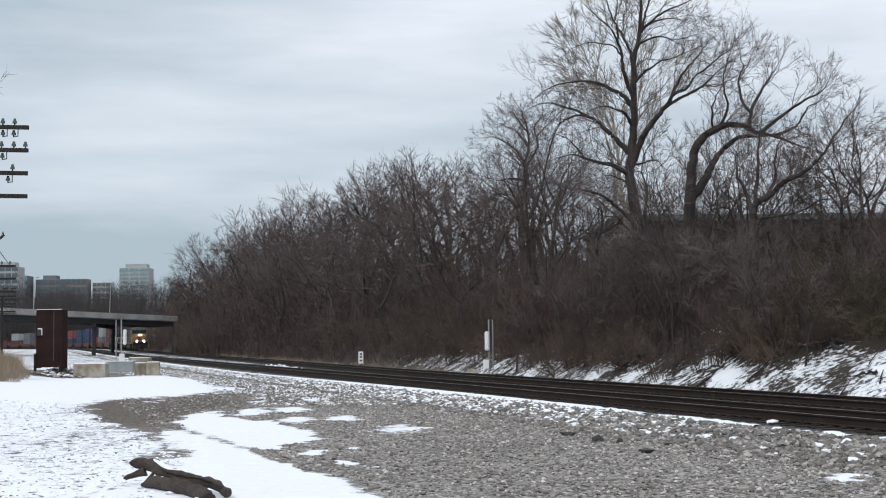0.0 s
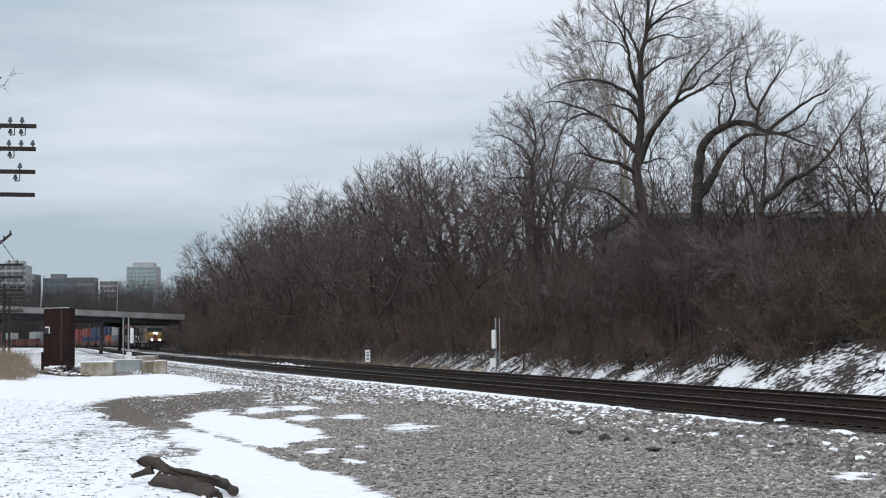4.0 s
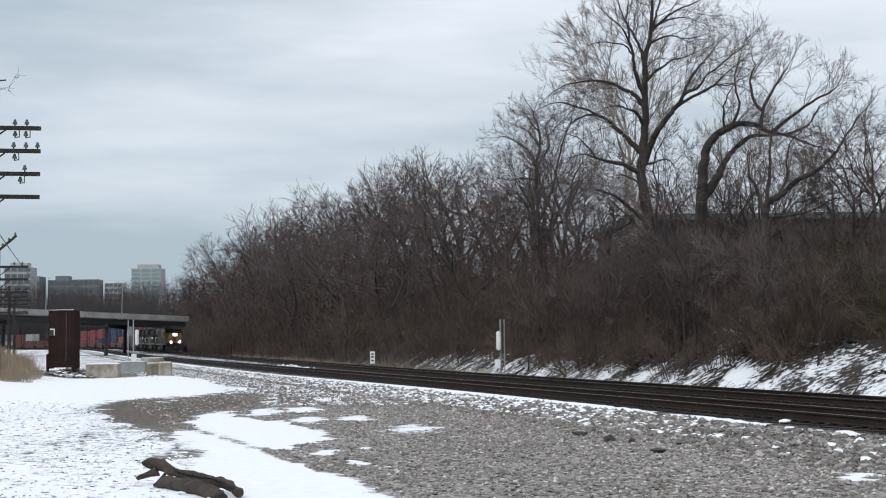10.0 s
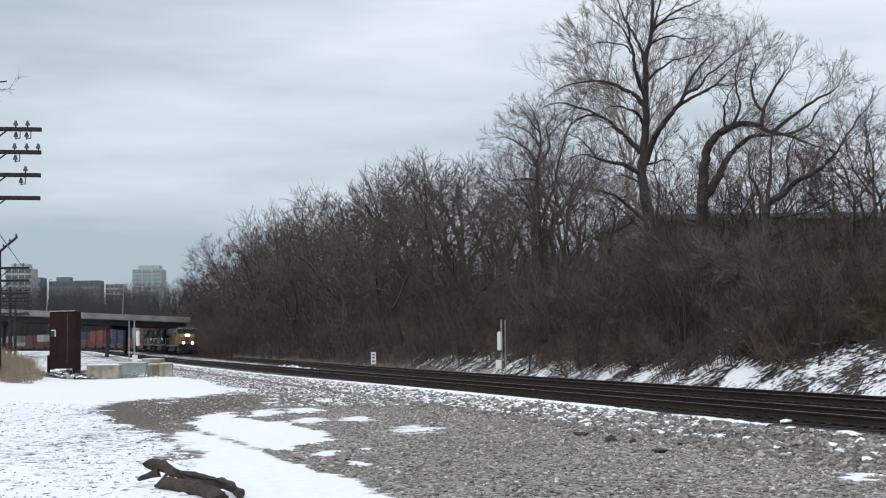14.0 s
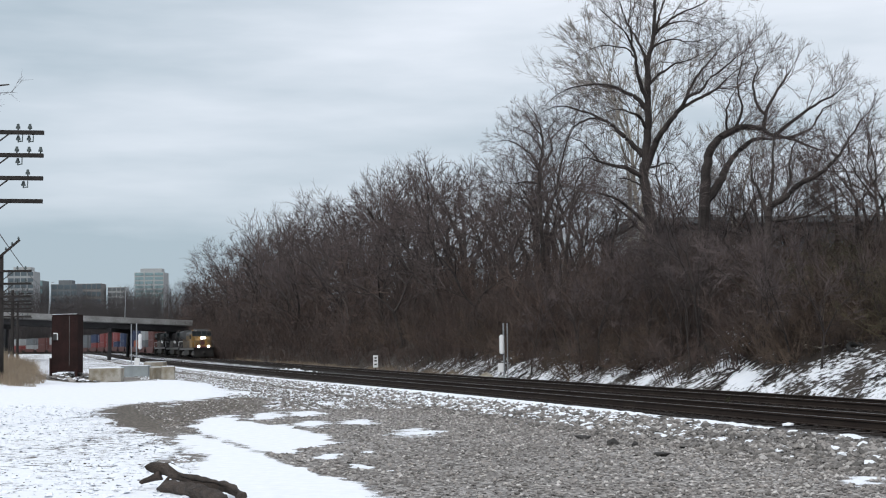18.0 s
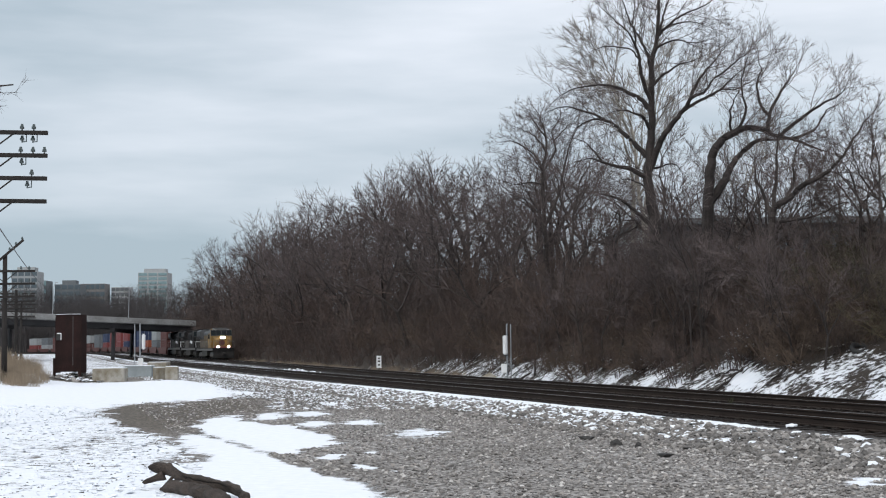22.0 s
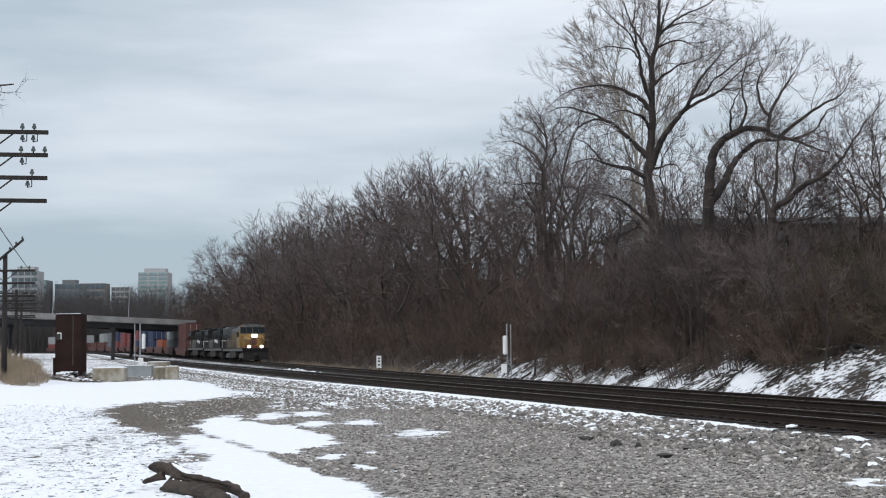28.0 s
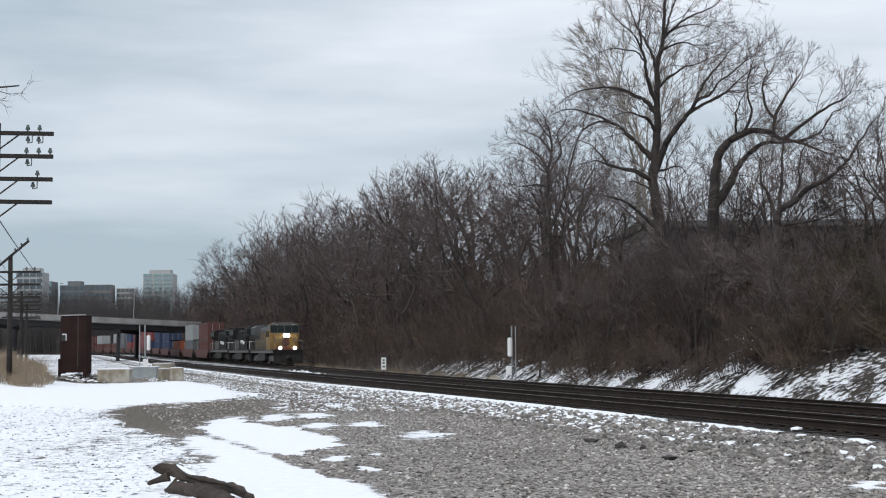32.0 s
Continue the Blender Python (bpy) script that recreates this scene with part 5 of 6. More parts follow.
def fork(rnd, woods, p, d, length, r, level, depth, spread, lift, thin, twigs):
    """A limb that forks again and again into a rounded crown."""
    q = bent(rnd, p, d, length, 3 if level < 3 else 2, 0.20, lift if level < 3 else 0.035)
    r2 = max(r * 0.78, thin)
    k = len(q) - 1
    woods[0 if level == 0 else 1 if level < 4 else 2].limb(q, [r + (r2 - r) * i / k for i in range(k + 1)], 6 if level == 0 else 4 if level < 3 else 3)
    way = (q[-1] - q[-2]).normalized()
    if level >= depth:
        for _ in range(twigs):
            s = q[rnd.randrange(k)].lerp(q[-1], rnd.random())
            reach = length * rnd.uniform(0.6, 1.15)
            e = bent(rnd, s, side_way(rnd, way, rnd.uniform(0.2, 0.8)), reach, 2, 0.2, 0.07)
            woods[2].limb(e, [thin, thin * 0.8, thin * 0.4], 3, True)
            for _ in range(1):
                b = bent(rnd, e[0].lerp(e[1], rnd.uniform(0.4, 1.0)), side_way(rnd, (e[1] - e[0]).normalized(), rnd.uniform(0.4, 0.9)), reach * rnd.uniform(0.35, 0.6), 1, 0.2, 0.08)
                woods[2].limb(b, [thin * 0.8, thin * 0.4], 3, True)
        return
    for n in range(3 if rnd.random() < 0.36 else 2):
        w = side_way(rnd, way, rnd.uniform(0.15, 0.4) if n == 0 else rnd.uniform(spread * 0.6, spread * 1.25))
        fork(rnd, woods, q[-1], w, length * rnd.uniform(0.58, 0.86), max(r2 * (rnd.uniform(0.68, 0.84) if n == 0 else rnd.uniform(0.48, 0.70)), thin), level + 1, depth, spread, lift, thin, twigs)
    if level > 2:
        for _ in range(2):
            e = bent(rnd, q[0].lerp(q[-1], rnd.uniform(0.2, 0.9)), side_way(rnd, way, rnd.uniform(0.5, 1.0)), length * rnd.uniform(0.4, 0.7), 2, 0.22, 0.08)
            woods[2].limb(e, [thin, thin * 0.8, thin * 0.4], 3, True)
    if level and rnd.random() < 0.75:
        fork(rnd, woods, q[1], side_way(rnd, way, rnd.uniform(0.6, 1.1)), length * rnd.uniform(0.4, 0.65), max(r * 0.4, thin), min(level + 2, depth), depth, spread, lift, thin, twigs)


TOP = {}


def wild_tree(seed, high, label, bark=BARK, leaves=0, thick=0.17, depth=5, twig=TWIG, bole=0.33, spread=0.62, lift=0.05, thin=0.009, twigs=5):
    """A bare tree whose bole forks into a crown; its true height goes into TOP."""
    rnd = random.Random(seed)
    woods = Wood(), Wood(), Wood()
    fork(rnd, woods, Vector((0, 0, -0.4)), Vector((rnd.uniform(-0.1, 0.1), rnd.uniform(-0.1, 0.1), 1)), high * bole, thick, 0, depth, spread, lift, thin, twigs)
    k = high / max(v.z for v in woods[2].v)
    t = thing("tree", label, "tree", group="trees on the bank")
    for n, w, m in (("trunk", woods[0], bark), ("branch_frame", woods[1], bark), ("twig_crown", woods[2], twig)):
        w.v = [v * k for v in w.v]
        o = new(n, w.mesh(n, m))
        o.parent = t
        if n != "trunk":
            tagged(o, kind="stuff")
    if leaves:
        lv, lf = [], []
        for _ in range(leaves):
            p = Vector(woods[2].v[rnd.randrange(len(woods[2].v))])
            a = Vector((rnd.uniform(-1, 1), rnd.uniform(-1, 1), rnd.uniform(-1, 0.4))).normalized() * rnd.uniform(0.05, 0.11)
            b = a.orthogonal().normalized() * a.length * 0.5
            i = len(lv)
            lv += [p, p + a * 0.5 + b, p + a, p + a * 0.5 - b]
            lf.append((i, i + 1, i + 2, i + 3))
        me = bpy.data.meshes.new("dry_leaves")
        me.from_pydata(lv, [], lf)
        me.materials.append(LEAF_DRY)
        new("dry_leaves", me).parent = t
    TOP[id(t)] = high
    return t


def brush_clump(seed, high, wide, stems, label, material=BRUSH, leaves=0, leaf=LEAF_DRY, twigs=(7, 6), thin=0.008):
    rnd = random.Random(seed)
    stem, twig = Wood(), Wood()
    for k in range(stems):
        a = rnd.uniform(0, 6.2832)
        r = wide * math.sqrt(rnd.uniform(0, 1)) * 0.6
        p = Vector((math.cos(a) * r, math.sin(a) * r, -0.3))
        w = Vector((math.cos(a) * 0.35 + rnd.uniform(-0.3, 0.3), math.sin(a) * 0.35 + rnd.uniform(-0.3, 0.3), 1))
        h = high * rnd.uniform(0.55, 1.05)
        q = bent(rnd, p, w, h, 4, 0.18, 0.02)
        stem.limb(q, [0.024 * (1 - 0.7 * j / 4) * (high / 3) ** 0.5 for j in range(5)], 3, True)
        ramify(rnd, [twig, twig], q, 0.020, 0.010, 0, twigs, (h * 0.38, h * 0.2), 0.03, thin)
    t = thing("brush", label, "brush", group="leafless brush on the bank")
    for n, wd in (("stem_tangle", stem), ("twig_tangle", twig)):
        o = new(n, wd.mesh(n, material))
        o.parent = t
        tagged(o, kind="stuff")
    if leaves:
        lv, lf = [], []
        for _ in range(leaves):
            p = Vector(twig.v[rnd.randrange(len(twig.v))])
            a = Vector((rnd.uniform(-1, 1), rnd.uniform(-1, 1), rnd.uniform(-1, 0.6))).normalized() * rnd.uniform(0.03, 0.065)
            b = a.orthogonal().normalized() * a.length * 0.55
            i = len(lv)
            lv += [p, p + a * 0.5 + b, p + a, p + a * 0.5 - b]
            lf.append((i, i + 1, i + 2, i + 3))
        me = bpy.data.meshes.new("leaves")
        me.from_pydata(lv, [], lf)
        me.materials.append(leaf)
        o = new("leaves", me)
        o.parent = t
    return t


def round_bush(seed, high, wide, stems, label, material, leaves=0, leaf=LEAF_DRY, thin=0.007):
    """A bush whose stems arch out from one root into a dome of fine twigs."""
    rnd = random.Random(seed)
    stem, twig = Wood(), Wood()
    for k in range(stems):
        a, lean = rnd.uniform(0, 6.2832), math.acos(rnd.uniform(0.12, 1.0))
        way = Vector((math.cos(a) * math.sin(lean), math.sin(a) * math.sin(lean), math.cos(lean) + 0.15))
        tip = math.hypot(wide * math.sin(lean), high * math.cos(lean)) * rnd.uniform(0.8, 1.05)
        q = bent(rnd, Vector((rnd.uniform(-0.25, 0.25) * wide, rnd.uniform(-0.25, 0.25) * wide, -0.2)), way, tip, 4, 0.12, 0.0)
        stem.limb(q, [0.020 * (1 - 0.7 * j / 4) for j in range(5)], 3, True)
        ramify(rnd, [twig, twig], q, 0.014, 0.008, 0, (8, 6), (tip * 0.30, tip * 0.17), 0.0, thin)
    t = thing("bush", label, "bush", group="bushes on the bank")
    for n, wd in (("stem_tangle", stem), ("twig_tangle", twig)):
        o = new(n, wd.mesh(n, material))
        o.parent = t
        tagged(o, kind="stuff")
    if leaves:
        lv, lf = [], []
        for _ in range(leaves):
            p = Vector(twig.v[rnd.randrange(len(twig.v))])
            a = Vector((rnd.uniform(-1, 1), rnd.uniform(-1, 1), rnd.uniform(-1, 0.6))).normalized() * rnd.uniform(0.03, 0.07)
            b = a.orthogonal().normalized() * a.length * 0.5
            i = len(lv)
            lv += [p, p + a * 0.5 + b, p + a, p + a * 0.5 - b]
            lf.append((i, i + 1, i + 2, i + 3))
        me = bpy.data.meshes.new("leaves")
        me.from_pydata(lv, [], lf)
        me.materials.append(leaf)
        new("leaves", me).parent = t
    return t


def stand(t, x, y, turn, size, first, sink=0.1):
    m = Matrix.Translation((x, y, ground_z(x, y) - sink)) @ pose(0, 0, 0, 0, 0, turn) @ Matrix.Scale(size, 4)
    if id(t) in first:
        return copy_thing(t, m @ Matrix.Scale(1 / t.scale.x, 4))
    first.add(id(t))
    t.matrix_basis = m
    return t


# the three large trees on the bank
class Frame:
    """Collects the limbs of one large tree: x to the right, z up from its foot, y leaning away by degrees."""

    def __init__(self, seed):
        self.rnd, self.limbs = random.Random(seed), []

    def limb(self, r0, r1, away, *pts):
        start = Vector((pts[0][0], 0, pts[0][1] - r0 * 1.5))
        # a side limb grows out of the nearest wood that is already there
        root = min((p for line, *_ in self.limbs for p in line), key=lambda p: (p.x - start.x) ** 2 + (p.z - start.z) ** 2, default=None)
        base = root.y if root else 0.0
        line = [(x, base + away * i / len(pts), z) for i, (x, z) in enumerate(pts)]
        if root:
            if (Vector(line[0]) - root).length < 0.6:
                line.pop(0)
            line.insert(0, tuple(root))
        self.limbs.append((curve_points(line, self.rnd, 0.05), r0, r1))


def frame_tree(label, work, seed, per_metre=1.7, reach=1.5, thin=0.007, leaves=160, depth=6):
    """Dresses the limbs of a large tree with forking branches."""
    rnd = random.Random(seed)
    woods = Wood(), Wood(), Wood()
    for pts, r0, r1 in work.limbs:
        k = len(pts) - 1
        woods[0].limb(pts, [r1 + (r0 - r1) * (1 - i / k) ** 1.2 for i in range(k + 1)], 8)
        length = sum((b - a).length for a, b in zip(pts, pts[1:]))
        for _ in range(int(length * per_metre) + 2):
            f = rnd.uniform(0.30, 1.0) if r0 < 0.3 else rnd.uniform(0.5, 1.0)
            i = min(int(f * k), k - 1)
            p, d = pts[i].lerp(pts[i + 1], f * k - i), (pts[i + 1] - pts[i]).normalized()
            r = min(max((r1 + (r0 - r1) * (1 - f) ** 1.2) * rnd.uniform(0.25, 0.45), 0.011), 0.026)
            fork(rnd, woods, p, side_way(rnd, d, rnd.uniform(0.5, 1.15)), reach * rnd.uniform(0.55, 1.15) * (1.2 - 0.45 * f), r, 4, depth, 0.6, 0.03, thin, 3)
        fork(rnd, woods, pts[-1], pts[-1] - pts[-2], reach * 0.6, r1, 4, depth, 0.5, 0.03, thin, 3)
    t = thing("tree", label, "tree", group="trees on the bank")
    for n, w, m in (("trunk", woods[0], BARK), ("branch_frame", woods[1], BARK), ("twig_crown", woods[2], TWIG)):
        o = new(n, w.mesh(n, m))
        o.parent = t
        if n != "trunk":
            tagged(o, kind="stuff")
    lv, lf = [], []
    for _ in range(leaves):
        p = Vector(woods[2].v[rnd.randrange(len(woods[2].v))])
        a = Vector((rnd.uniform(-1, 1), rnd.uniform(-1, 1), rnd.uniform(-1, 0.4))).normalized() * rnd.uniform(0.05, 0.10)
        b = a.orthogonal().normalized() * a.length * 0.5
        i = len(lv)
        lv += [p, p + a * 0.5 + b, p + a, p + a * 0.5 - b]
        lf.append((i, i + 1, i + 2, i + 3))
    me = bpy.data.meshes.new("dry_leaves")
    me.from_pydata(lv, [], lf)
    me.materials.append(LEAF_DRY)
    new("dry_leaves", me).parent = t
    return t


def tall_tree():
    w = Frame(71)
    limb = w.limb
    limb(0.4, 0.05, 0.8, (0.6, -0.5), (0.55, 1.8), (0.4, 3.5), (0.1, 5.3), (-0.1, 6.8), (-0.2, 8.0), (-0.0, 9.5), (0.1, 11.0), (0.1, 12.6), (0.2, 14.1), (0.5, 15.4), (0.6, 16.8), (0.8, 18.3), (0.7, 19.9))
    limb(0.2, 0.025, -2.2, (0.1, 8.3), (0.3, 9.2), (0.6, 9.9), (1.1, 10.6), (1.6, 11.2), (2.1, 11.9), (2.7, 12.1), (3.0, 12.6), (4.0, 13.4), (4.8, 14.0))
    limb(0.1, 0.02, -0.8, (1.7, 11.3), (2.3, 11.6), (3.1, 12.0), (3.6, 12.3), (4.3, 13.0), (5.2, 13.6))
    limb(0.09, 0.02, 1.0, (1.9, 11.7), (2.3, 12.5), (2.8, 13.3), (3.3, 13.8), (3.7, 14.3), (4.1, 14.8))
    limb(0.07, 0.015, 0.6, (3.1, 12.0), (3.7, 12.3), (4.4, 12.3), (5.3, 12.8))
    limb(0.15, 0.02, -1.5, (-0.3, 8.0), (-1.1, 8.2), (-1.8, 8.3), (-2.6, 8.5), (-3.3, 8.7), (-4.1, 8.5))
    limb(0.07, 0.015, 0.6, (-2.6, 8.5), (-3.1, 9.1), (-3.5, 9.6), (-4.2, 9.9))
    limb(0.16, 0.03, 1.8, (-0.3, 9.0), (-0.9, 9.7), (-1.4, 10.2), (-1.8, 10.7), (-2.3, 11.0), (-2.9, 11.1), (-3.5, 10.9), (-3.9, 10.6))
    limb(0.08, 0.015, -0.8, (-2.3, 11.0), (-2.9, 11.3), (-3.6, 11.5), (-4.3, 11.7), (-5.0, 11.6), (-5.6, 11.3))
    limb(0.11, 0.02, -2.4, (-0.1, 10.6), (-0.4, 10.9), (-1.0, 11.1), (-1.6, 11.2), (-2.3, 11.0))
    limb(0.14, 0.02, 2.4, (0.0, 11.6), (-0.5, 12.1), (-1.0, 12.4), (-1.6, 12.8), (-2.4, 13.0), (-3.1, 13.0), (-3.9, 12.9), (-4.6, 12.6))
    limb(0.13, 0.02, -1.6, (-0.0, 12.0), (-0.3, 12.7), (-0.5, 13.5), (-0.6, 14.1), (-0.9, 14.9), (-1.3, 15.5), (-1.9, 16.0), (-2.7, 16.7))
    limb(0.06, 0.015, 1.2, (-0.6, 14.1), (-0.9, 14.6), (-1.5, 14.8), (-2.4, 14.9), (-3.2, 14.6))
    limb(0.1, 0.02, 2.0, (0.2, 13.8), (-0.0, 14.5), (-0.2, 15.1), (-0.5, 15.8), (-0.7, 16.4), (-0.5, 17.1), (-0.6, 18.3))
    limb(0.06, 0.015, -1.0, (-0.8, 14.8), (-0.9, 15.5), (-1.2, 16.2), (-1.6, 17.1), (-2.1, 18.1))
    limb(0.09, 0.02, 1.5, (0.2, 12.9), (0.7, 13.3), (1.2, 13.6), (1.7, 14.0), (2.4, 14.2), (3.3, 14.6))
    limb(0.07, 0.015, -1.2, (0.4, 14.8), (0.9, 15.0), (1.5, 15.1), (2.1, 14.9), (2.8, 14.9))
    limb(0.09, 0.02, -2.0, (0.5, 15.5), (0.9, 15.8), (1.4, 16.2), (2.0, 16.5), (2.9, 16.8), (3.6, 17.4))
    limb(0.06, 0.015, 0.8, (1.1, 15.8), (1.6, 16.1), (2.4, 16.2), (3.2, 16.0))
    limb(0.08, 0.02, 1.0, (0.6, 15.6), (0.8, 16.3), (1.0, 16.9), (1.5, 18.0), (1.9, 18.9))
    limb(0.13, 0.05, -1.5, (-0.0, 5.0), (-0.6, 5.6), (-1.2, 6.1), (-1.8, 6.5), (-2.9, 6.8))
    limb(0.06, 0.015, 1.8, (-0.3, 7.1), (-0.8, 7.6), (-1.3, 7.8), (-1.8, 7.7))
    limb(0.07, 0.015, 2.2, (0.2, 8.1), (0.6, 8.4), (1.1, 8.6), (1.6, 8.5), (1.9, 8.0))
    return frame_tree("tall bare open-crowned tree with a thick dark trunk", w, 5, 1.7, 1.4, thin=0.0055, leaves=60)


def leaning_tree():
    w = Frame(74)
    limb = w.limb
    limb(0.2, 0.04, 0.5, (0.2, -0.5), (0.3, 3.0), (0.3, 5.7), (0.2, 7.7), (0.2, 9.6), (0.5, 11.4), (0.3, 12.6), (0.0, 13.6))
    limb(0.09, 0.015, -1.5, (0.2, 9.6), (-0.3, 10.6), (-1.1, 11.2), (-1.9, 11.6), (-2.7, 11.5))
    limb(0.09, 0.015, 1.2, (0.3, 9.6), (1.1, 11.1), (0.9, 12.4), (1.5, 13.4), (1.6, 14.2))
    limb(0.07, 0.015, 1.0, (0.4, 11.1), (-0.3, 12.1), (-1.0, 12.5), (-1.5, 12.8))
    limb(0.07, 0.015, -1.2, (0.4, 12.2), (-0.4, 13.0), (-0.8, 13.5))
    limb(0.12, 0.02, -0.5, (0.3, 6.1), (1.2, 7.8), (1.6, 9.6), (2.0, 11.2), (2.5, 12.4), (2.7, 13.2))
    limb(0.06, 0.015, 1.4, (0.3, 8.5), (-0.6, 8.9), (-1.6, 8.8), (-2.6, 9.1))
    limb(0.07, 0.015, 0.8, (0.9, 12.0), (1.8, 12.6), (2.6, 13.4))
    return frame_tree("bare tree with a forked crown leaning out of the wood", w, 9, 1.9, 1.05, thin=0.006, leaves=30)


def slim_tree():
    w = Frame(75)
    limb = w.limb
    limb(0.16, 0.03, 0.5, (0.0, -0.5), (0.2, 3.6), (0.4, 5.3), (0.6, 7.1), (0.8, 7.9), (1.1, 9.1), (1.6, 10.0))
    limb(0.07, 0.02, -1, (0.6, 6.8), (1.2, 8.2), (1.7, 8.9), (2.3, 9.5))
    limb(0.06, 0.02, 1, (0.6, 7.2), (0.1, 8.5), (-0.2, 9.5), (-0.5, 10.4))
    return frame_tree("slim dark bare tree forking low in the thicket", w, 10, 1.7, 1.1, thin=0.006, leaves=30)


def crooked_tree():
    w = Frame(72)
    limb = w.limb
    limb(0.36, 0.06, -1.0, (0.1, -0.5), (0.0, 2.4), (0.0, 4.9), (0.1, 6.5), (0.2, 7.8), (0.5, 8.9), (1.2, 9.5), (1.9, 9.8), (2.7, 9.7), (3.3, 9.4), (4.1, 9.2), (5.1, 8.8))
    limb(0.24, 0.08, 1.2, (0.5, 6.5), (0.9, 7.2), (1.2, 7.8), (1.8, 8.6), (2.7, 9.3), (3.3, 9.4))
    limb(0.11, 0.02, 0.6, (3.0, 9.7), (3.2, 10.6), (3.7, 11.6), (4.2, 12.2), (4.5, 12.7))
    limb(0.1, 0.02, -0.9, (3.5, 9.4), (4.6, 10.2), (5.6, 10.9), (6.3, 11.2), (6.6, 11.6))
    limb(0.09, 0.02, 0.9, (3.3, 10.4), (2.7, 11.1), (2.6, 12.1), (2.9, 12.7), (2.8, 13.3))
    limb(0.08, 0.02, -1.4, (1.7, 9.7), (1.9, 10.8), (1.6, 11.8), (1.9, 13.1))
    limb(0.08, 0.02, 1.4, (4.1, 9.2), (5.3, 9.7), (6.0, 10.7), (6.5, 10.9))
    limb(0.07, 0.02, -2.0, (1.2, 9.5), (1.1, 10.6), (1.4, 11.4))
    return frame_tree("crooked bare tree with a trunk arching over sideways", w, 6, 2.0, 1.1, thin=0.0055, leaves=260)


def spreading_tree():
    w = Frame(73)
    limb = w.limb
    limb(0.22, 0.03, -1.0, (-0.2, -0.5), (-0.3, 2.0), (-0.3, 4.1), (-0.2, 5.0), (0.4, 5.4), (1.1, 6.0), (1.9, 6.4), (2.5, 6.9), (2.9, 7.4), (3.4, 8.2), (3.8, 8.8))
    limb(0.12, 0.02, 1.4, (-0.3, 4.7), (-0.5, 5.6), (-0.8, 6.5), (-0.7, 7.5))
    limb(0.11, 0.02, 0.8, (-0.1, 5.0), (-0.0, 6.2), (0.1, 7.6), (0.3, 8.5))
    limb(0.1, 0.02, 1.1, (0.1, 5.0), (0.7, 5.9), (0.9, 7.3), (1.3, 8.2))
    limb(0.08, 0.02, -1.2, (0.6, 4.5), (1.7, 4.7), (2.4, 5.1), (3.0, 5.2))
    return frame_tree("low-forked bare tree with wide spreading limbs", w, 8, 2.0, 1.0, thin=0.0055, leaves=260)


FIRST = set()


def foot(px_ratio, d):
    """A place on the bank that lies on the line of sight x = ratio * y, d across from the eye."""
    y = d / (ACROSS.x * px_ratio + ACROSS.y)
    return px_ratio * y, y


for maker, ratio, d in ((tall_tree, 0.1475, 33.5), (crooked_tree, 0.1835, 33.5), (spreading_tree, 0.232, 33.0), (leaning_tree, 0.0705, 36.0), (slim_tree, 0.087, 34.0)):
    x, y = foot(ratio, d)
    t = maker()
    t.matrix_basis = Matrix.Translation((x, y, ground_z(x, y)))

rnd = random.Random(11)
LABELS = ["slender bare tree with dark upright branches", "bare forked tree with a fine twiggy crown", "tall thin bare tree crowded by others", "bare leaning tree with a broad fan of twigs"]
SHAPES = ((0.33, 0.78, 0.03), (0.26, 0.72, 0.035), (0.38, 0.90, 0.02), (0.30, 0.66, 0.04), (0.32, 0.95, 0.025), (0.24, 0.80, 0.03))
KINDS = [wild_tree(120 + k, 12.5, LABELS[k % 4], leaves=(0, 0, 160, 0, 90, 0)[k], bole=a, spread=b, lift=c, thick=0.23, depth=6, twigs=3, thin=0.0075) for k, (a, b, c) in enumerate(SHAPES)]
FAR_KINDS = [wild_tree(140 + k, 12.5, LABELS[k % 4], bole=a, spread=b, lift=c, depth=5, thick=0.24, thin=0.012, twigs=3) for k, (a, b, c) in enumerate(SHAPES)]
PALE = wild_tree(40, 15.5, "tall bare tree with pale mottled bark", bark=BARK_PALE, thick=0.24, depth=6, twig=TWIG_PALE, bole=0.30, spread=0.26, lift=0.15, thin=0.012, twigs=5)
# how high the crowns of the wood reach along the bank, as a slope over the eye by bearing
CROWNS = Line([(-0.30, 0.03), (-0.22, 0.036), (-0.19, 0.042), (-0.175, 0.048), (-0.157, 0.048), (-0.148, 0.062), (-0.135, 0.075), (-0.115, 0.086), (-0.101, 0.090), (-0.093, 0.101), (-0.080, 0.100), (-0.068, 0.106), (-0.055, 0.110), (-0.044, 0.120), (-0.028, 0.123), (-0.014, 0.127), (0.010, 0.140), (0.026, 0.132), (0.036, 0.126), (0.052, 0.130), (0.068, 0.138), (0.084, 0.146), (0.11, 0.135), (0.14, 0.112), (0.20, 0.105), (0.245, 0.105), (0.28, 0.145), (0.5, 0.17)])


def crown_size(x, y, t):
    top = 2.0 + float(CROWNS.at(x / y)) * y * 0.975
    return max(0.35, (top - ground_z(x, y)) / TOP[id(t)])


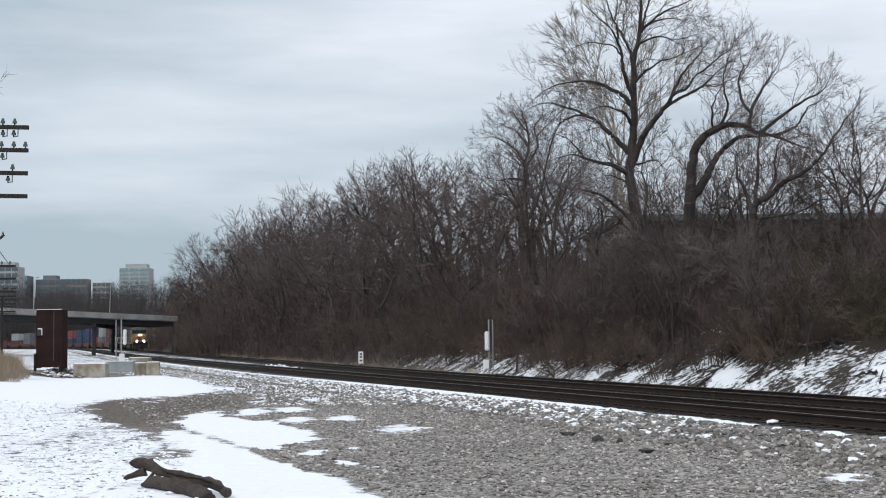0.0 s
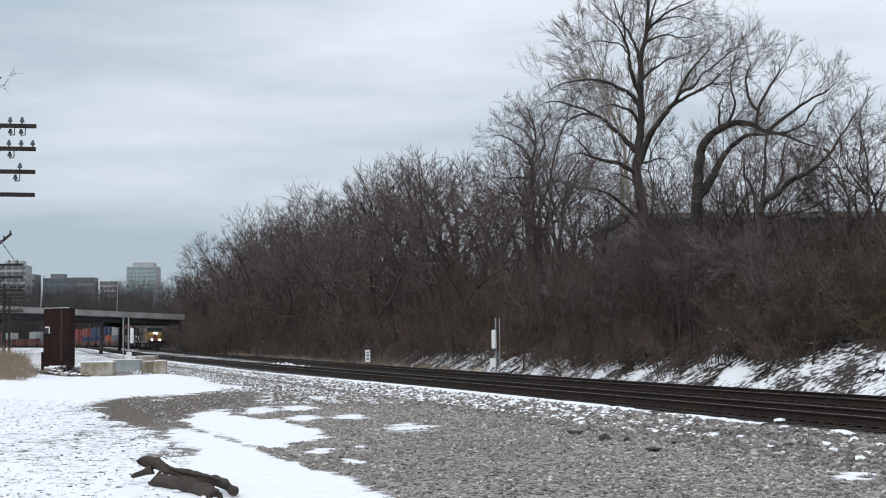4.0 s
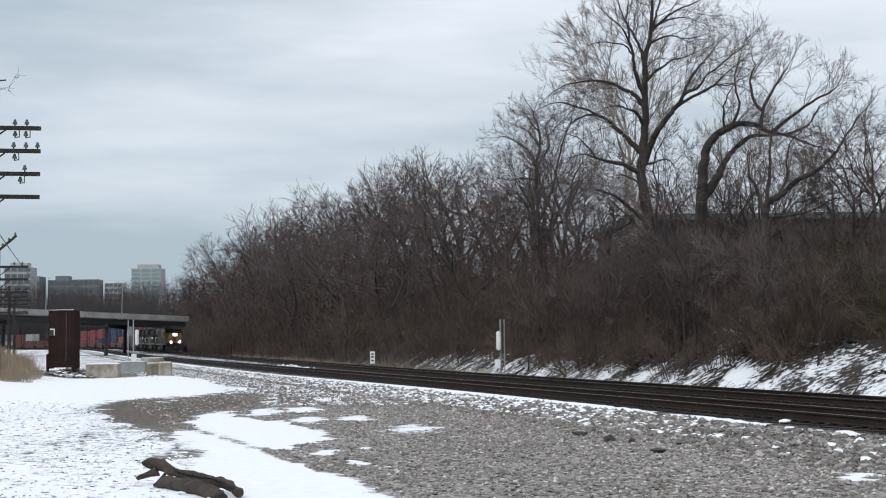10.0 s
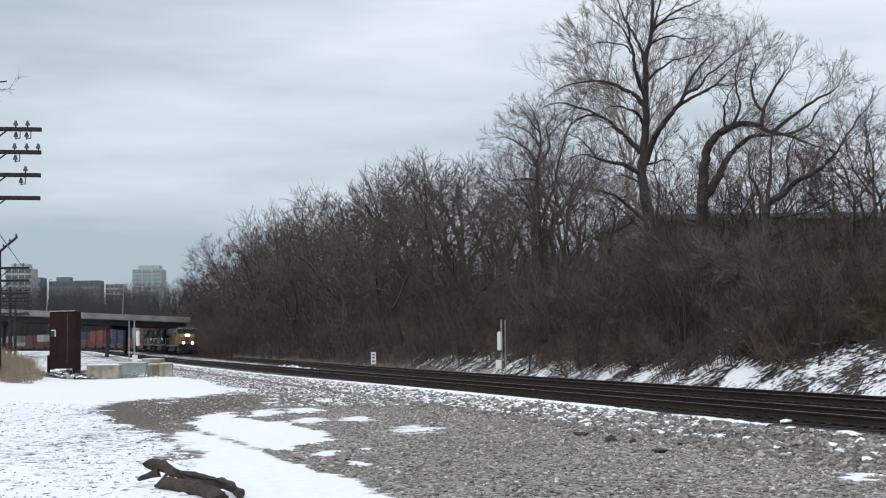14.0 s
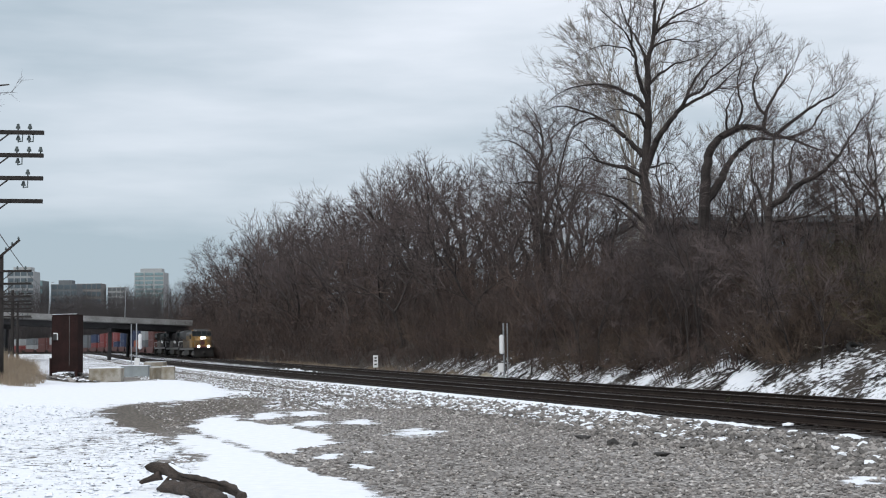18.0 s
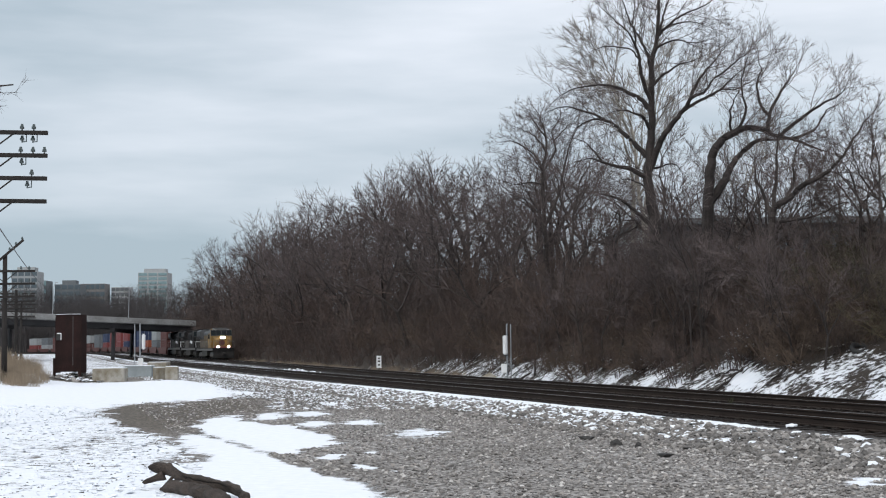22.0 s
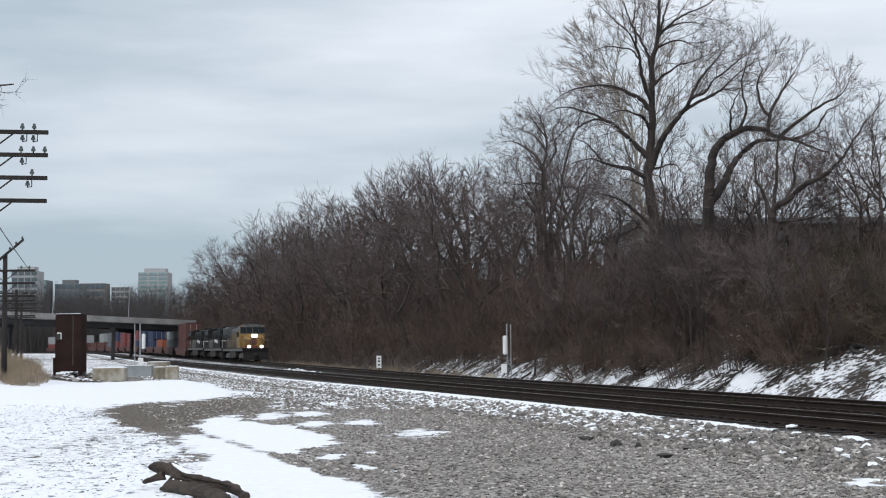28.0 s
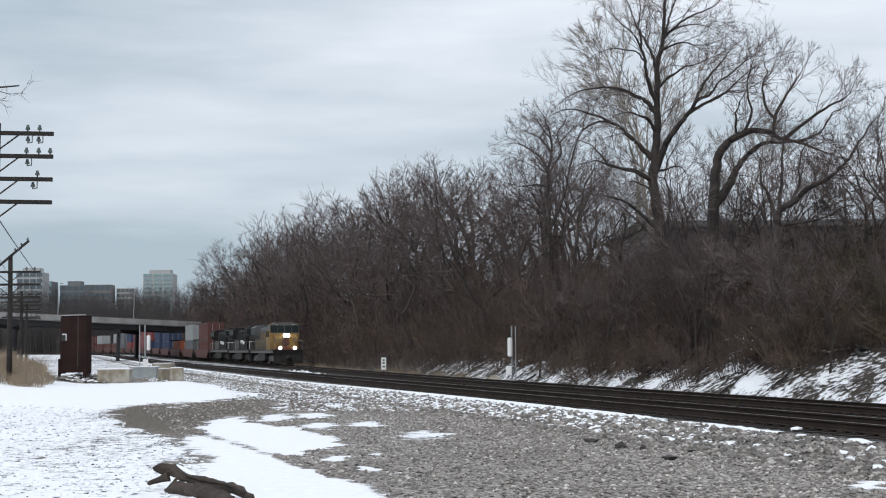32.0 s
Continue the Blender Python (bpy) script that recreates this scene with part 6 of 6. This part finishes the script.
for row, (gap, off) in enumerate(((5.4, 4.5), (5.2, 8.0), (5.6, 12.0), (9.0, 17.0), (13.0, 24.0))):
    u = 62.0 + row * 1.7
    while u < 345:
        d = float(FAR.at(u)) + 4.4 + off + rnd.uniform(-2.0, 2.0)
        p = plan(u, d)
        special = min(abs(p.x / p.y - r) for r in (0.1475, 0.1835))
        thinned = 0.6 if p.x / p.y > 0.15 else 0.3 if row < 2 else 0.15
        if (p.x / p.y < 0.045 or rnd.random() < (0.7 if p.x / p.y < 0.085 else thinned)) and not (special < 0.012 and d < 40):
            t = (KINDS if u < 125 and row < 2 else FAR_KINDS)[rnd.randrange(6)]
            size = min(1.7, crown_size(p.x, p.y, t)) * rnd.choice((0.76, 0.86, 0.93, 1.0, 1.03)) * (1.0 if row else 0.82) * (1.06 if p.x / p.y > 0.03 else 1.0)
            stand(t, p.x, p.y, rnd.uniform(0, 360), size, FIRST)
        u += gap * rnd.uniform(0.75, 1.35) * (1 + u / 420)
# trees that stand out of the wood's outline: bearing, d across, slope of the top
for ratio, d, top, which in ((0.010, 41.0, 0.1355, 0), (-0.040, 41.5, 0.1225, 2), (-0.026, 42.5, 0.123, 1), (-0.093, 41.0, 0.1055, 3), (-0.138, 42.0, 0.078, 1), (-0.116, 42.5, 0.087, 4), (0.072, 41.0, 0.140, 5), (0.086, 43.0, 0.154, 2), (0.050, 38.0, 0.128, 3), (0.062, 40.0, 0.140, 0), (0.078, 40.0, 0.140, 1), (0.094, 41.0, 0.146, 4), (0.110, 38.0, 0.118, 1), (0.080, 42.0, 0.158, 2), (0.088, 37.5, 0.150, 0), (0.268, 36.0, 0.140, 3), (0.280, 38.0, 0.150, 0), (0.292, 36.5, 0.160, 2), (0.305, 38.0, 0.170, 4), (0.163, 43.0, 0.158, 1), (0.173, 45.0, 0.145, 4), (0.203, 44.0, 0.150, 3), (0.218, 42.0, 0.138, 5)):
    x, y = foot(ratio, d)
    stand(KINDS[which], x, y, ratio * 5000, (2.0 + top * 1.01 * y - ground_z(x, y)) / 12.5, FIRST)
for k in range(4):
    x, y = foot(rnd.uniform(-0.025, 0.115), rnd.uniform(35.5, 45))
    stand(KINDS[k % 6], x, y, k * 61, crown_size(x, y, KINDS[0]) * rnd.uniform(0.8, 0.99), FIRST)
# trees at the near end that still hold tufts of dry leaves
LEAFY = [wild_tree(150 + k, 12.5, "bare tree still holding tufts of brown leaves", leaves=500, bole=a, spread=b, lift=0.03, thick=0.2, depth=6, twigs=2, thin=0.007) for k, (a, b) in enumerate(((0.24, 0.7), (0.30, 0.85)))]
for ratio, d, top, which in ((0.296, 38.5, 0.178, 1), (0.308, 36.5, 0.172, 0), (0.316, 39.0, 0.188, 1)):
    x, y = foot(ratio, d)
    stand(LEAFY[which], x, y, ratio * 7000, (2.0 + top * y - ground_z(x, y)) / 12.5, FIRST)
# small twiggy trees in front of the hilltop building
for k in range(14):
    x, y = foot(rnd.uniform(0.095, 0.255), rnd.uniform(34.5, 43))
    stand(FAR_KINDS[k % 6], x, y, k * 77, rnd.uniform(0.42, 0.66), FIRST)
for ratio, d, s in ((0.138, 42.0, 1.30), (0.129, 45.0, 1.2), (0.205, 46.0, 0.72)):
    x, y = foot(ratio, d)
    stand(PALE, x, y, ratio * 3000 + 115, s, FIRST)
# slighter trees at the near end of the bank
for k in range(10):
    ratio, d = rnd.uniform(0.27, 0.42), rnd.uniform(33, 48)
    x, y = foot(ratio, d)
    which = KINDS[rnd.randrange(6)]
    stand(which, x, y, rnd.uniform(0, 360), crown_size(x, y, which) * rnd.uniform(0.6, 1.0), FIRST)
# slender stems in front of the brush
SAPLINGS = [wild_tree(160 + k, 5.5, "slender bare sapling at the foot of the bank", thick=0.06, depth=5, bole=0.36, spread=0.6, lift=0.04, thin=0.007, twigs=3) for k in range(4)]
for k, ratio in enumerate((0.175, 0.187, 0.16, 0.205, 0.142, 0.12, 0.225, 0.24, 0.1, 0.085, 0.26, 0.065)):
    x, y = foot(ratio, rnd.uniform(28.2, 30.5))
    stand(SAPLINGS[k % 4], x, y, k * 50, rnd.uniform(0.8, 1.2), FIRST)
for ratio, d, size in ((0.1775, 28.9, 1.6), (0.168, 29.6, 1.4), (0.112, 28.6, 1.3)):
    x, y = foot(ratio, d)
    stand(SAPLINGS[int(ratio * 1000) % 4], x, y, ratio * 9000, size, FIRST)

CLUMPS = [brush_clump(60, 3.4, 1.6, 26, "dense leafless grey-brown brush on the bank"), brush_clump(61, 2.6, 1.8, 28, "low tangled leafless brown brush"),
          brush_clump(62, 4.8, 1.6, 24, "tall whippy leafless saplings in a thicket"), brush_clump(63, 2.8, 1.7, 26, "brown brush still holding dry leaves", leaves=500),
          brush_clump(64, 6.2, 1.8, 24, "tall thicket of thin bare saplings")]
FAR_CLUMPS = [brush_clump(66, 3.4, 1.6, 18, "dense leafless grey-brown brush on the bank", twigs=(5, 4), thin=0.018), brush_clump(67, 4.8, 1.6, 16, "tall whippy leafless saplings in a thicket", twigs=(5, 4), thin=0.018), brush_clump(68, 6.2, 1.8, 18, "tall thicket of thin bare saplings", twigs=(5, 4), thin=0.018)]
IVIED = brush_clump(65, 3.0, 1.9, 26, "tangled brush overgrown with dull green ivy", leaves=2600, leaf=IVY)
THICKET = Line([(-0.30, 0.02), (-0.20, 0.028), (-0.15, 0.052), (-0.10, 0.068), (-0.03, 0.080), (0.03, 0.082), (0.07, 0.076), (0.11, 0.069), (0.14, 0.068), (0.18, 0.072), (0.23, 0.078), (0.26, 0.086), (0.5, 0.095)])
TALL = {id(c): h for c, h in zip(CLUMPS + [IVIED] + FAR_CLUMPS, (3.4, 2.6, 4.8, 2.8, 6.2, 3.0, 3.4, 4.8, 6.2))}
for row, (gap, off, tall) in enumerate(((2.2, 2.0, 1.8), (2.0, 3.6, 3.0), (2.2, 5.6, 4.2), (2.5, 8.2, 5.4), (2.4, 10.0, 6.2), (3.0, 11.5, 6.2))):
    u = 15.0
    while u < 350:
        d = float(FAR.at(u)) + 4.4 + off + rnd.uniform(-1.1, 1.1) - 1.6 * float(smooth(u, 80, 130))
        p = plan(u, d)
        c = CLUMPS[rnd.choice((0, 1, 2, 3, 4, 4, 2))] if row > 1 else CLUMPS[rnd.choice((0, 1, 1, 3, 0))]
        if row > 1 and p.x / p.y > 0.235 and rnd.random() < 0.4:
            c = rnd.choice((IVIED, IVIED, CLUMPS[3]))
        if u > 112:
            c = FAR_CLUMPS[rnd.randrange(3) if row > 1 else 0]
        if p.y > 8 and p.x / p.y < 0.48 and not (u < 46 and row < 2) and not (row == 4 and p.x / p.y < 0.11) and not (row < 3 and 0.196 < p.x / p.y < 0.212):
            reach = 2.0 + float(THICKET.at(p.x / p.y)) * p.y - ground_z(p.x, p.y)
            high = max(1.2, min(tall * (1.15 + 0.75 * float(smooth(u, 90, 220))), reach * 1.15)) * rnd.uniform(0.75, 1.15)
            size = high / TALL[id(c)]
            stand(c, p.x, p.y, rnd.uniform(0, 360), min(size, 1.0) if c in (IVIED, CLUMPS[3]) else size, FIRST)
        u += gap * rnd.uniform(0.7, 1.3) * (1 + max(0, u - 70) / 60)


# rounded bushes that stand out of the brush, tan at the foot and dull olive higher up
BUSHES = [round_bush(170, 2.6, 2.0, 44, "rounded leafless tan-brown bush on the bank", BRUSH_TAN), round_bush(171, 2.2, 2.3, 44, "low spreading leafless brown bush", BRUSH_TAN),
          round_bush(172, 3.4, 2.2, 48, "tall rounded leafless grey-brown bush", BRUSH), round_bush(173, 3.4, 2.7, 54, "dense dull olive bush with small dry leaves", BRUSH_OLIVE, 1800, IVY)]
for ratio, d, which, size in ((0.094, 28.2, 1, 1.0), (0.112, 29.2, 0, 1.05), (0.141, 28.6, 1, 0.95), (0.160, 30.2, 0, 1.1), (0.128, 31.5, 2, 1.0), (0.178, 31.0, 2, 0.95), (0.222, 29.6, 0, 0.9), (0.246, 28.8, 1, 1.0),
                              (0.262, 30.6, 0, 1.1), (0.236, 32.0, 2, 0.95), (0.276, 33.0, 3, 1.0), (0.296, 34.0, 3, 1.05), (0.258, 34.0, 3, 0.9), (0.308, 32.0, 2, 0.9), (0.284, 30.0, 0, 0.85), (0.322, 31.0, 3, 1.0), (0.268, 36.5, 3, 1.0), (0.300, 37.5, 3, 1.1), (0.240, 35.5, 3, 0.8),
                              (0.060, 30.0, 0, 1.1), (0.046, 31.5, 1, 1.2), (0.030, 32.0, 0, 1.2), (0.014, 32.4, 2, 1.1), (-0.004, 33.2, 0, 1.25), (-0.024, 33.8, 1, 1.3), (-0.044, 34.6, 0, 1.3), (-0.066, 35.4, 2, 1.2), (0.074, 31.8, 2, 1.0), (0.036, 34.6, 2, 1.2), (0.002, 36.0, 2, 1.3)):
    x, y = foot(ratio, d)
    stand(BUSHES[which], x, y, ratio * 4000, size, FIRST)
# brush crowding the end of the road bridge
for k in range(16):
    u = 218 + k * 2.7
    p = plan(u, float(FAR.at(u)) + 3.0 + rnd.uniform(0, 1.6))
    stand(CLUMPS[(4, 2, 0)[k % 3]], p.x, p.y, k * 67, (1.15, 1.45, 1.7)[k % 3], FIRST)
# the tall thicket round the feet of the large trees
for k in range(18):
    x, y = foot(rnd.uniform(0.125, 0.225), rnd.uniform(34.2, 41))
    stand(CLUMPS[rnd.choice((4, 4, 2))], x, y, k * 67, rnd.uniform(0.5, 0.8), FIRST)


# ---------------------------------------------------------------- dry grass
def grass_tuft(seed, high, blades, wide):
    rnd = random.Random(seed)
    w = Wood()
    for _ in range(blades):
        a, r = rnd.uniform(0, 6.2832), wide * math.sqrt(rnd.random())
        p = Vector((math.cos(a) * r, math.sin(a) * r, -0.05))
        q = bent(rnd, p, Vector((rnd.uniform(-0.4, 0.4), rnd.uniform(-0.4, 0.4), 1)), high * rnd.uniform(0.5, 1.1), 3, 0.14, -0.05)
        w.limb(q, [0.007, 0.006, 0.004, 0.002], 3, True)
    o = new("grass_tuft", w.mesh("grass_tuft", REED))
    return tagged(o, "tall dry straw-coloured grass standing out of snow", "grass", "dry grass by the poles")


TUFTS = [grass_tuft(90 + k, (1.1, 0.9, 0.65)[k], 120, (0.6, 0.7, 0.8)[k]) for k in range(3)]
for k in range(110):
    y = rnd.uniform(71, 86)
    x = y * rnd.uniform(-0.32, -0.274)
    stand(TUFTS[k % 3], x, y, rnd.uniform(0, 360), rnd.uniform(0.7, 1.2), FIRST, 0.0)
for k in range(46):
    u = rnd.uniform(85, 230)
    p = plan(u, float(FAR.at(u)) + 3.4 + rnd.uniform(-0.4, 1.0))
    stand(TUFTS[1 + k % 2], p.x, p.y, rnd.uniform(0, 360), rnd.uniform(0.6, 1.0), FIRST, 0.0)


weed = grass_tuft(97, 0.34, 26, 0.06)
weed.data.materials[0] = IVY
weed.matrix_basis = pose(8.61, 43.59, RAIL_Z - 0.22)
tagged(weed, "small dull green weed growing between the rails", "weed", "weeds")


# ---------------------------------------------------------------- fallen wood on the bank
def fallen_branch(x0, y0, length, turn, r, seed, bark=BARK):
    rnd = random.Random(seed)
    bm = B()
    pts = []
    for k in range(7):
        a = radians(turn)
        x, y = x0 + math.cos(a) * length * k / 6, y0 + math.sin(a) * length * k / 6
        pts.append(Vector((x, y, ground_z(x, y) + r * 0.7 + rnd.uniform(0, 0.12))))
    tube(bm, pts, [r * (1 - 0.6 * k / 6) for k in range(7)], 7, 0.3)
    ob = new("fallen_branch", mesh_of(bm, "fallen_branch", bark))
    tagged(ob, "dead dark branch lying on the snowy bank" if bark == BARK else "pale dead branch lying on the snowy bank", "branch", "fallen branches")


for k in range(110):
    u = rnd.uniform(18, 80)
    p = plan(u, float(FAR.at(u)) + rnd.uniform(3.4, 9.0))
    fallen_branch(p.x, p.y, rnd.uniform(0.7, 3.6), rnd.choice((40, 55, 70, 20, 120)) + rnd.uniform(-15, 15), rnd.choice((0.02, 0.025, 0.035, 0.05)), k)


for k in range(26):
    x, y = foot(rnd.gauss(0.204, 0.008), rnd.uniform(27.0, 31.5))
    fallen_branch(x, y, rnd.uniform(0.8, 2.4), rnd.choice((55, 70, 110, 30)) + rnd.uniform(-15, 15), rnd.choice((0.02, 0.03, 0.045)), 300 + k)
for x, y, length, turn, r, bark in ((9.64, 66.0, 3.1, 37, 0.10, BARK), (9.8, 65.2, 2.0, 8, 0.10, BARK), (9.2, 66.6, 1.8, 45, 0.06, BARK), (3.2, 79.5, 2.4, 40, 0.12, BARK), (13.9, 57.0, 3.1, -82, 0.06, BARK_PALE), (14.0, 55.6, 2.6, -64, 0.05, BARK_PALE)):
    fallen_branch(x, y, length, turn, r, int(x * 10), bark)

# a tree beside the first pole, of which only a limb tip reaches into view
r2 = random.Random(55)
side = tree_from("tree", "bare tree beside the poles with a long drooping limb", [
    (bent(r2, Vector((0, 0, -0.3)), Vector((-0.1, 0, 1)), 9.5, 7, 0.05, 0.05), 0.2, 0.05),
    (curve_points([(0, 0, 6.2), (1.4, -0.2, 8.0), (2.6, -0.3, 9.0), (3.9, -0.4, 9.2)], r2, 0.04), 0.08, 0.02)], (5, 4, 3), (1.3, 0.8, 0.5), 56, thin=0.006)
side.matrix_basis = pose(-15.4, 40.0, ground_z(-15.4, 40.0))

# scraps on the far side of the line
plank = new("plank", mesh_of(box(B(), -1.1, 1.1, -0.12, 0.12, 0.0, 0.07, 0.01), "plank", WHITE))
p = plan(74.5, 26.8)
plank.matrix_basis = Matrix.Translation((p.x, p.y, ground_z(p.x, p.y))) @ pose(0, 0, 0, 0, 0, -52)
tagged(plank, "pale snow-dusted plank lying beside the track", "plank")

tyre = B()
for k in range(20):
    a = 6.2832 * k / 20
    for j in range(8):
        b = 6.2832 * j / 8
        rr = 0.26 + 0.085 * math.cos(b)
        tyre.verts.new((math.cos(a) * rr, math.sin(a) * rr, 0.10 + 0.10 * math.sin(b)))
tyre.verts.ensure_lookup_table()
for k in range(20):
    for j in range(8):
        tyre.faces.new([tyre.verts[i] for i in (k * 8 + j, (k + 1) % 20 * 8 + j, (k + 1) % 20 * 8 + (j + 1) % 8, k * 8 + (j + 1) % 8)])
loose_stone(2.83, 82.6, 0.48, 0.4, 0.34, CONCRETE, 9, "rounded weathered boulder at the foot of a marker post")
loose_stone(7.36, 30.9, 0.13, 0.10, 0.07, SNOW, 10, "lump of snow resting on a tie end")
old_tyre = new("old_tyre", mesh_of(tyre, "old_tyre", SIGN_BLACK, True))
tagged(old_tyre, "old black tyre half buried on the snowy bank", "tyre")
old_tyre.matrix_basis = Matrix.Translation((14.95, 52.4, ground_z(14.95, 52.4) - 0.06)) @ pose(0, 0, 0, 28, -12, 20)


# ---------------------------------------------------------------- building on the hill
hall = thing("hilltop_building", "long low dark grey building on the hilltop", "building", pose(26, 118, 0))
part("shell", box(B(), -9.8, 34, 0, 24, 3, 11.6, 0.05), HILL_BUILDING, hall)
part("end_panel", box(B(), -10.0, -9.1, -0.05, 12, 4, 11.3, 0.02), FACADE_PALE, hall, "pale end wall panel")
part("roof_edge", box(B(), -10.2, 34.4, -0.4, 24.4, 11.6, 12.1, 0.05), FACADE_GREY, hall)
part("flue", rod(B(), (15, 4, 11.9), (15, 4, 15.4), 0.22, n=10), HILL_BUILDING, hall)
for k in range(9):
    part("window", box(B(), -8 + k * 4.6, -5.6 + k * 4.6, -0.06, 0.05, 8.4, 10.0), GREY_GLASS, hall)


# ---------------------------------------------------------------- skyline
def tower(name, label, x, y, wide, deep, base, top, facade, glass, floors, bays, crown=None):
    t = thing(name, label, "building", pose(x, y, 0), "skyline buildings")
    part("shell", box(B(), -wide / 2, wide / 2, 0, deep, base, top, 0.1), facade, t)
    h = (top - base) / floors
    for f in range(floors):
        for b in range(bays):
            w = wide / bays
            part("window_band", box(B(), -wide / 2 + b * w + w * 0.08, -wide / 2 + (b + 1) * w - w * 0.08, -0.25, 0.1, base + f * h + h * 0.28, base + f * h + h * 0.90), glass, t)
    if crown:
        for x0, x1, z1 in crown:
            part("roof_block", box(B(), x0, x1, deep * 0.2, deep * 0.8, top, z1, 0.1), facade, t)
    return t


tower("office_tower", "pale glass office tower with teal window bands", -175.0, 900, 18.0, 16, 2, 49.5, FACADE_PALE, TEAL_GLASS, 18, 3, [(-6, 7, 52)])
tower("apartment_tower", "pale apartment tower with banded balconies", -239.5, 850, 15, 14, 2, 48.3, FACADE_PALE, GREY_GLASS, 13, 4, [(-5, 5, 51)])
tower("glass_annex", "green glass block beside a pale tower", -238, 872, 11, 14, 2, 44, FACADE_GREY, TEAL_GLASS, 9, 3)
tower("office_block", "wide grey office block with stepped roof", -222, 880, 15.5, 14, 2, 42, FACADE_GREY, GREY_GLASS, 10, 4, [(-4, 4, 44.5)])
tower("office_block", "wide dull brown office block with a flat roof", -216.5, 920, 15.5, 14, 2, 44, FACADE_TAN, GREY_GLASS, 9, 5)
tower("office_block", "small pale office block", -201.5, 930, 11, 12, 2, 42, FACADE_PALE, FACADE_GREY, 12, 4)


def far_woods(name, label, x0, x1, y, slope, seed, n):
    """A distant belt of bare woods: many upright tufts of fine stems."""
    r = random.Random(seed)
    w = Wood()
    for k in range(n):
        x = r.uniform(x0, x1)
        yy = y + r.uniform(0, 60)
        p = Vector((x, yy, ground_z(x, yy)))
        h = (2.0 + slope * yy) * r.uniform(0.72, 1.04) * (0.92 + 0.07 * math.sin(x * 0.07 + seed) + 0.05 * math.sin(x * 0.23)) - p.z
        m = bent(r, p, Vector((0, 0, 1)), h, 3, 0.08, 0)
        w.limb(m, [0.20, 0.16, 0.10, 0.03], 3, True)
        for j in range(26):
            q = m[1].lerp(m[3], r.random())
            e = bent(r, q, Vector((r.uniform(-1, 1), r.uniform(-1, 1), r.uniform(0.1, 1.2))), h * r.uniform(0.08, 0.22), 1, 0.2, 0.1)
            w.limb(e, [0.06, 0.03], 3, True)
    ob = new(name, w.mesh(name, FAR_WOOD))
    return tagged(ob, label, "woods", kind="stuff")


far_woods("far_woods", "hazy grey-brown belt of distant bare woods", -320, -112, 740, 0.043, 5, 1900)
far_woods("middle_woods", "bare woods behind the road bridge", -250, -90, 610, 0.034, 6, 1200)

motions()
